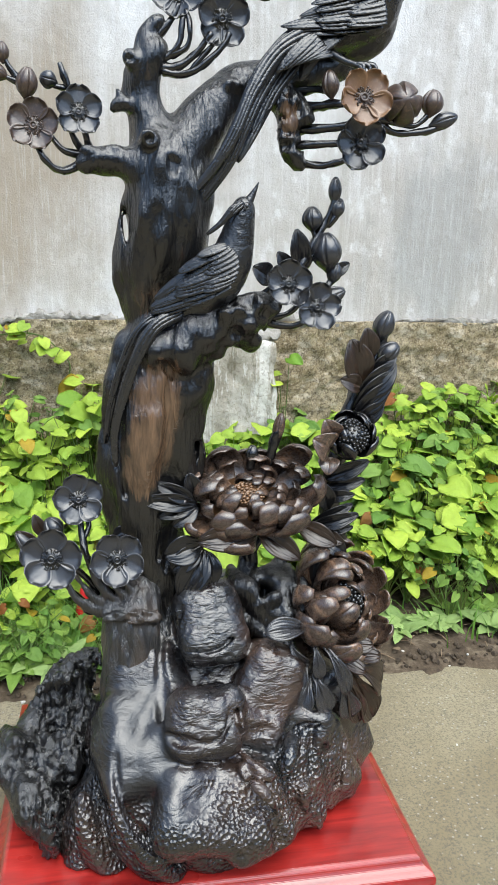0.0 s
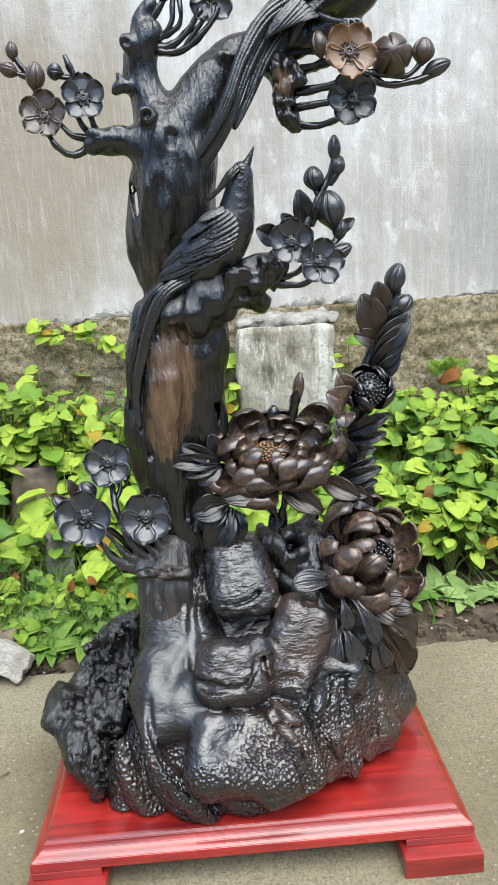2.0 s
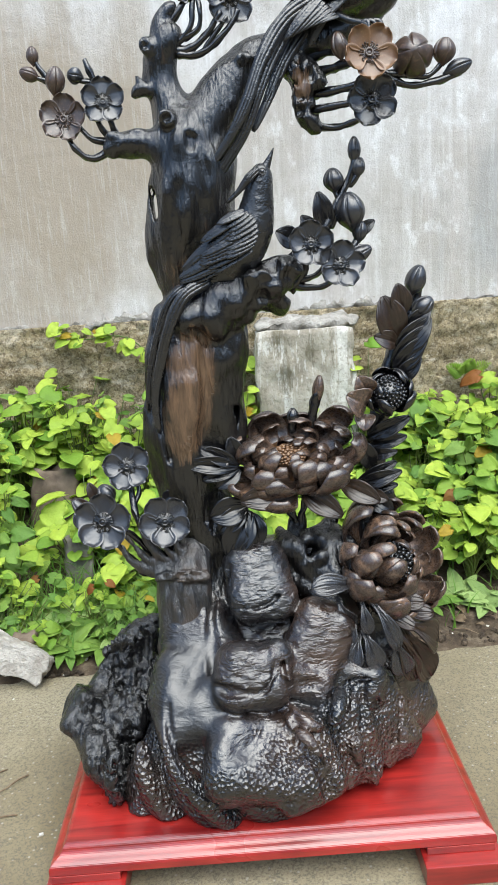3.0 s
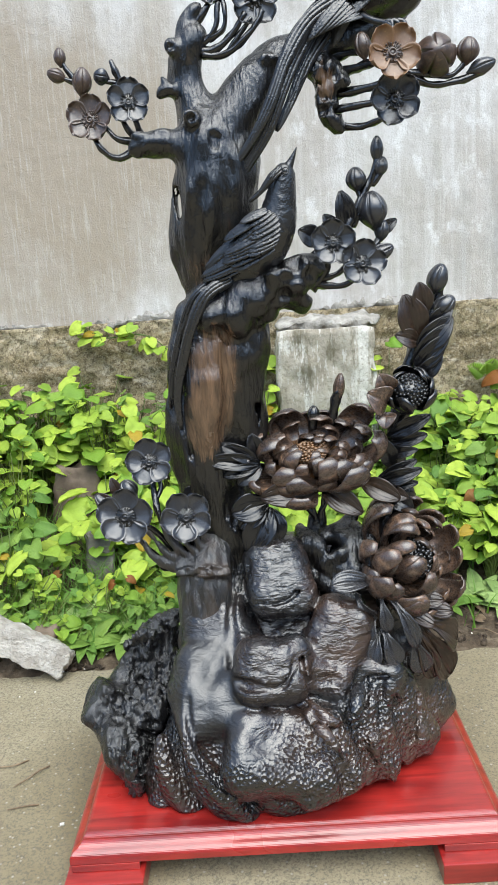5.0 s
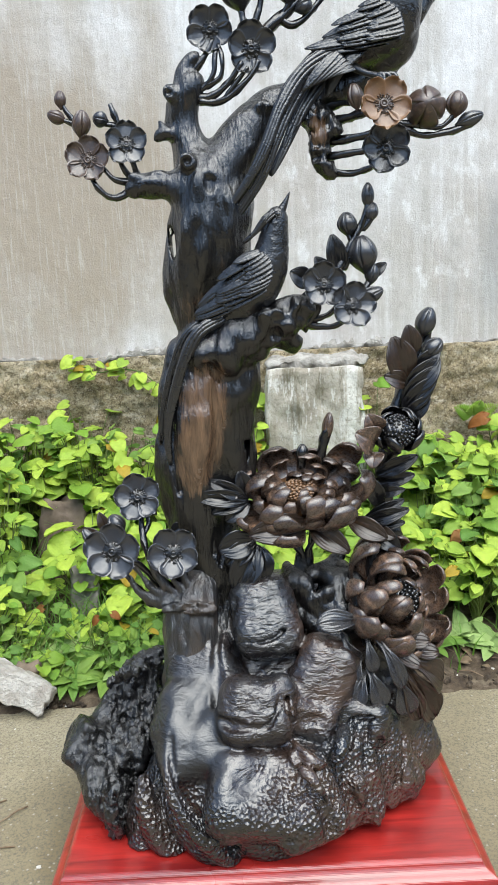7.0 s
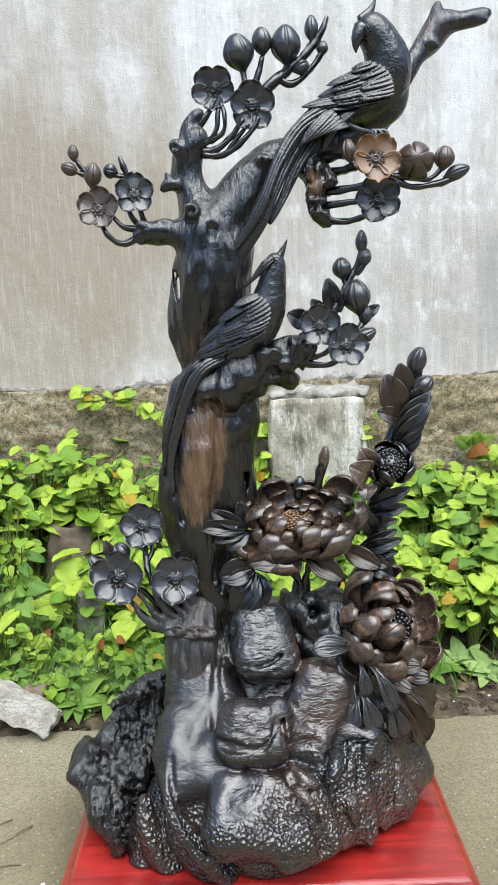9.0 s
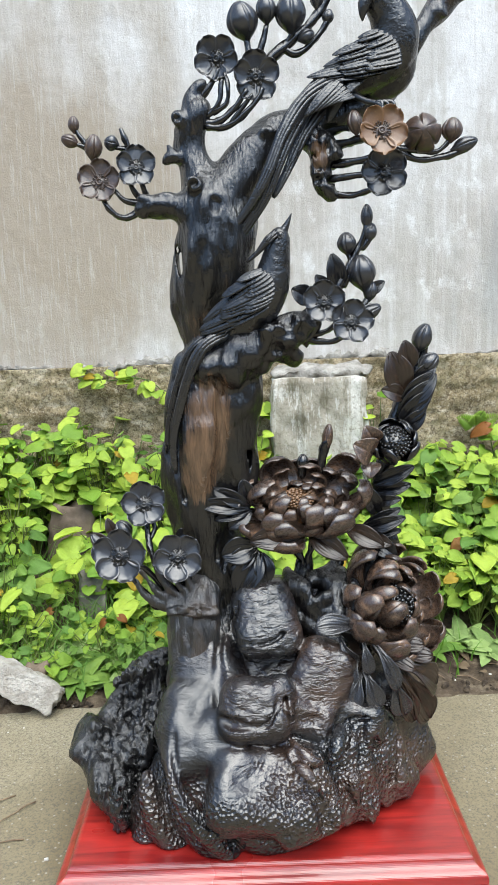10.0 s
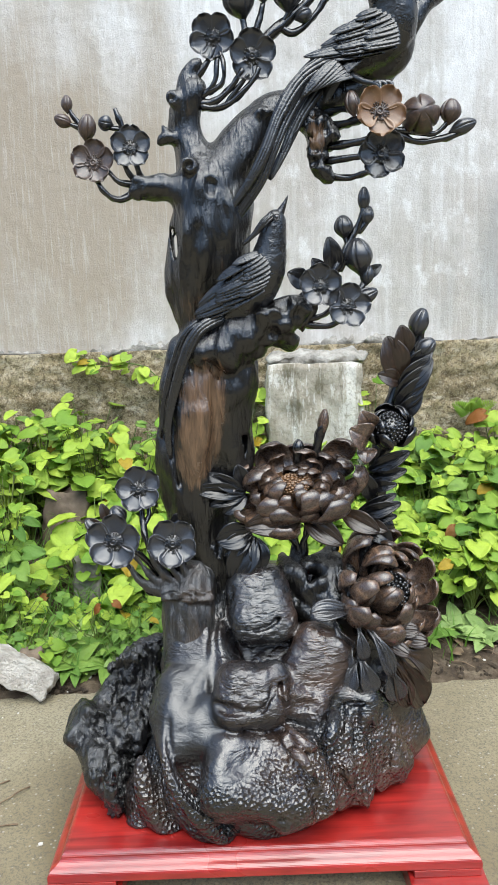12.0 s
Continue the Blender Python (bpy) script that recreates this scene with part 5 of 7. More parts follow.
for line in (
    # left spray
    [((-0.1293, 0.0100, 0.8356), 0.0067), ((-0.1536, 0.0050, 0.8232), 0.0044), ((-0.1711, 0.0000, 0.8326), 0.0037), ((-0.1815, 0.0000, 0.8507), 0.0030)],
    [((-0.1268, 0.0100, 0.8406), 0.0052), ((-0.1494, 0.0000, 0.8424), 0.0037), ((-0.1631, 0.0000, 0.8549), 0.0030), ((-0.1742, 0.0050, 0.8652), 0.0026)],
    [((-0.1311, 0.0100, 0.8429), 0.0044), ((-0.1413, 0.0000, 0.8562), 0.0037), ((-0.1455, 0.0000, 0.8704), 0.0030)],
    [((-0.1236, 0.0100, 0.8447), 0.0044), ((-0.1288, 0.0000, 0.8592), 0.0033), ((-0.1329, 0.0000, 0.8748), 0.0030)],
    [((-0.1714, 0.0100, 0.8658), 0.0037), ((-0.1866, 0.0120, 0.8950), 0.0033), ((-0.1977, 0.0120, 0.9130), 0.0037), ((-0.2076, 0.0120, 0.9274), 0.0030), ((-0.2126, 0.0120, 0.9380), 0.0030)],
    [((-0.1958, 0.0120, 0.9094), 0.0030), ((-0.2081, 0.0100, 0.9144), 0.0030), ((-0.2165, 0.0100, 0.9189), 0.0026)],
    [((-0.1429, 0.0200, 0.8768), 0.0030), ((-0.1460, 0.0180, 0.9051), 0.0030), ((-0.1495, 0.0180, 0.9193), 0.0044), ((-0.1551, 0.0180, 0.9336), 0.0022)],
    [((-0.1501, 0.0180, 0.9088), 0.0030), ((-0.1620, 0.0150, 0.9108), 0.0030)],
    # top spray
    [((-0.0555, 0.0040, 0.9566), 0.0052), ((-0.0465, 0.0040, 0.9683), 0.0044), ((-0.0345, 0.0040, 0.9837), 0.0037), ((-0.0270, 0.0060, 0.9972), 0.0030)],
    [((-0.0563, 0.0040, 0.9406), 0.0067), ((-0.0390, 0.0000, 0.9444), 0.0044), ((-0.0284, -0.0040, 0.9577), 0.0037), ((-0.0245, -0.0020, 0.9844), 0.0029)],
    [((-0.0376, 0.0000, 0.9443), 0.0044), ((-0.0202, -0.0040, 0.9534), 0.0029), ((-0.0179, -0.0040, 0.9731), 0.0029), ((-0.0215, 0.0000, 0.9901), 0.0022)],
    [((-0.0552, 0.0040, 0.9338), 0.0074), ((-0.0310, 0.0000, 0.9334), 0.0052), ((-0.0106, -0.0040, 0.9477), 0.0037), ((0.0056, -0.0060, 0.9678), 0.0029)],
    [((-0.0454, 0.0000, 0.9286), 0.0052), ((-0.0214, -0.0020, 0.9272), 0.0037), ((0.0003, -0.0060, 0.9389), 0.0037), ((0.0191, -0.0080, 0.9575), 0.0029), ((0.0251, -0.0060, 0.9684), 0.0029)],
    [((-0.0156, -0.0020, 0.9310), 0.0029), ((-0.0037, -0.0040, 0.9448), 0.0029), ((0.0123, -0.0060, 0.9622), 0.0022)],
    [((0.0069, 0.0200, 0.9907), 0.0044), ((0.0101, 0.0200, 1.0147), 0.0044), ((0.0073, 0.0200, 1.0353), 0.0037)],
    [((0.0129, 0.0220, 0.9945), 0.0044), ((0.0248, 0.0220, 1.0216), 0.0044), ((0.0331, 0.0220, 1.0486), 0.0037)],
    [((0.0241, 0.0220, 1.0010), 0.0067), ((0.0503, 0.0250, 1.0215), 0.0067), ((0.0728, 0.0280, 1.0388), 0.0067), ((0.0953, 0.0300, 1.0592), 0.0052), ((0.1081, 0.0300, 1.0758), 0.0052), ((0.1165, 0.0300, 1.0965), 0.0030)],
    [((0.0539, 0.0250, 1.0214), 0.0052), ((0.0719, 0.0250, 1.0159), 0.0044), ((0.0942, 0.0250, 1.0337), 0.0037), ((0.1106, 0.0250, 1.0536), 0.0037)],
    [((0.0562, 0.0250, 1.0248), 0.0044), ((0.0652, 0.0220, 1.0406), 0.0037)],
    # gilded spray
    [((0.1073, 0.0100, 0.8997), 0.0067), ((0.1302, -0.0100, 0.9020), 0.0052), ((0.1486, -0.0300, 0.9022), 0.0044)],
    [((0.1010, 0.0150, 0.9163), 0.0059), ((0.1211, 0.0000, 0.9195), 0.0044), ((0.1363, -0.0200, 0.9162), 0.0037)],
    [((0.0995, 0.0100, 0.8789), 0.0067), ((0.1268, -0.0050, 0.8781), 0.0052), ((0.1568, -0.0200, 0.8814), 0.0044), ((0.1842, -0.0250, 0.8849), 0.0044), ((0.2123, -0.0250, 0.8757), 0.0037), ((0.2476, -0.0250, 0.8791), 0.0037), ((0.2702, -0.0250, 0.8871), 0.0044)],
    [((0.0988, 0.0080, 0.8602), 0.0059), ((0.1228, -0.0050, 0.8616), 0.0044), ((0.1565, -0.0200, 0.8628), 0.0037)],
    [((0.1019, 0.0060, 0.8463), 0.0052), ((0.1302, 0.0000, 0.8402), 0.0044), ((0.1570, -0.0150, 0.8449), 0.0037)],
    [((0.1843, -0.0250, 0.8903), 0.0044), ((0.2054, -0.0250, 0.8875), 0.0044), ((0.2335, -0.0250, 0.8844), 0.0030), ((0.2512, -0.0250, 0.8993), 0.0030)],
    [((0.2054, -0.0250, 0.8855), 0.0037), ((0.2111, -0.0250, 0.8988), 0.0037)],
    # middle spray
    [((0.0659, -0.0120, 0.6640), 0.0104), ((0.0792, -0.0140, 0.6709), 0.0067), ((0.0882, -0.0180, 0.6925), 0.0044)],
    [((0.0696, -0.0120, 0.6653), 0.0074), ((0.0877, -0.0140, 0.6596), 0.0044), ((0.1094, -0.0180, 0.6611), 0.0037), ((0.1249, -0.0240, 0.6731), 0.0037)],
    [((0.0734, -0.0120, 0.6674), 0.0067), ((0.0991, -0.0140, 0.6738), 0.0037), ((0.1134, -0.0200, 0.6880), 0.0037)],
    [((0.0514, -0.0120, 0.6719), 0.0089), ((0.0666, -0.0140, 0.6933), 0.0059), ((0.0812, -0.0180, 0.7037), 0.0044)],
    [((0.1001, -0.0120, 0.7065), 0.0052), ((0.1158, -0.0080, 0.7313), 0.0052), ((0.1291, -0.0060, 0.7562), 0.0052), ((0.1415, -0.0040, 0.7774), 0.0044), ((0.1491, -0.0040, 0.7950), 0.0044), ((0.1509, -0.0040, 0.8127), 0.0037)],
    [((0.1194, -0.0080, 0.7276), 0.0037), ((0.1285, -0.0080, 0.7417), 0.0037), ((0.1403, -0.0080, 0.7448), 0.0037)],
    [((0.1443, -0.0040, 0.7737), 0.0037), ((0.1541, -0.0040, 0.7855), 0.0037), ((0.1578, -0.0040, 0.7925), 0.0030)],
    [((0.1292, -0.0060, 0.7598), 0.0030), ((0.1265, -0.0060, 0.7707), 0.0030), ((0.1252, -0.0060, 0.7779), 0.0030)],
    [((0.1367, -0.0100, 0.6905), 0.0037), ((0.1487, -0.0060, 0.7083), 0.0037), ((0.1551, -0.0040, 0.7190), 0.0030), ((0.1700, -0.0040, 0.7315), 0.0015)],
    [((0.1492, -0.0060, 0.7373), 0.0030), ((0.1535, -0.0060, 0.7277), 0.0030), ((0.1525, -0.0060, 0.7154), 0.0030)],
    # stump spray
    [((-0.1205, -0.0300, 0.3215), 0.0089), ((-0.1385, -0.0400, 0.3200), 0.0059), ((-0.1466, -0.0450, 0.3381), 0.0037), ((-0.1578, -0.0500, 0.3522), 0.0030), ((-0.1711, -0.0520, 0.3713), 0.0026)],
    [((-0.1126, -0.0300, 0.3268), 0.0067), ((-0.1294, -0.0400, 0.3472), 0.0044), ((-0.1475, -0.0450, 0.3732), 0.0037), ((-0.1668, -0.0500, 0.3858), 0.0030)],
    [((-0.1064, -0.0300, 0.3305), 0.0059), ((-0.1237, -0.0400, 0.3548), 0.0044), ((-0.1364, -0.0450, 0.3844), 0.0044), ((-0.1437, -0.0350, 0.4085), 0.0044), ((-0.1470, -0.0200, 0.4352), 0.0037), ((-0.1494, -0.0180, 0.4503), 0.0030)],
    [((-0.1437, -0.0350, 0.4085), 0.0037), ((-0.1364, -0.0250, 0.4245), 0.0030), ((-0.1436, -0.0180, 0.4462), 0.0022)],
    [((-0.0972, -0.0300, 0.3317), 0.0059), ((-0.1092, -0.0360, 0.3527), 0.0037), ((-0.1105, -0.0420, 0.3745), 0.0030)],
    [((-0.0935, -0.0300, 0.3300), 0.0059), ((-0.1019, -0.0360, 0.3485), 0.0037), ((-0.0979, -0.0420, 0.3740), 0.0030)],
    [((-0.0857, -0.0300, 0.3336), 0.0059), ((-0.0920, -0.0360, 0.3520), 0.0033), ((-0.0927, -0.0420, 0.3738), 0.0030)],
    # stalks behind the large flower
    [((0.0689, 0.0000, 0.3441), 0.0074), ((0.0672, 0.0000, 0.3685), 0.0044), ((0.0818, 0.0000, 0.3921), 0.0037)],
    [((0.0650, 0.0000, 0.3442), 0.0074), ((0.0578, 0.0000, 0.3648), 0.0044), ((0.0390, 0.0000, 0.3858), 0.0037)],
    [((0.0613, 0.0000, 0.3525), 0.0059), ((0.0566, 0.0000, 0.3770), 0.0030), ((0.0549, 0.0000, 0.3972), 0.0030)],
    [((0.0691, 0.0000, 0.3522), 0.0059), ((0.0698, 0.0000, 0.3765), 0.0030), ((0.0727, 0.0000, 0.3965), 0.0030)],
    [((0.0851, 0.0100, 0.4770), 0.0052), ((0.0921, 0.0100, 0.5082), 0.0067), ((0.0972, 0.0100, 0.5276), 0.0059), ((0.0991, 0.0100, 0.5447), 0.0030)],
    [((0.0613, 0.0000, 0.4802), 0.0052), ((0.0627, 0.0000, 0.5036), 0.0059)],
    [((0.1824, 0.0000, 0.3798), 0.0118), ((0.1678, 0.0100, 0.4257), 0.0133), ((0.1717, 0.0100, 0.4814), 0.0133), ((0.1864, 0.0100, 0.5435), 0.0111), ((0.2038, 0.0100, 0.5891), 0.0096), ((0.2216, 0.0100, 0.6266), 0.0067), ((0.2293, 0.0100, 0.6528), 0.0044)],
):
    twig(line)


# ---- blossoms and buds ----
def petal_shape(u, v):
    """A broad spoon with a rolled rim; u across, v outwards."""
    if v < 0.55:
        k = v / 0.55
        w = 0.15 + 0.33 * k * k * (3 - 2 * k)
    else:
        w = 0.48 * math.sqrt(max(1 - ((v - 0.55) / 0.46) ** 2.6, 0.03))
    r = 0.16 + 0.84 * v - 0.06 * u * u
    rim = 0.09 * max(abs(u) - 0.62, 0) ** 1.2 / 0.38 + 0.1 * max(v - 0.82, 0) / 0.18
    crease = -0.018 * math.exp(-(u / 0.14) ** 2) * v * (1 - v)
    return (r, u * w, 0.02 + 0.2 * v - 0.04 * v * v + 0.13 * u * u * v + rim + crease + 0.007 * math.sin(u * 11 + 3 * v) * v)


def blossom_centre(name, mat):
    """The dark eye of a blossom: a dish, a ring of beads on short threads, a pierced boss and the calyx behind."""
    bm = bmesh.new()
    add_ball(bm, (0, 0, 0.05), (0.31, 0.31, 0.08), u=18, v=8)
    for i in range(18):
        a = 2 * math.pi * (i + 0.3 * math.sin(i * 4.1)) / 18
        far = 0.27 + 0.025 * math.sin(i * 2.3)
        tube(bm, [((0.15 * math.cos(a), 0.15 * math.sin(a), 0.11), 0.014), ((far * math.cos(a), far * math.sin(a), 0.16), 0.014)], 5, 2, 0)
        add_ball(bm, (far * math.cos(a), far * math.sin(a), 0.165), (0.034, 0.034, 0.034), u=6, v=4)
    ring = [((0.1 * math.cos(w), 0.1 * math.sin(w), 0.17), 0.035) for w in [k * 0.5236 for k in range(13)]]
    tube(bm, ring, 7, 2, 0.1)
    bmesh.ops.create_cone(bm, cap_ends=True, segments=14, radius1=0.15, radius2=0.1, depth=0.1, matrix=Matrix.Translation((0, 0, 0.11)))
    bmesh.ops.create_cone(bm, cap_ends=True, segments=12, radius1=0.1, radius2=0.3, depth=0.22, matrix=Matrix.Translation((0, 0, -0.1)))
    me = bpy.data.meshes.new(name)
    bm.to_mesh(me)
    bm.free()
    me.shade_smooth()
    me.materials.append(mat)
    return me


PETALS = {}


def blossom(at, out, radius, mat=mat_blossom, heart=None, spin=0.0, label=""):
    key = mat.name
    if key not in PETALS:
        PETALS[key] = sheet_mesh("petal", petal_shape, 14, 12, 0.04, mat)
    heart = heart or (mat_heart if mat is mat_blossom else mat)
    hk = "heart_" + heart.name
    if hk not in PETALS:
        PETALS[hk] = blossom_centre("blossom", heart)
    m = aim(at, out, spin, radius)
    ob = piece("blossom", PETALS[hk], carving, m @ Matrix.Diagonal((1.22, 1.22, 1.15, 1)), label)
    for i in range(5):
        k = Matrix.Rotation(2 * math.pi * i / 5 + random.uniform(-0.06, 0.06), 4, "Z") @ Matrix.Rotation(random.uniform(-0.14, 0.1), 4, "Y") @ Matrix.Translation((0, 0, 0.012 * (i % 3)))
        piece("petal", PETALS[key], ob, m @ k @ Matrix.Diagonal((1, random.uniform(0.96, 1.08), 1, 1)))
    return ob


def bud_mesh(mat, grooves):
    """A plump bud of overlapping sepals: sharp clefts between them, a nipped tip and a collar at the base."""
    verts, faces, nu, nv = [], [], 14 * grooves, 18
    for j in range(nv + 1):
        t = j / nv
        r = 0.5 * math.sqrt(max(1 - ((t - 0.55) / 0.47) ** 2, 0.012)) * (0.8 + 0.22 * math.sin(math.pi * t ** 0.8))
        r += 0.07 * math.exp(-((t - 0.06) / 0.06) ** 2)
        for i in range(nu):
            a = 2 * math.pi * i / nu
            s = (a * grooves / (2 * math.pi) + 0.16 * math.sin(2.4 * t)) % 1
            step = 0.10 * s - 0.05
            cleft = 0.26 * math.exp(-(min(s, 1 - s) / 0.055) ** 2)
            k = 1 + (step - cleft) * min(max(t - 0.1, 0) * 4, 1)
            verts.append((r * k * math.cos(a), r * k * math.sin(a), t * 1.1 - 0.05 + 0.03 * step))
    for j in range(nv):
        for i in range(nu):
            faces.append((j * nu + i, j * nu + (i + 1) % nu, (j + 1) * nu + (i + 1) % nu, (j + 1) * nu + i))
    faces.append(tuple(range(nu))[::-1])
    faces.append(tuple(nv * nu + i for i in range(nu)))
    return mesh_of("bud", verts, faces, mat)


def bud(base, tip, width, mat=mat_blossom, grooves=5):
    key = "bud%d" % grooves + mat.name
    if key not in PETALS:
        PETALS[key] = bud_mesh(mat, grooves)
    a, b = Vector(base), Vector(tip)
    return piece("bud", PETALS[key], carving, aim(a, b - a, random.uniform(0, 2), (width, width, (b - a).length)))


blossom((-0.1474, -0.0300, 0.4574), (0.05, -1, 0.35), 0.0303, spin=0.5)
blossom((-0.1776, -0.0650, 0.3991), (-0.05, -1, 0.3), 0.0348, spin=0.2)
blossom((-0.1048, -0.0550, 0.3904), (0.1, -1, 0.3), 0.0333, spin=0.75)
blossom((-0.1361, 0.0000, 0.8826), (0.15, -1, 0.2), 0.0266, spin=0.3)
blossom((-0.1828, 0.0050, 0.8669), (-0.1, -1, 0.2), 0.0281, mat_blossom_brown, spin=0.15)
blossom((-0.0295, 0.0080, 1.0079), (-0.2, -1, -0.05), 0.0281, spin=0.9)
blossom((0.0166, 0.0000, 0.9830), (0.1, -1, -0.05), 0.0303, spin=0.35)
blossom((0.1603, -0.0600, 0.9024), (0.0, -1, 0.15), 0.0303, mat_blossom_tan, mat_blossom_brown, spin=0.95)
blossom((0.1666, -0.0350, 0.8601), (0.0, -1, 0.15), 0.0303, spin=0.65)
blossom((0.0915, -0.0400, 0.7084), (-0.05, -1, 0.2), 0.0281, spin=0.35)
blossom((0.1238, -0.0450, 0.6831), (0.1, -1, 0.2), 0.0281, spin=0.1)

for base, tip, w, mat, g in (
    ((-0.1906, 0.0060, 0.8941), (-0.1863, 0.0020, 0.9232), 0.0222, mat_blossom_brown, 7),
    ((-0.2081, 0.0100, 0.9144), (-0.2273, 0.0080, 0.9231), 0.0163, mat_blossom_brown, 5),
    ((-0.2125, 0.0120, 0.9289), (-0.2126, 0.0120, 0.9484), 0.0141, mat_blossom_brown, 5),
    ((-0.1581, 0.0150, 0.9135), (-0.1748, 0.0120, 0.9177), 0.0192, mat_blossom, 6),
    ((0.0086, 0.0200, 1.0318), (-0.0019, 0.0120, 1.0715), 0.0385, mat_blossom, 4),
    ((0.0339, 0.0220, 1.0506), (0.0321, 0.0200, 1.0818), 0.0252, mat_blossom, 4),
    ((0.0637, 0.0220, 1.0386), (0.0621, 0.0180, 1.0820), 0.0370, mat_blossom, 4),
    ((0.0970, 0.0300, 1.0673), (0.0964, 0.0300, 1.0973), 0.0178, mat_blossom, 4),
    ((0.0720, 0.0200, 1.0295), (0.0903, 0.0200, 1.0384), 0.0178, mat_blossom, 5),
    ((0.1076, 0.0250, 1.0489), (0.1116, 0.0250, 1.0651), 0.0148, mat_blossom, 5),
    ((0.1375, -0.0200, 0.9080), (0.1332, -0.0200, 0.9352), 0.0192, mat_blossom_brown, 5),
    ((0.2187, 0.0000, 0.9048), (0.2115, -0.0520, 0.9054), 0.0459, mat_blossom_brown, 5),
    ((0.2498, -0.0250, 0.8946), (0.2526, -0.0280, 0.9209), 0.0252, mat_blossom_brown, 5),
    ((0.2518, -0.0250, 0.8857), (0.2805, -0.0280, 0.8956), 0.0178, mat_blossom, 5),
    ((0.1264, -0.0060, 0.7671), (0.1241, -0.0060, 0.7936), 0.0237, mat_blossom, 6),
    ((0.1457, -0.0080, 0.7229), (0.1401, -0.0120, 0.7641), 0.0355, mat_blossom, 6),
    ((0.1507, -0.0040, 0.7985), (0.1512, -0.0040, 0.8269), 0.0155, mat_blossom, 5),
    ((0.1518, -0.0040, 0.7827), (0.1580, -0.0040, 0.8039), 0.0170, mat_blossom, 5),
    ((0.1524, -0.0060, 0.7081), (0.1565, -0.0060, 0.7320), 0.0178, mat_blossom, 5),
    ((0.1367, -0.0100, 0.6868), (0.1649, -0.0140, 0.7011), 0.0207, mat_blossom, 5),
    ((-0.1696, -0.0300, 0.4119), (-0.1835, -0.0280, 0.4336), 0.0237, mat_blossom, 5),
    ((-0.1976, -0.0400, 0.3930), (-0.2166, -0.0400, 0.4200), 0.0163, mat_blossom, 5),
    ((0.2157, 0.0000, 0.6411), (0.2268, -0.0050, 0.6751), 0.0252, mat_blossom, 4),
    ((0.2193, 0.0000, 0.6161), (0.2399, -0.0050, 0.6360), 0.0244, mat_blossom, 4),
    ((0.0952, 0.0100, 0.5120), (0.1007, 0.0100, 0.5469), 0.0148, mat_peony, 5),
    ((0.0622, 0.0000, 0.4880), (0.0637, 0.0000, 0.5098), 0.0163, mat_peony_black, 5),
):
    bud(base, tip, w, mat, g)


# ---- carved leaves ----
def leaf_shape(arch, veins=7, wide=0.21, notch=0.0):
    def fn(u, v):
        w = 1.3 * wide * max(math.sin(math.pi * min(0.05 + 0.93 * v, 1) ** (2.2 if notch < 0 else 1.05)), 0) ** 0.7
        if notch < 0:
            w = max(w, 0.35 * wide) * (1 if v < 0.97 else 0.7)
        if notch > 0:
            w *= 1 + notch * math.sin(v * 15)
        groove = -0.035 * math.exp(-(u / 0.16) ** 2)
        ribs = 0.009 * math.cos((abs(u) * 1.9 - v * 0.5) * veins * 2.0)
        return (v, u * w, arch * math.sin(v * math.pi * 0.9) + 0.1 * u * u * math.sin(v * math.pi) + groove + ribs)
    return fn


LEAVES = {}


def carved_leaf(base, tip, out, wide=0.21, mat=mat_leaf_black, arch=0.12, notch=0.0, name="leaf"):
    key = (wide, mat.name, arch, notch)
    if key not in LEAVES:
        LEAVES[key] = sheet_mesh("leaf", leaf_shape(arch, wide=wide, notch=notch), 22, 16, 0.035, mat)
    a, b = Vector(base), Vector(tip)
    x = (b - a).normalized()
    z = Vector(out) - x * Vector(out).dot(x)
    z.normalize()
    r = Matrix((x, z.cross(x), z)).transposed().to_4x4()
    s = (b - a).length
    return piece(name, LEAVES[key], carving, Matrix.Translation(a) @ r @ Matrix.Diagonal((s, s, s, 1)))


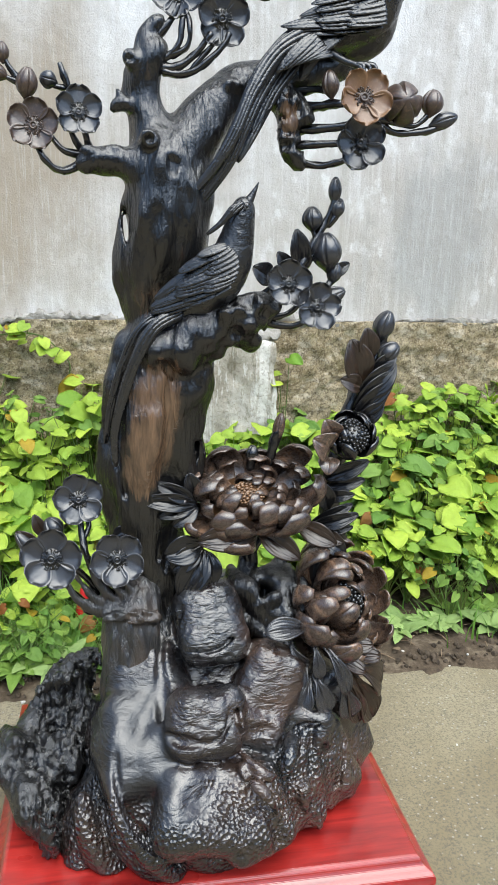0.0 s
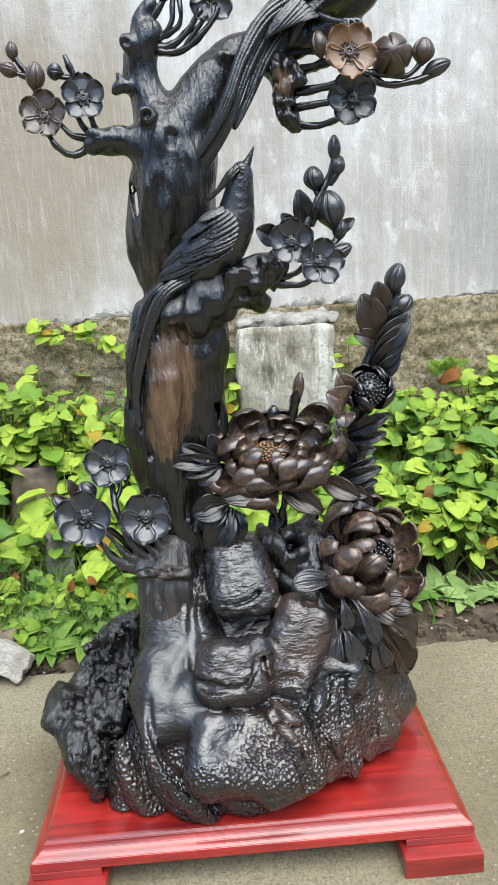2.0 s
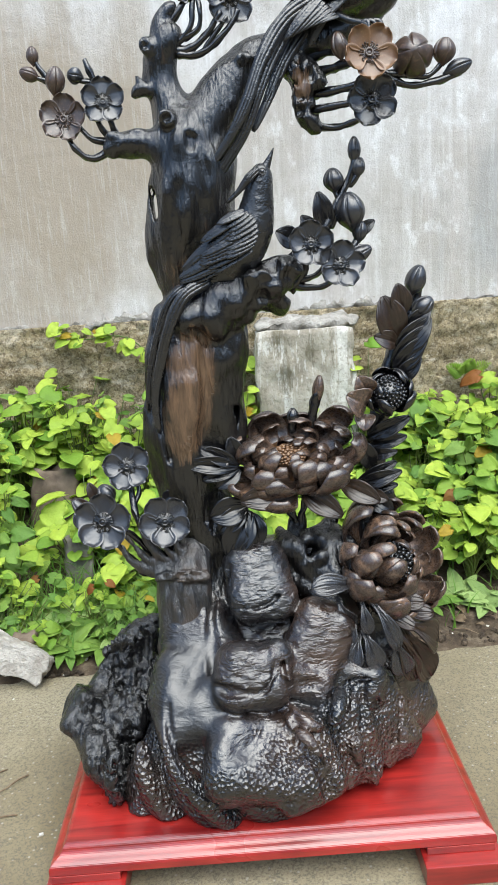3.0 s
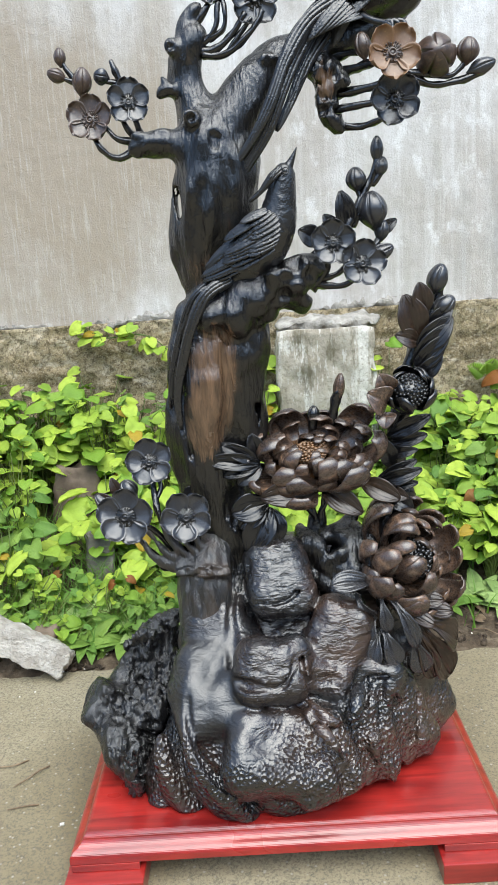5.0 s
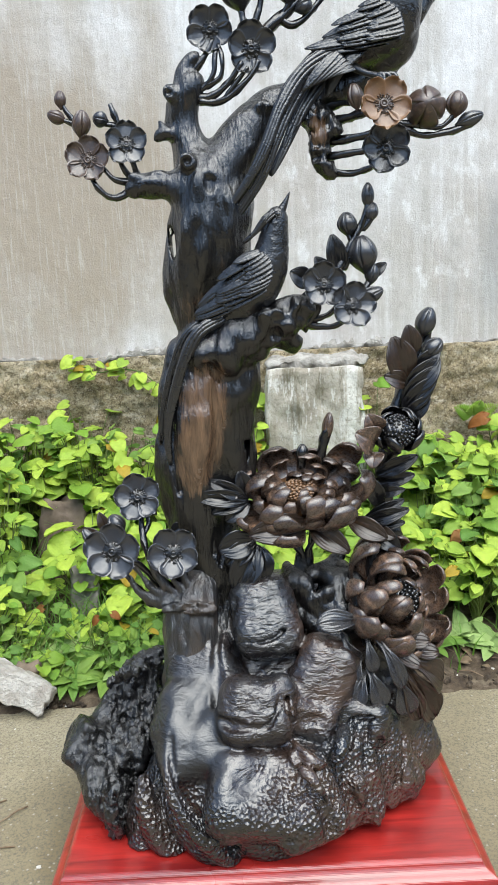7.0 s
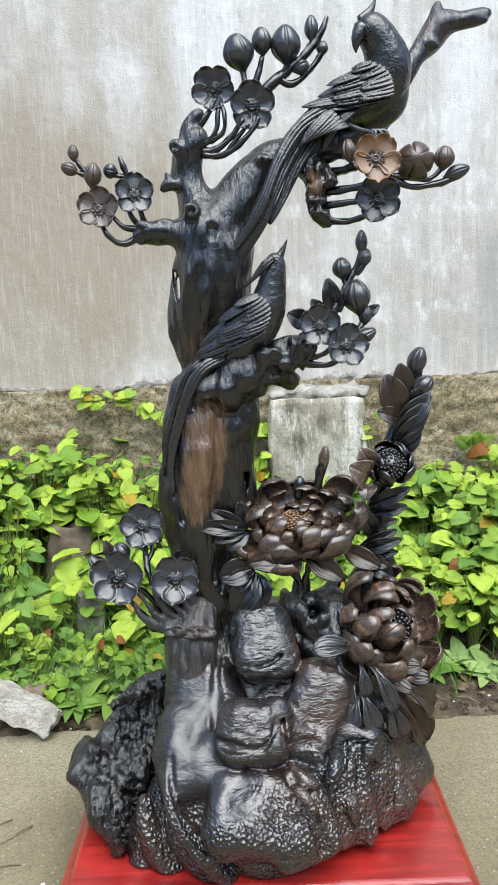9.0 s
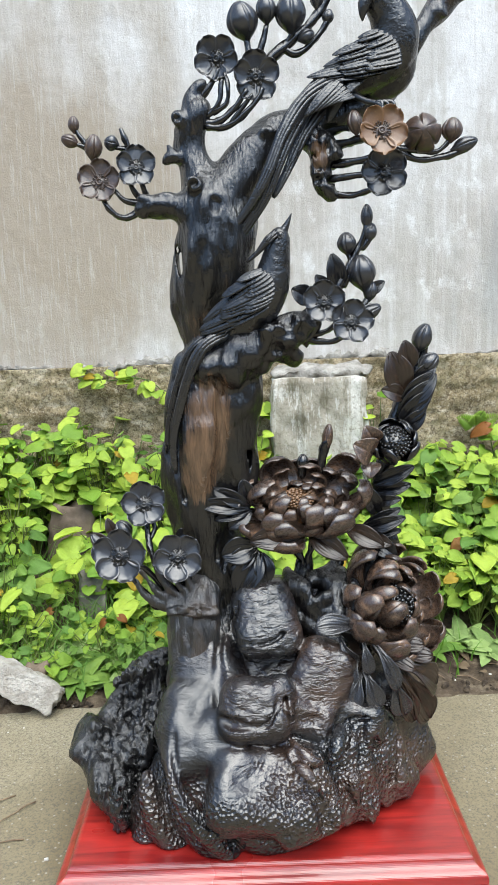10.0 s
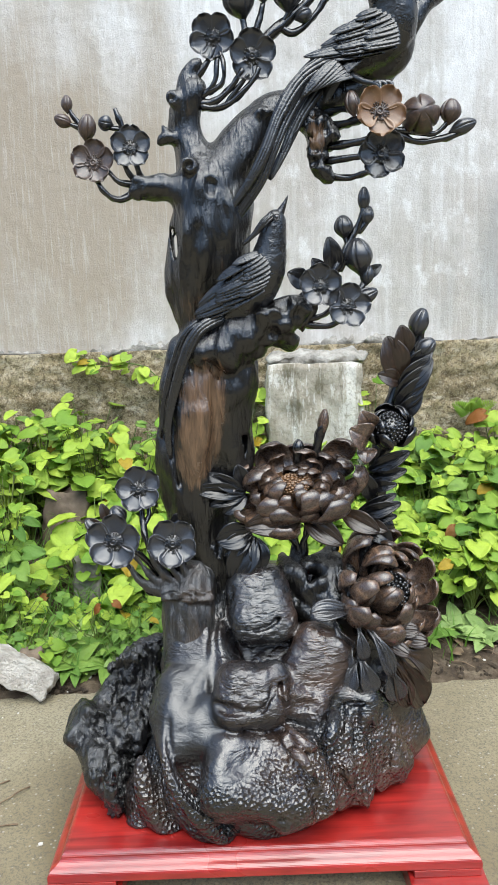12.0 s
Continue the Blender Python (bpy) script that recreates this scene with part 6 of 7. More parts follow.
for base, tip, wide, mat, arch in (
    # fan beside the trunk
    ((-0.0091, -0.0300, 0.4478), (-0.0771, -0.0350, 0.4558), 0.13, mat_leaf_black, 0.12),
    ((-0.0091, -0.0300, 0.4478), (-0.0586, -0.0300, 0.4752), 0.14, mat_leaf_black, 0.1),
    ((-0.0092, -0.0300, 0.4455), (-0.0556, -0.0400, 0.4349), 0.13, mat_leaf_black, 0.1),
    ((-0.0078, -0.0300, 0.4439), (-0.0383, -0.0400, 0.4234), 0.22, mat_leaf_black, 0.12),
    ((-0.0090, -0.0200, 0.4490), (-0.0188, -0.0250, 0.4853), 0.24, mat_leaf_black, 0.1),
    # below the large flower
    ((-0.0022, -0.0400, 0.3988), (-0.0487, -0.0450, 0.3885), 0.3, mat_leaf_black, 0.12),
    ((-0.0038, -0.0400, 0.3965), (-0.0406, -0.0450, 0.3688), 0.24, mat_leaf_black, 0.1),
    ((-0.0002, -0.0400, 0.3925), (-0.0301, -0.0500, 0.3352), 0.24, mat_leaf_black, 0.1),
    ((0.0034, -0.0400, 0.3885), (0.0091, -0.0500, 0.3491), 0.26, mat_leaf_black, 0.1),
    ((0.0639, -0.0400, 0.4169), (-0.0108, -0.0600, 0.4109), 0.19, mat_leaf_brown, 0.14),
    ((0.0675, -0.0400, 0.4129), (0.1134, -0.0650, 0.3847), 0.2, mat_leaf_brown, 0.12),
    ((0.1172, -0.0300, 0.4156), (0.1628, -0.0500, 0.3952), 0.2, mat_leaf_brown, 0.1),
    ((0.1373, -0.0200, 0.4086), (0.1936, -0.0350, 0.4286), 0.13, mat_leaf_black, 0.12),
    ((0.1404, -0.0150, 0.4117), (0.1900, -0.0200, 0.4369), 0.12, mat_leaf_black, 0.1),
    ((0.1395, -0.0200, 0.4038), (0.1892, -0.0300, 0.4095), 0.12, mat_leaf_black, 0.1),
    ((0.1402, -0.0250, 0.4037), (0.1750, -0.0400, 0.3930), 0.2, mat_leaf_brown, 0.12),
    ((0.1547, -0.0100, 0.4436), (0.1906, -0.0250, 0.4514), 0.15, mat_leaf_black, 0.14),
    ((0.1587, -0.0100, 0.4567), (0.2039, -0.0200, 0.4689), 0.15, mat_leaf_black, 0.1),
    ((0.1551, -0.0100, 0.4670), (0.2078, -0.0200, 0.4934), 0.14, mat_leaf_black, 0.12),
    ((0.1581, -0.0200, 0.4305), (0.1407, -0.0300, 0.4724), 0.2, mat_leaf_black, 0.14),
    ((0.1500, -0.0100, 0.3924), (0.1846, -0.0200, 0.3703), 0.24, mat_leaf_black, 0.14),
    # upright spray with brown leaves
    ((0.1954, -0.0050, 0.5874), (0.1788, -0.0100, 0.6432), 0.26, mat_leaf_brown, 0.1),
    ((0.1976, -0.0050, 0.5835), (0.1660, -0.0150, 0.5950), 0.26, mat_leaf_brown, 0.16),
    ((0.2032, -0.0050, 0.6172), (0.1974, -0.0100, 0.6572), 0.26, mat_leaf_brown, 0.1),
    ((0.1952, -0.0050, 0.5684), (0.2371, -0.0100, 0.6141), 0.2, mat_leaf_black, 0.12),
    ((0.1913, -0.0050, 0.5533), (0.2329, -0.0120, 0.6040), 0.18, mat_leaf_black, 0.1),
    ((0.1912, -0.0050, 0.5457), (0.2286, -0.0140, 0.5909), 0.17, mat_leaf_black, 0.1),
    ((0.1948, -0.0050, 0.5363), (0.2235, -0.0160, 0.5673), 0.2, mat_leaf_black, 0.12),
    ((0.2072, -0.0030, 0.5943), (0.2382, -0.0060, 0.6271), 0.2, mat_leaf_black, 0.12),
    ((-0.1082, -0.0300, 0.4093), (-0.0889, -0.0300, 0.4202), 0.3, mat_leaf_black, 0.1),
    ((-0.1887, -0.0200, 0.4095), (-0.1997, -0.0200, 0.4374), 0.2, mat_leaf_brown, 0.1),
    ((-0.1953, -0.0300, 0.3973), (-0.2200, -0.0300, 0.4202), 0.24, mat_leaf_brown, 0.1),
    # middle spray
    ((0.1137, -0.0050, 0.7206), (0.1056, -0.0100, 0.7691), 0.2, mat_leaf_black, 0.1),
    ((0.1011, -0.0050, 0.7174), (0.0845, -0.0100, 0.7433), 0.24, mat_leaf_black, 0.1),
    ((0.0776, -0.0200, 0.7110), (0.0521, -0.0300, 0.7263), 0.33, mat_leaf_black, 0.12),
    ((0.1494, -0.0020, 0.7156), (0.1730, -0.0040, 0.7328), 0.2, mat_leaf_black, 0.1),
):
    carved_leaf(base, tip, (0.05, -1, 0.25), wide, mat, arch)

# spray pouring over the rock: slim leaves with rounded tips
for base, tip, wide, mat, arch, out in (
    ((0.1306, -0.0750, 0.2953), (0.0662, -0.0950, 0.3038), 0.13, mat_leaf_sheen, 0.16, (0, -0.7, 0.7)),
    ((0.0986, -0.0850, 0.2889), (0.1205, -0.0900, 0.2596), 0.15, mat_leaf_sheen, 0.3, (-0.5, -1, 0.2)),
    ((0.1219, -0.0900, 0.2595), (0.1056, -0.1000, 0.2345), 0.22, mat_leaf_sheen, 0.1, (-0.3, -1, 0.3)),
    ((0.1282, -0.0900, 0.2853), (0.1344, -0.1050, 0.2450), 0.12, mat_leaf_sheen, 0.1, (0, -1, 0.3)),
    ((0.1252, -0.0950, 0.2434), (0.1098, -0.1120, 0.2040), 0.17, mat_leaf_sheen, 0.08, (-0.3, -1, 0.4)),
    ((0.1277, -0.0980, 0.2494), (0.1440, -0.1120, 0.2026), 0.15, mat_leaf_sheen, 0.08, (0.1, -1, 0.4)),
    ((0.1387, -0.0920, 0.2858), (0.1678, -0.1120, 0.2259), 0.095, mat_leaf_sheen, 0.1, (0.4, -1, 0.2)),
    ((0.1621, -0.0980, 0.2388), (0.1784, -0.1000, 0.1850), 0.16, mat_leaf_sheen, 0.06, (0, -1, 0.4)),
    ((0.1637, -0.0900, 0.2500), (0.1932, -0.0880, 0.1697), 0.10, mat_leaf_brown, 0.05, (0.2, -1, 0.4)),
    ((0.1755, -0.0850, 0.2424), (0.2173, -0.0700, 0.1615), 0.13, mat_leaf_brown, 0.06, (0.3, -1, 0.5)),
    ((0.1807, -0.0850, 0.2469), (0.2270, -0.0650, 0.2064), 0.2, mat_leaf_brown, 0.12, (0.2, -0.8, 0.7)),
    ((0.1382, -0.0950, 0.2871), (0.1937, -0.1050, 0.2501), 0.09, mat_leaf_brown, -0.14, (0.4, -0.8, 0.7)),
    ((0.1542, -0.0850, 0.2804), (0.2097, -0.0800, 0.2719), 0.12, mat_leaf_brown, -0.16, (0.0, -0.7, 0.7)),
    ((0.1649, -0.0850, 0.2684), (0.2225, -0.0750, 0.2534), 0.12, mat_leaf_brown, -0.12, (0.0, -0.7, 0.7)),
):
    carved_leaf(base, tip, out, wide * 1.3, mat, arch, -1.0)


# ---- peonies ----
def spoon_shape(curl, wide):
    def fn(u, v):
        n, x, z, a = 12, 0.0, 0.0, 0.0
        k = int(round(v * n))
        for i in range(k):
            a = 0.0 + curl * (i / n) ** 1.6
            x += math.cos(a) / n
            z += math.sin(a) / n
        w = wide * max(math.sin(math.pi * (0.10 + 0.82 * v ** 1.25)), 0) ** 0.6
        cup = 0.42 * u * u * w * (0.4 + 0.6 * v)
        return (x - cup * math.sin(a) * 0.9, u * w * (1 - 0.12 * u * u), z + cup * math.cos(a) * 0.9)
    return fn


def peony(at, out, radius, mat, heart_mat, rings, spin=0.0, heart=0.3, label=""):
    """A double flower: a beaded heart and rings of spoon-shaped petals curling inwards."""
    m = aim(at, out, spin, radius)
    bm = bmesh.new()
    n = 90
    for i in range(n):
        t = math.acos(1 - 0.95 * (i + 0.5) / n)
        a = i * 2.39996
        p = Vector((heart * math.sin(t) * math.cos(a), heart * math.sin(t) * math.sin(a), heart * 0.75 * math.cos(t) + 0.3))
        add_ball(bm, p, heart * random.uniform(0.1, 0.15), u=6, v=4)
    add_ball(bm, (0, 0, 0.24), (heart, heart, heart * 0.9), u=16, v=9)
    bmesh.ops.create_cone(bm, cap_ends=True, segments=14, radius1=0.1, radius2=0.45, depth=0.3, matrix=Matrix.Translation((0, 0, -0.12)))
    me = bpy.data.meshes.new("peony")
    bm.to_mesh(me)
    bm.free()
    me.shade_smooth()
    me.materials.append(heart_mat)
    ob = piece("peony", me, carving, m, label)
    for count, size, lift, lean, curl, wide, start in rings:
        key = ("spoon", curl, wide, mat.name)
        if key not in LEAVES:
            LEAVES[key] = sheet_mesh("petal", spoon_shape(curl, wide), 12, 12, 0.05, mat)
        for i in range(count):
            a = 2 * math.pi * (i + random.uniform(-0.18, 0.18)) / count + start
            s = size * random.uniform(0.68, 1.2)
            k = Matrix.Rotation(a, 4, "Z") @ Matrix.Translation((0.12 + 0.12 * (1 - lean), 0, lift)) @ Matrix.Rotation(-lean + random.uniform(-0.24, 0.2), 4, "Y") @ Matrix.Rotation(random.uniform(-0.35, 0.35), 4, "X") @ Matrix.Diagonal((s, s, s, 1))
            piece("petal", LEAVES[key], ob, m @ k)
    return ob


RINGS = ((16, 1.12, -0.14, 0.0, 2.5, 0.18, 0.0), (15, 1.0, -0.05, 0.22, 2.6, 0.165, 0.3), (12, 0.84, 0.02, 0.45, 2.7, 0.15, 0.1), (9, 0.62, 0.06, 0.7, 2.5, 0.14, 0.5))
WIDE = ((16, 1.12, -0.16, 0.12, 2.3, 0.185, 0.0), (15, 1.0, -0.08, 0.32, 2.5, 0.17, 0.3), (12, 0.82, -0.02, 0.55, 2.5, 0.15, 0.1), (9, 0.6, 0.02, 0.8, 2.4, 0.13, 0.4))
peony((0.0565, -0.0100, 0.4422), (-0.03, -0.66, 0.75), (0.106, 0.080, 0.062), mat_peony, mat_blossom_tan, WIDE, 0.2, 0.2, "large brown carved peony")
peony((0.1600, -0.0320, 0.3020), (0.66, -0.60, 0.44), 0.0920, mat_peony, mat_peony_black, RINGS, 0.9, 0.28, "brown carved peony facing sideways")
peony((0.1794, -0.0200, 0.5202), (0.1, -0.8, 0.55), 0.0450, mat_peony_black, mat_peony_black, ((9, 1.0, -0.12, 0.25, 2.2, 0.4, 0.0), (7, 0.9, -0.05, 0.5, 2.2, 0.36, 0.5)), 0.0, 0.46, "small black carved peony")
for base, tip in (((0.1510, -0.0400, 0.5157), (0.1215, -0.0600, 0.5340)), ((0.1549, -0.0400, 0.5304), (0.1392, -0.0500, 0.5549)), ((0.1508, -0.0400, 0.5045), (0.1436, -0.0600, 0.4868))):
    carved_leaf(base, tip, (-0.3, -1, 0.3), 0.36, mat_peony, 0.3, name="petal")


# ---- birds ----
def feather(bm, root, tip, out, wide, arch=0.06, barbs=9, tilt=0.16, curl=0.0):
    """A carved feather: a shaft and slanting barbs, one edge lifted over its neighbour."""
    a, b = Vector(root), Vector(tip)
    x = (b - a).normalized()
    z = Vector(out) - x * Vector(out).dot(x)
    z.normalize()
    s = (b - a).length
    m = Matrix.Translation(a) @ Matrix((x, z.cross(x), z)).transposed().to_4x4() @ Matrix.Rotation(tilt, 4, "X") @ Matrix.Diagonal((s, s, s, 1))

    def fn(u, v):
        w = 1.3 * wide * (0.5 + 0.5 * math.sin(math.pi * min(v * 0.9 + 0.05, 1) ** 0.8)) * (1 if v < 0.72 else math.sqrt(max(1 - ((v - 0.72) / 0.28) ** 2, 0.004)))
        shaft = 0.22 * wide * math.exp(-(u / 0.13) ** 2)
        return (v, u * w + curl * v * v, arch * math.sin(math.pi * v) + shaft + 0.09 * wide * math.cos((v * 1.2 - abs(u) * wide * 1.6) * barbs * 6.28) - 0.1 * wide * u * u)
    add_sheet(bm, fn, 8, 22, max(0.016, 0.0010 / s), m)


def plume(bm, points, ribs=4, lift=0.35):
    """A long band of feathers lying along a line, grooved lengthwise; the numbers beside the places are half widths."""
    line = curve_points(points, 7)
    n = len(line) - 1

    def fn(u, v):
        i = min(int(round(v * n)), n)
        c, r = line[i]
        d = (line[min(i + 1, n)][0] - line[max(i - 1, 0)][0]).normalized()
        side = d.cross(Vector((0, -1, 0))).normalized()
        out = side.cross(d).normalized()
        if out.y > 0:
            out = -out
        h = lift * r * (1 - u * u) + 0.13 * r * math.cos(u * math.pi * ribs) + 0.05 * r * math.cos(u * math.pi * ribs * 2.7 + v * 9)
        return c + side * u * r * (1 + 0.06 * math.sin(v * 23)) + out * h
    add_sheet(bm, fn, 26, n, 0.004)


def bird(name, body, extra, label):
    """A carved bird in one mesh: body from clay, feathers, tail, beak and claws."""
    lo = [min(p[i] - r * 1.6 for line in body for p, r in line) - 0.01 for i in range(3)]
    hi = [max(p[i] + r * 1.6 for line in body for p, r in line) + 0.01 for i in range(3)]
    c = Clay(lo, hi, 0.002)
    for line in body:
        c.limb(line, 0.006)
    c.roughen(0.0005, 0.004, 21, (1, 1, 1))
    me = c.mesh(name, mat_bird)
    bm = bmesh.new()
    bm.from_mesh(me)
    bpy.data.meshes.remove(me)
    extra(bm)
    return part(name, bm, mat_bird, carving, label)


def eye(bm, at):
    at = Vector(at)
    add_ball(bm, at, (0.0022, 0.0016, 0.0022), u=12, v=8)
    ring = [((at + Vector((0.0036 * math.cos(w), 0.0006, 0.0036 * math.sin(w))))[:], 0.0007) for w in [i * 0.5236 for i in range(13)]]
    tube(bm, ring, 6, 2, 0)


def lower_bird(bm):
    rnd = random.Random(3)
    up = (-0.25, -1, 0.35)
    # long wing feathers, then coverts
    for i in range(11):
        t = i / 10
        a = Vector((0.0021, -0.0640, 0.7366)).lerp(Vector((0.0090, -0.0620, 0.6992)), t)
        b = Vector((-0.0624, -0.0420, 0.6861)).lerp(Vector((-0.0660, -0.0440, 0.6693)), t) + Vector((rnd.uniform(0, 0.012), 0, 0.004))
        feather(bm, a, b, up, 0.07, 0.02, 18)
    for i in range(10):
        t = i / 9
        a = Vector((0.0106, -0.0680, 0.7443)).lerp(Vector((0.0217, -0.0670, 0.7084)), t)
        b = Vector((-0.0369, -0.0580, 0.7190)).lerp(Vector((-0.0336, -0.0560, 0.6854)), t) + Vector((rnd.uniform(-0.004, 0.008), 0, 0))
        feather(bm, a, b + Vector((0.008 * math.sin(7 * t), 0, -0.002 * math.sin(7 * t))), up, 0.10, 0.03, 13)
    for i in range(9):
        t = i / 8
        a = Vector((0.0204, -0.0690, 0.7493)).lerp(Vector((0.0289, -0.0690, 0.7177)), t)
        b = Vector((-0.0117, -0.0680, 0.7370)).lerp(Vector((-0.0049, -0.0670, 0.6998)), t) + Vector((rnd.uniform(-0.004, 0.004), 0, 0))
        feather(bm, a + Vector((0.009 * math.sin(math.pi * t) - 0.004, 0.001, 0.003 * math.sin(5 * t))), b + Vector((0.008 * math.sin(4 * t), 0, 0)), up, 0.13, 0.04, 9)
    # tail running down the trunk
    plume(bm, [((-0.0282, -0.0400, 0.6773), 0.0071), ((-0.0582, -0.0500, 0.6606), 0.0076), ((-0.0766, -0.0500, 0.6304), 0.0066), ((-0.0920, -0.0440, 0.5890), 0.0055), ((-0.1038, -0.0380, 0.5404), 0.0046), ((-0.1035, -0.0340, 0.4979), 0.0020)])
    plume(bm, [((-0.0369, -0.0340, 0.6788), 0.0046), ((-0.0716, -0.0400, 0.6592), 0.0046), ((-0.0927, -0.0340, 0.6196), 0.0041), ((-0.1076, -0.0280, 0.5684), 0.0036), ((-0.1149, -0.0240, 0.5233), 0.0016)], 3)
    # beak, crest, eye
    tube(bm, [((0.0425, -0.0410, 0.7941), 0.0064), ((0.0468, -0.0420, 0.8012), 0.0042), ((0.0504, -0.0430, 0.8084), 0.0024), ((0.0540, -0.0440, 0.8161), 0.0006)], 12, 4, 0)
    plume(bm, [((0.0359, -0.0520, 0.7947), 0.0035), ((0.0246, -0.0540, 0.7857), 0.0042), ((0.0132, -0.0520, 0.7729), 0.0028), ((-0.0024, -0.0500, 0.7601), 0.0007)], 2, 0.2)
    eye(bm, (0.0395, -0.0570, 0.7906))
    # claws gripping the bough
    for px, drop in ((-9, 0.016), (-2, 0.021), (5, 0.020), (12, 0.013)):
        c = Vector((-0.0031, -0.0300, 0.6545))
        tube(bm, [(c[:], 0.0033), ((c + Vector((px * 0.0006, -0.005, -0.35 * drop)))[:], 0.0030), ((c + Vector((px * 0.0011, -0.005, -drop)))[:], 0.0009)], 7, 4, 0.1)


bird("bird", [
    [((0.0390, -0.0400, 0.7903), 0.0106), ((0.0357, -0.0390, 0.7742), 0.0127), ((0.0324, -0.0370, 0.7554), 0.0163), ((0.0261, -0.0350, 0.7323), 0.0213), ((0.0126, -0.0320, 0.7078), 0.0228), ((-0.0096, -0.0280, 0.6860), 0.0186), ((-0.0361, -0.0260, 0.6685), 0.0115), ((-0.0596, -0.0280, 0.6566), 0.0072)],
    [((0.0073, -0.0150, 0.6738), 0.0163), ((-0.0008, -0.0100, 0.6532), 0.0118)],
], lower_bird, "black carved bird looking up from the bough")


def upper_bird(bm):
    rnd = random.Random(5)
    up = (-0.2, -1, 0.3)
    # flank, long wing feathers, coverts
    for i in range(7):
        a = Vector((0.1512, -0.0220, 0.9807)).lerp(Vector((0.1237, -0.0180, 0.9729)), i / 6)
        feather(bm, a, a + Vector((-0.045 + 0.004 * i, 0.004, -0.036 - 0.002 * i)), up, 0.13, 0.05, 9)
    for i in range(10):
        t = i / 9
        a = Vector((0.1505, -0.0300, 1.0048)).lerp(Vector((0.1724, -0.0280, 0.9783)), t)
        b = Vector((0.0856, -0.0180, 0.9856)).lerp(Vector((0.0732, -0.0180, 0.9687)), t) + Vector((rnd.uniform(0, 0.02), 0, 0.002))
        feather(bm, a, b, up, 0.065, 0.02, 18)
    for i in range(10):
        t = i / 9
        a = Vector((0.1565, -0.0360, 1.0144)).lerp(Vector((0.1848, -0.0360, 0.9809)), t)
        b = Vector((0.1109, -0.0260, 1.0009)).lerp(Vector((0.1225, -0.0280, 0.9723)), t) + Vector((rnd.uniform(-0.006, 0.01), 0, 0))
        feather(bm, a, b, up, 0.085, 0.03, 13)
    for i in range(10):
        t = i / 9
        a = Vector((0.1653, -0.0410, 1.0189)).lerp(Vector((0.1923, -0.0400, 0.9873)), t)
        b = Vector((0.1350, -0.0340, 1.0132)).lerp(Vector((0.1544, -0.0370, 0.9778)), t) + Vector((rnd.uniform(-0.005, 0.005), 0, 0))
        feather(bm, a + Vector((0.009 * math.sin(math.pi * t) - 0.004, 0.001, 0.003 * math.sin(5 * t))), b + Vector((0.008 * math.sin(4 * t), 0, 0)), up, 0.115, 0.04, 9)
    # long tail plumes sweeping down the bough
    plume(bm, [((0.1286, -0.0080, 0.9787), 0.0133), ((0.0887, -0.0140, 0.9598), 0.0126), ((0.0589, -0.0220, 0.9227), 0.0104), ((0.0373, -0.0300, 0.8760), 0.0089), ((0.0167, -0.0300, 0.8324), 0.0081), ((-0.0133, -0.0240, 0.7925), 0.0067), ((-0.0398, -0.0120, 0.7682), 0.0022)], 5)
    plume(bm, [((0.1208, -0.0140, 0.9774), 0.0096), ((0.0772, -0.0240, 0.9524), 0.0089), ((0.0481, -0.0340, 0.9119), 0.0074), ((0.0253, -0.0400, 0.8613), 0.0059), ((0.0001, -0.0360, 0.8220), 0.0044), ((-0.0351, -0.0220, 0.7844), 0.0015)], 4)
    plume(bm, [((0.1344, 0.0000, 0.9704), 0.0096), ((0.0997, -0.0060, 0.9478), 0.0081), ((0.0718, -0.0120, 0.9086), 0.0059), ((0.0502, -0.0180, 0.8672), 0.0044), ((0.0334, -0.0220, 0.8376), 0.0015)], 3)
    for i in range(6):
        feather(bm, Vector((0.1160, -0.0240, 0.9716)) + Vector((0.004 * i, 0, -0.004 * i)), Vector((0.0725, -0.0300, 0.9285)) + Vector((0.007 * i, 0.002, 0.003 * i)), (-0.2, -1, 0.1), 0.08, 0.06, 10)
    # hooked beak, crest, eye
    tube(bm, [((0.1524, -0.0240, 1.0624), 0.0104), ((0.1470, -0.0270, 1.0512), 0.0081), ((0.1446, -0.0280, 1.0413), 0.0044), ((0.1446, -0.0270, 1.0339), 0.0011)], 12, 4, 0)
    tube(bm, [((0.1532, -0.0200, 1.0715), 0.0081), ((0.1619, -0.0180, 1.0810), 0.0059), ((0.1676, -0.0180, 1.0898), 0.0030), ((0.1705, -0.0180, 1.1000), 0.0010)], 10, 5, 0.1, 0.6)
    eye(bm, (0.1587, -0.0360, 1.0585))
    # leg and claw
    tube(bm, [((0.1320, -0.0160, 0.9563), 0.0052), ((0.1466, -0.0300, 0.9444), 0.0037), ((0.1615, -0.0400, 0.9375), 0.0037), ((0.1658, -0.0460, 0.9281), 0.0022)], 8, 4, 0.1)
    for k in (0.0, 0.006, 0.012):
        c = Vector((0.1639, -0.0420, 0.9369)) + Vector((k, 0, 0.002))
        tube(bm, [((0.1584, -0.0380, 0.9394), 0.0037), (c[:], 0.0032), ((c + Vector((k * 0.4, -0.004, -0.012)))[:], 0.001)], 7, 4, 0.1)


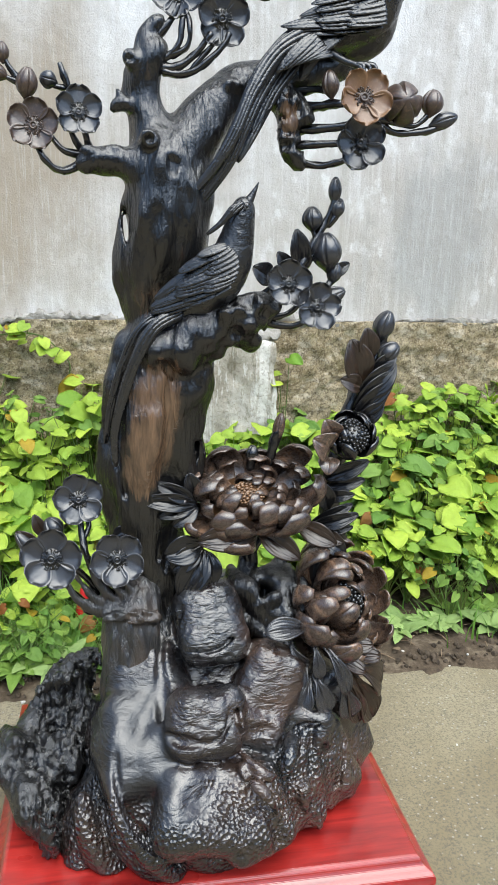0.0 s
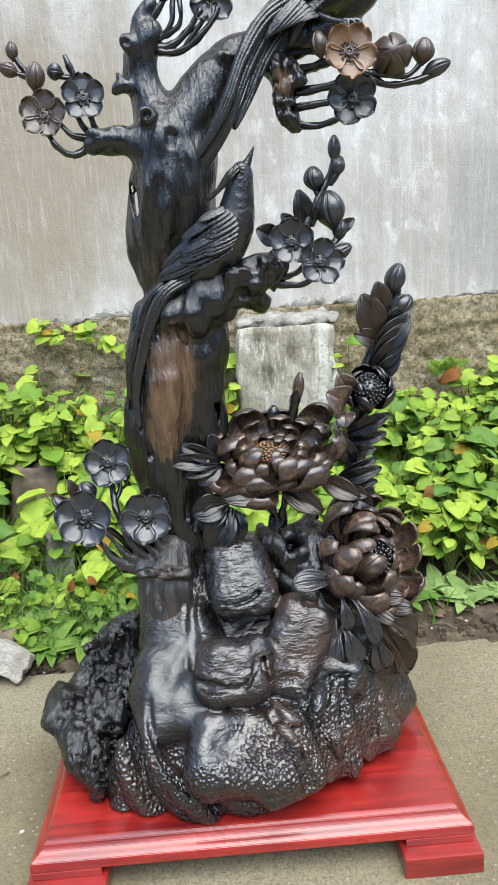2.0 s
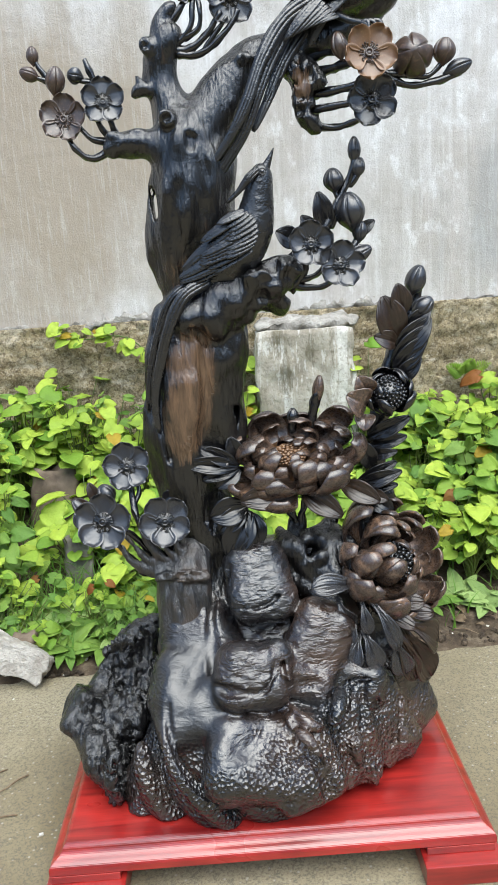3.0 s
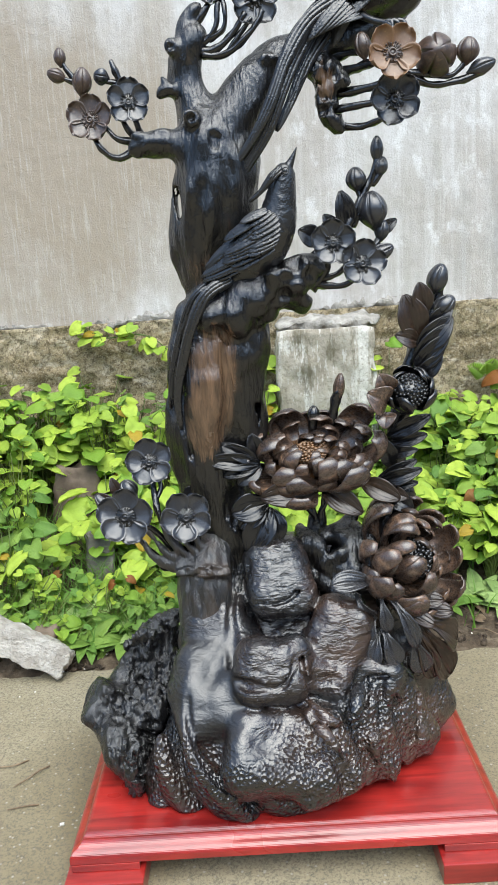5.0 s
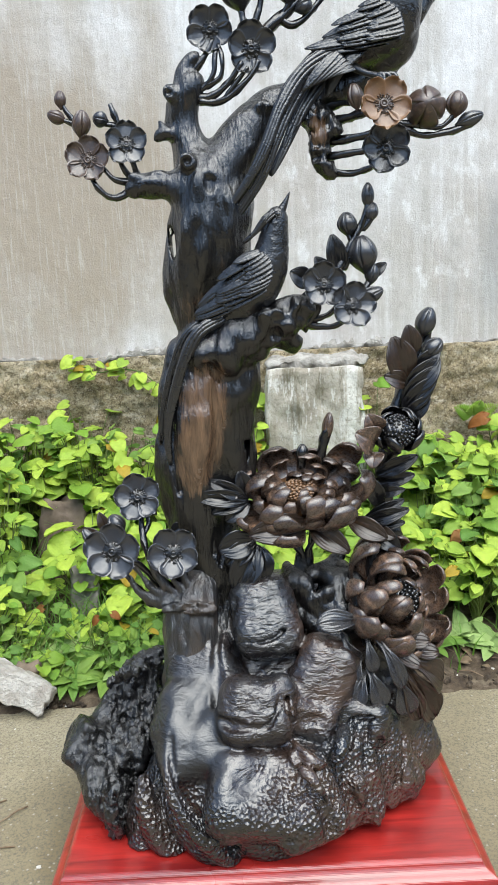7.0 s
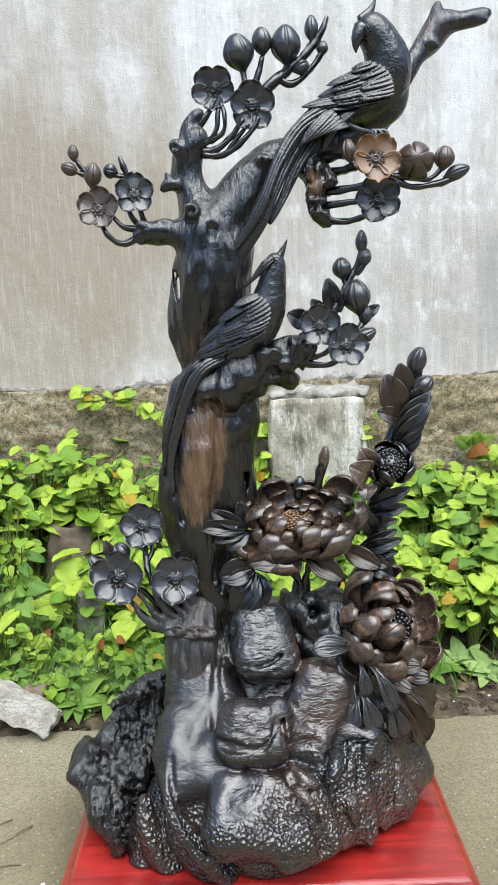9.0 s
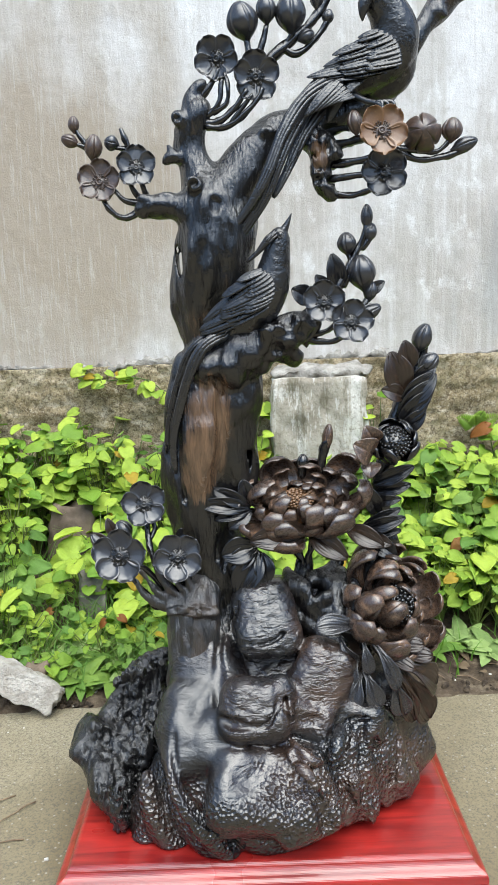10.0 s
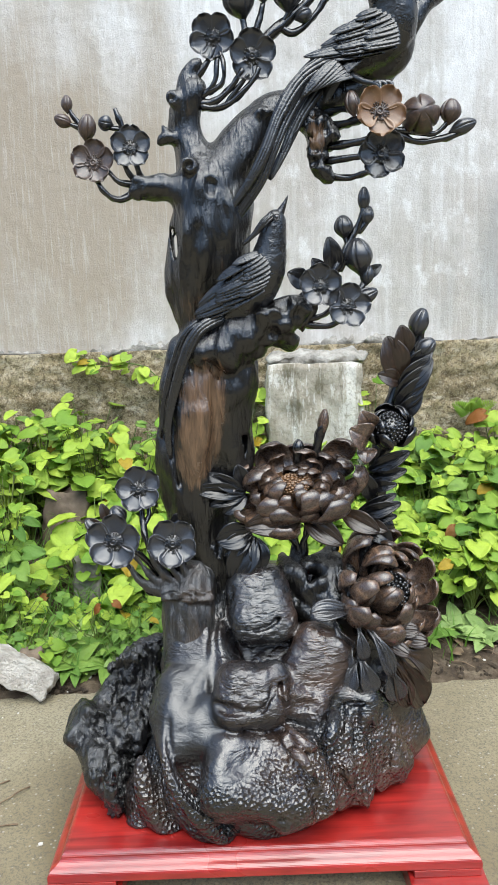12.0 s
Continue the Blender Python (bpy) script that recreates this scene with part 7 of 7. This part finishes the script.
bird("bird", [
    [((0.1654, -0.0160, 1.0635), 0.0185), ((0.1777, -0.0120, 1.0474), 0.0207), ((0.1865, -0.0080, 1.0267), 0.0252), ((0.1816, -0.0020, 1.0053), 0.0281), ((0.1588, 0.0030, 0.9887), 0.0252), ((0.1325, 0.0060, 0.9768), 0.0178), ((0.1039, 0.0100, 0.9624), 0.0111)],
    [((0.1944, 0.0050, 1.0137), 0.0192), ((0.1925, 0.0120, 0.9851), 0.0185), ((0.1711, 0.0150, 0.9681), 0.0163)],
], upper_bird, "black carved bird perched high with trailing tail")

# ---- the weedy bed ----
def heart_leaf(fold, droop, slim=1.0):
    def fn(u, v):
        w = 0.54 * slim * (min(1.0, 0.35 + 2.6 * v) if v < 0.25 else math.cos((v - 0.25) / 0.75 * 1.5) ** 0.6)
        x = v - 0.22 * abs(u) ** 1.6 * max(1 - v * 1.3, 0) ** 1.2 + 0.08 * max(0.3 - abs(u), 0) * max(1 - 5 * v, 0)
        rib = 0.02 * math.cos((abs(u) * 1.2 - v) * 17) * abs(u)
        return (x, u * w, fold * abs(u) * w - droop * v * v + rib + 0.03 * math.sin(u * 4 + v * 5))
    return fn


def long_leaf(fold, droop, wide=0.2):
    def fn(u, v):
        w = wide * max(math.sin(math.pi * (0.06 + 0.93 * v) ** 0.8), 0) ** 0.7 * (1 + 0.06 * math.sin(v * 24))
        return (v, u * w, fold * abs(u) * w - droop * v * v + 0.02 * math.sin(u * 5 + v * 9))
    return fn


HEARTS = [sheet_mesh("leaf", heart_leaf(f, d, s), 8, 9, 0.012, mat_green) for f, d, s in ((0.25, 0.25, 1), (0.12, 0.35, 0.95), (0.35, 0.15, 0.88), (0.18, 0.1, 1.08), (0.1, 0.4, 0.8))]
HEARTS_DARK = [sheet_mesh("leaf", heart_leaf(f, d, s), 8, 9, 0.012, mat_green_dark) for f, d, s in ((0.3, 0.25, 0.95), (0.15, 0.35, 0.75), (0.45, 0.2, 0.6))]
LONGS = [sheet_mesh("leaf", long_leaf(f, d, w), 6, 9, 0.012, mat_green_pale) for f, d, w in ((0.3, 0.35, 0.24), (0.2, 0.55, 0.3), (0.4, 0.2, 0.2))]
LONGS_GREEN = [sheet_mesh("leaf", long_leaf(f, d, w), 6, 9, 0.012, mat_green_dark) for f, d, w in ((0.3, 0.3, 0.24), (0.2, 0.5, 0.2))]
YELLOWS = [sheet_mesh("leaf", heart_leaf(f, d, 0.9), 6, 7, 0.012, m) for f, d, m in ((0.3, 0.3, mat_yellow), (0.2, 0.5, mat_orange))]
DEAD = sheet_mesh("leaf", heart_leaf(0.6, 0.5, 0.7), 6, 7, 0.012, mat_dead)
rng = random.Random(7)


def leaf_pose(at, way, normal, size):
    x = Vector(way).normalized()
    z = Vector(normal) - x * Vector(normal).dot(x)
    z.normalize()
    r = Matrix((x, z.cross(x), z)).transposed().to_4x4()
    return Matrix.Translation(at) @ r @ Matrix.Diagonal((size, size, size, 1))


def vine(x, y, height, count, size, meshes, label, spread=0.055, odd=0.0):
    """A leafy weed: a few bent stems, each leaf on its own stalk."""
    z = soil_height(x, y) - 0.004
    plant = tagged(empty("vine_plant", (x, y, z)), label, "plant", "weeds in the bed")
    bm = bmesh.new()
    tips = []
    for i in range(count):
        a = rng.uniform(0, 2 * math.pi)
        r = spread * math.sqrt(rng.random())
        h = height * rng.uniform(0.45, 1.0)
        top = Vector((x + r * math.cos(a), y + r * math.sin(a), z + h))
        mid = Vector((x + 0.4 * r * math.cos(a + 0.5), y + 0.4 * r * math.sin(a + 0.5), z + h * 0.55))
        tube(bm, [((x, y, z), 0.0016), (mid[:], 0.0013), (top[:], 0.0009)], 4, 3, 0)
        tips.append((top, a))
    part("stem", bm, mat_stem, plant, at=(x, y, z))
    for top, a in tips:
        way = Vector((math.cos(a) + rng.uniform(-0.7, 0.7), math.sin(a) * 0.8 - 0.3 + rng.uniform(-0.6, 0.6), rng.uniform(-0.4, 0.25)))
        nor = Vector((rng.uniform(-0.6, 0.6), -0.45 + rng.uniform(-0.55, 0.5), 0.85))
        me = rng.choice(meshes)
        if rng.random() < odd:
            me = YELLOWS[0]
        piece("leaf", me, plant, leaf_pose(top, way, nor, size * rng.uniform(0.6, 1.25)))
    return plant


def canopy(x, y):
    t = (y - 0.3) / 0.72
    return max(0.03, 0.035 + 0.27 * t ** 0.85 - soil_height(x, y) * 0.35 + 0.06 * fbm(x * 4, y * 4, 5.5, 3) + (0.05 * min(max((y - 0.7) / 0.2, 0), 1) if x < 0 else 0.0))


STONES = ((-0.452, 0.78, 0.085), (-0.36, 0.57, 0.055), (-0.43, 0.285, 0.07))
for j in range(11):
    for i in range(27):
        y = 0.36 + 0.064 * j + rng.uniform(-0.03, 0.03)
        x = -0.95 + 1.9 * (i + 0.5 * (j % 2)) / 26 + rng.uniform(-0.03, 0.03)
        if any((x - a) ** 2 + (y + 0.03 - b) ** 2 < c * c for a, b, c in STONES) or y > 1.02:
            continue
        if (abs(x + 0.44) < 0.05 and 0.77 < y < 0.86) or (abs(x + 0.165) < 0.04 and 0.35 < y < 0.5):
            continue
        if x > 0.17 and y < 0.43 + 0.03 * fbm(x * 7, 3, 2):
            continue
        if abs(x - 0.19) < 0.14 and y > 0.92:
            continue
        gap = fbm(x * 5 + 3, y * 5, 8.1, 2)
        if gap < -0.32 and x < 0.1 and y > 0.6:
            continue
        front = y < 0.5
        if front and rng.random() < 0.65:
            vine(x, y, canopy(x, y), rng.randint(8, 12), rng.uniform(0.018, 0.034), HEARTS_DARK, "low dark green weed rooted in the soil", 0.05, 0.02)
        else:
            size = (0.056 if y > 0.52 else 0.030) * rng.uniform(0.62, 1.3)
            vine(x, y, canopy(x, y), rng.randint(16, 22), size * 0.75, HEARTS if rng.random() < 0.8 else HEARTS_DARK, "bright green heart-leaved vine rooted in the soil", 0.065, 0.014)

# vine hanging over the wall foot
creeper = tagged(empty("creeper", (-0.2164, 1.0300, 0.4133)), "pale green creeper trailing along the crumbling masonry", "plant", "weeds in the bed")
bm = bmesh.new()
runner = [Vector(p) for p in ((-0.2134, 1.0300, 0.4132), (-0.2067, 1.0300, 0.4514), (-0.2272, 1.0250, 0.4834), (-0.2667, 1.0200, 0.5205), (-0.3216, 1.0200, 0.5317), (-0.3746, 1.0200, 0.5248), (-0.4199, 1.0250, 0.5351), (-0.4378, 1.0300, 0.5521))]
tube(bm, [(p[:], 0.0016) for p in runner], 5, 4, 0.2)
for i in range(26):
    p = runner[2 + i % 5].lerp(runner[3 + i % 5], rng.random())
    q = p + Vector((rng.uniform(-0.02, 0.02), -0.012 + rng.uniform(-0.02, 0.01), rng.uniform(-0.022, 0.028)))
    tube(bm, [(p[:], 0.0011), (((p + q) * 0.5 + Vector((0, -0.004, 0.006)))[:], 0.001), (q[:], 0.0008)], 4, 3, 0)
    me = YELLOWS[0] if i in (7, 18) else rng.choice(HEARTS)
    piece("leaf", me, creeper, leaf_pose(q, (rng.uniform(-1, 1), -0.4, rng.uniform(-0.5, 0.1)), (rng.uniform(-0.4, 0.4), -0.6, 0.8), rng.uniform(0.02, 0.038)))
part("stem", bm, mat_stem, creeper)
for x, y, h, n in ((0.33, 1.0, 0.36, 4), (0.62, 1.0, 0.2, 6)):
    vine(x, y, h, n, 0.042, HEARTS, "pale green vine climbing the wall foot", 0.035, 0.12)


def rosette(x, y, size, count, meshes, label):
    """A low weed whose long leaves spread from one point."""
    z = soil_height(x, y)
    plant = tagged(empty("broadleaf_weed", (x, y, z)), label, "weed", "weeds in the bed")
    for i in range(count):
        a = 2 * math.pi * (i + rng.uniform(-0.3, 0.3)) / count
        up = rng.uniform(0.25, 1.0)
        piece("leaf", rng.choice(meshes), plant, leaf_pose((x, y, z + 0.004), (math.cos(a), math.sin(a) - 0.2, up), (-math.cos(a) * up, -math.sin(a) * up - 0.3, 1), size * rng.uniform(0.7, 1.2)))


for i in range(46):
    x = -0.85 + 1.7 * i / 45 + rng.uniform(-0.02, 0.02)
    y = 0.335 + rng.uniform(0, 0.1) + (0.05 if x > 0.15 else 0)
    if any((x - a) ** 2 + (y - b) ** 2 < (c * 0.85) ** 2 for a, b, c in STONES):
        continue
    rosette(x, y, rng.uniform(0.036, 0.068), rng.randint(6, 9), LONGS if rng.random() < 0.6 else LONGS_GREEN, "dusty broad-leaved weed at the paving edge")

for i in range(26):
    x, y = rng.uniform(-0.55, -0.15), rng.uniform(0.33, 0.47)
    if any((x - a) ** 2 + (y - b) ** 2 < (c * 0.95) ** 2 for a, b, c in STONES):
        continue
    rosette(x, y, rng.uniform(0.045, 0.078), rng.randint(6, 9), LONGS if i % 2 else LONGS_GREEN, "dusty broad-leaved weed at the paving edge")

# grass among the weeds
bm = bmesh.new()
for i in range(1800):
    x, y = rng.uniform(-0.85, 0.85), rng.uniform(0.33, 0.95)
    if i > 1400:
        x, y = rng.uniform(-0.55, -0.12), rng.uniform(0.36, 0.6)
    if x > -0.1 and rng.random() < 0.55:
        continue
    z = soil_height(x, y)
    h = rng.uniform(0.07, 0.17) * (0.7 + (y - 0.3))
    a = rng.uniform(0, 6.28)
    d = Vector((math.cos(a), math.sin(a), 0))
    s = Vector((-d.y, d.x, 0)) * rng.uniform(0.0012, 0.0026)
    prev = None
    for k in range(5):
        t = k / 4
        c = Vector((x, y, z)) + Vector((0, 0, h * (t - 0.3 * t * t))) + d * h * 0.7 * t * t
        w = s * (1 - t) + s * 0.05
        row = [bm.verts.new(c - w), bm.verts.new(c + Vector((0, 0, 0.0006)) + d * 0.0006), bm.verts.new(c + w)]
        if prev:
            for m in range(2):
                bm.faces.new((prev[m], prev[m + 1], row[m + 1], row[m]))
        prev = row
tagged(part("grass", bm, mat_grass), "thin green grass blades between the weeds", "grass", kind="stuff")

# fern on the wall foot
fern = tagged(empty("fern", (0.6, 1.03, 0.36)), "small green fern growing from the wall", "fern")
for a, n, s in ((-0.9, 13, 0.075), (0.2, 12, 0.065), (0.9, 13, 0.075), (-0.2, 10, 0.05), (1.5, 10, 0.06)):
    bm = bmesh.new()
    line = [Vector((0.6 + math.sin(a) * s * t, 1.03 - 0.03 * t, 0.36 + math.cos(a) * s * t * (1.3 - 0.5 * t))) for t in [k / n for k in range(n + 1)]]
    tube(bm, [(p[:], 0.0009) for p in line], 4, 1, 0)
    for k, p in enumerate(line[2:], 2):
        w = 0.022 * (1 - (k / n) ** 2) + 0.003
        d = (line[k] - line[k - 1]).normalized()
        for sgn in (-1, 1):
            side = Vector((d.z, 0, -d.x)) * sgn
            add_sheet(bm, lambda u, v: (v, u * 0.16 * math.sin(math.pi * (0.1 + 0.88 * v)), -0.15 * v * v), 2, 4, 0.03, leaf_pose(p, side + d * 0.3, (0, -1, 0.4), w))
    part("frond", bm, mat_green, fern)

# fallen leaves on top of the weeds
for x, y, z, s, me in ((-0.43, 0.5, 0.10, 0.022, 1), (-0.30, 0.4, 0.115, 0.022, 1), (-0.275, 0.41, 0.12, 0.018, 1), (0.39, 0.44, 0.165, 0.026, 0), (0.55, 0.7, 0.25, 0.035, 0),
                       (-0.29, 0.75, 0.33, 0.035, 0), (0.62, 0.98, 0.37, 0.05, 1), (0.45, 0.62, 0.18, 0.03, 1), (0.7, 0.6, 0.2, 0.03, 0), (-0.15, 0.42, 0.07, 0.03, 1), (0.52, 0.5, 0.1, 0.03, 1)):
    ob = piece("withered_leaf", YELLOWS[me], None, leaf_pose((x, y, z), (rng.uniform(-1, 1), rng.uniform(-0.6, 0.2), -0.2), (0.2, -0.6, 0.8), s))
    tagged(ob, "yellow withered leaf caught among the weeds" if me == 0 else "orange withered leaf caught among the weeds", "leaf", "withered leaves")


# ---- stones and litter ----
def lump(at, r, seed, rough=0.3, flat=0.0, sub=4):
    bm = bmesh.new()
    bmesh.ops.create_icosphere(bm, subdivisions=sub, radius=1)
    for v in bm.verts:
        n = v.co.normalized()
        k = 1 + rough * noise.fractal(n * 1.3 + Vector((seed, 0, 0)), 0.8, 2.1, 4) + 0.05 * noise.noise(n * 9 + Vector((0, seed, 0)))
        c = Vector([max(-0.72, min(0.72, q)) for q in n]) * 1.25 * k
        v.co = Vector(at) + Vector((c.x * r[0], c.y * r[1], c.z * r[2]))
    return bm


bm = bmesh.new()
add_box(bm, (-0.082, -0.028, -0.026), (0.082, 0.028, 0.026))
bmesh.ops.subdivide_edges(bm, edges=bm.edges, cuts=22, use_grid_fill=True)
bmesh.ops.smooth_vert(bm, verts=bm.verts, factor=0.5, use_axis_x=True, use_axis_y=True, use_axis_z=True)
for v in bm.verts:
    p = v.co.copy()
    end = max(0, abs(p.x) / 0.082 - 0.7)
    v.co = p + 0.007 * Vector((1.6 * fbm(p.z * 28 + 3, p.y * 28, 1.7), 0.7 * fbm(p.x * 18, p.z * 18 + 5, 2.2), fbm(p.x * 16, p.y * 20, 4.4) + 0.5 * fbm(p.x * 60, p.y * 60, p.z * 60))) + Vector((0, 0, -0.012 * end if p.x > 0 else 0.006 * end))
bmesh.ops.transform(bm, verts=bm.verts, matrix=Matrix.Translation((-0.446, 0.287, 0.054)) @ Euler((radians(-24), radians(27), radians(-6))).to_matrix().to_4x4())
tagged(part("rubble_block", bm, mat_rubble), "broken pale chunk of plaster on the paving edge", "rubble")
for at, r, seed, label in (((-0.452, 0.85, 0.215), (0.062, 0.036, 0.03), 5.2, "brown weathered stone sunk among the weeds"), ((-0.37, 0.62, 0.115), (0.032, 0.025, 0.025), 8.4, "grey-brown stone sunk among the weeds"), ((-0.43, 0.34, 0.03), (0.03, 0.03, 0.03), 2.4, "small brown stone beside the pale rubble")):
    low = soil_height(at[0], at[1]) - 0.02
    r = (r[0], r[1], (at[2] + r[2] - low) / 2)
    tagged(part("stone", lump((at[0], at[1], low + r[2]), r, seed), mat_grey_stone if seed == 8.4 else mat_stone), label, "stone", "stones in the bed")

bm = bmesh.new()
tube(bm, [((-0.172, 0.476, 0.045), 0.012), ((-0.168, 0.482, 0.075), 0.012), ((-0.162, 0.49, 0.1), 0.0115)], 14, 3, 0.02)
tube(bm, [((-0.174, 0.474, 0.03), 0.0075), ((-0.172, 0.476, 0.046), 0.008)], 12, 2, 0)
tagged(part("plastic_handle", bm, mat_scrap), "red plastic handle lying in the weeds", "handle")

# dry litter on the bare soil
for i in range(34):
    x, y = rng.uniform(0.2, 0.75), rng.uniform(0.3, 0.43)
    if i > 24:
        x = rng.uniform(-0.35, -0.15)
    a = rng.uniform(0, 3.1)
    z = max(soil_height(x, y), 0) + 0.003
    d = Vector((math.cos(a), math.sin(a), 0)) * rng.uniform(0.01, 0.028)
    bm = bmesh.new()
    tube(bm, [((x - d.x, y - d.y, z), 0.0008), ((x, y, z + 0.005), 0.0013), ((x + d.x, y + d.y * 0.6, z + 0.002), 0.0007)], 5, 4, 0.3)
    tagged(part("dry_twig", bm, mat_twig_dry), "thin dry brown twig lying on bare soil", "twig", "twigs on the soil")
for i in range(22):
    x, y = rng.uniform(0.2, 0.72), rng.uniform(0.31, 0.45)
    ob = piece("dead_leaf", DEAD, None, leaf_pose((x, y, max(soil_height(x, y), 0) + 0.006), (rng.uniform(-1, 1), rng.uniform(-1, 1), 0.1), (rng.uniform(-0.4, 0.4), -0.3, 1), rng.uniform(0.012, 0.028)))
    tagged(ob, "curled dry brown leaf lying on bare soil", "leaf", "dead leaves")

# clods along the broken edge of the paving
bm = bmesh.new()
for i in range(520):
    x = rng.uniform(-0.9, 0.9)
    y = EDGE + abs(rng.gauss(0, 0.03)) + (0.0 if x < 0 else 0.005)
    r = rng.uniform(0.002, 0.008)
    bmesh.ops.create_icosphere(bm, subdivisions=1, radius=1, matrix=Matrix.Translation((x, y, max(soil_height(x, y), 0) + r * 0.25)) @ Euler((rng.random() * 3, rng.random() * 3, 0)).to_matrix().to_4x4() @ Matrix.Diagonal((r, r * rng.uniform(0.6, 1.1), r * rng.uniform(0.5, 0.8), 1)))
tagged(part("soil_clods", bm, mat_clod, smooth=False), "loose dark soil crumbs along the paving edge", "soil", kind="stuff")

pebble_meshes = []
for s in range(4):
    bm = lump((0, 0, 0), (1, 0.75, 0.5), 11 + s, 0.35, sub=2)
    me = bpy.data.meshes.new("pebble")
    bm.to_mesh(me)
    bm.free()
    me.shade_smooth()
    me.materials.append(mat_pebble)
    pebble_meshes.append(me)
for i in range(90):
    x, y = rng.uniform(-0.7, 0.7), rng.uniform(-0.45, 0.33)
    if i > 55:
        y = rng.uniform(0.27, 0.36)
    if -0.27 < x < 0.27 and -0.25 < y < 0.22:
        continue
    r = rng.uniform(0.0012, 0.0036) if i < 60 else rng.uniform(0.002, 0.006)
    z = max(0.0, soil_height(x, y) if y > EDGE else 0)
    ob = piece("pebble", rng.choice(pebble_meshes), None, Matrix.Translation((x, y, z + r * 0.3)) @ Matrix.Rotation(rng.uniform(0, 6), 4, "Z") @ Matrix.Diagonal((r, r, r, 1)))
    tagged(ob, "tiny pale chip of grit on the concrete", "pebble", "pebbles on the paving")
for pts in ([(-0.38, -0.03, 0.003), (-0.36, -0.01, 0.004), (-0.35, 0.0, 0.006), (-0.34, 0.012, 0.003)], [(-0.375, -0.075, 0.002), (-0.35, -0.07, 0.003), (-0.335, -0.068, 0.002)],
            [(-0.45, 0.02, 0.002), (-0.40, 0.015, 0.004), (-0.375, 0.03, 0.002)]):
    bm = bmesh.new()
    tube(bm, [(p, 0.0011 if i else 0.0006) for i, p in enumerate(pts)], 6, 4, 0.3)
    tagged(part("dry_twig", bm, mat_twig_dry), "thin dry brown twig lying on the concrete", "twig", "twigs on the paving")
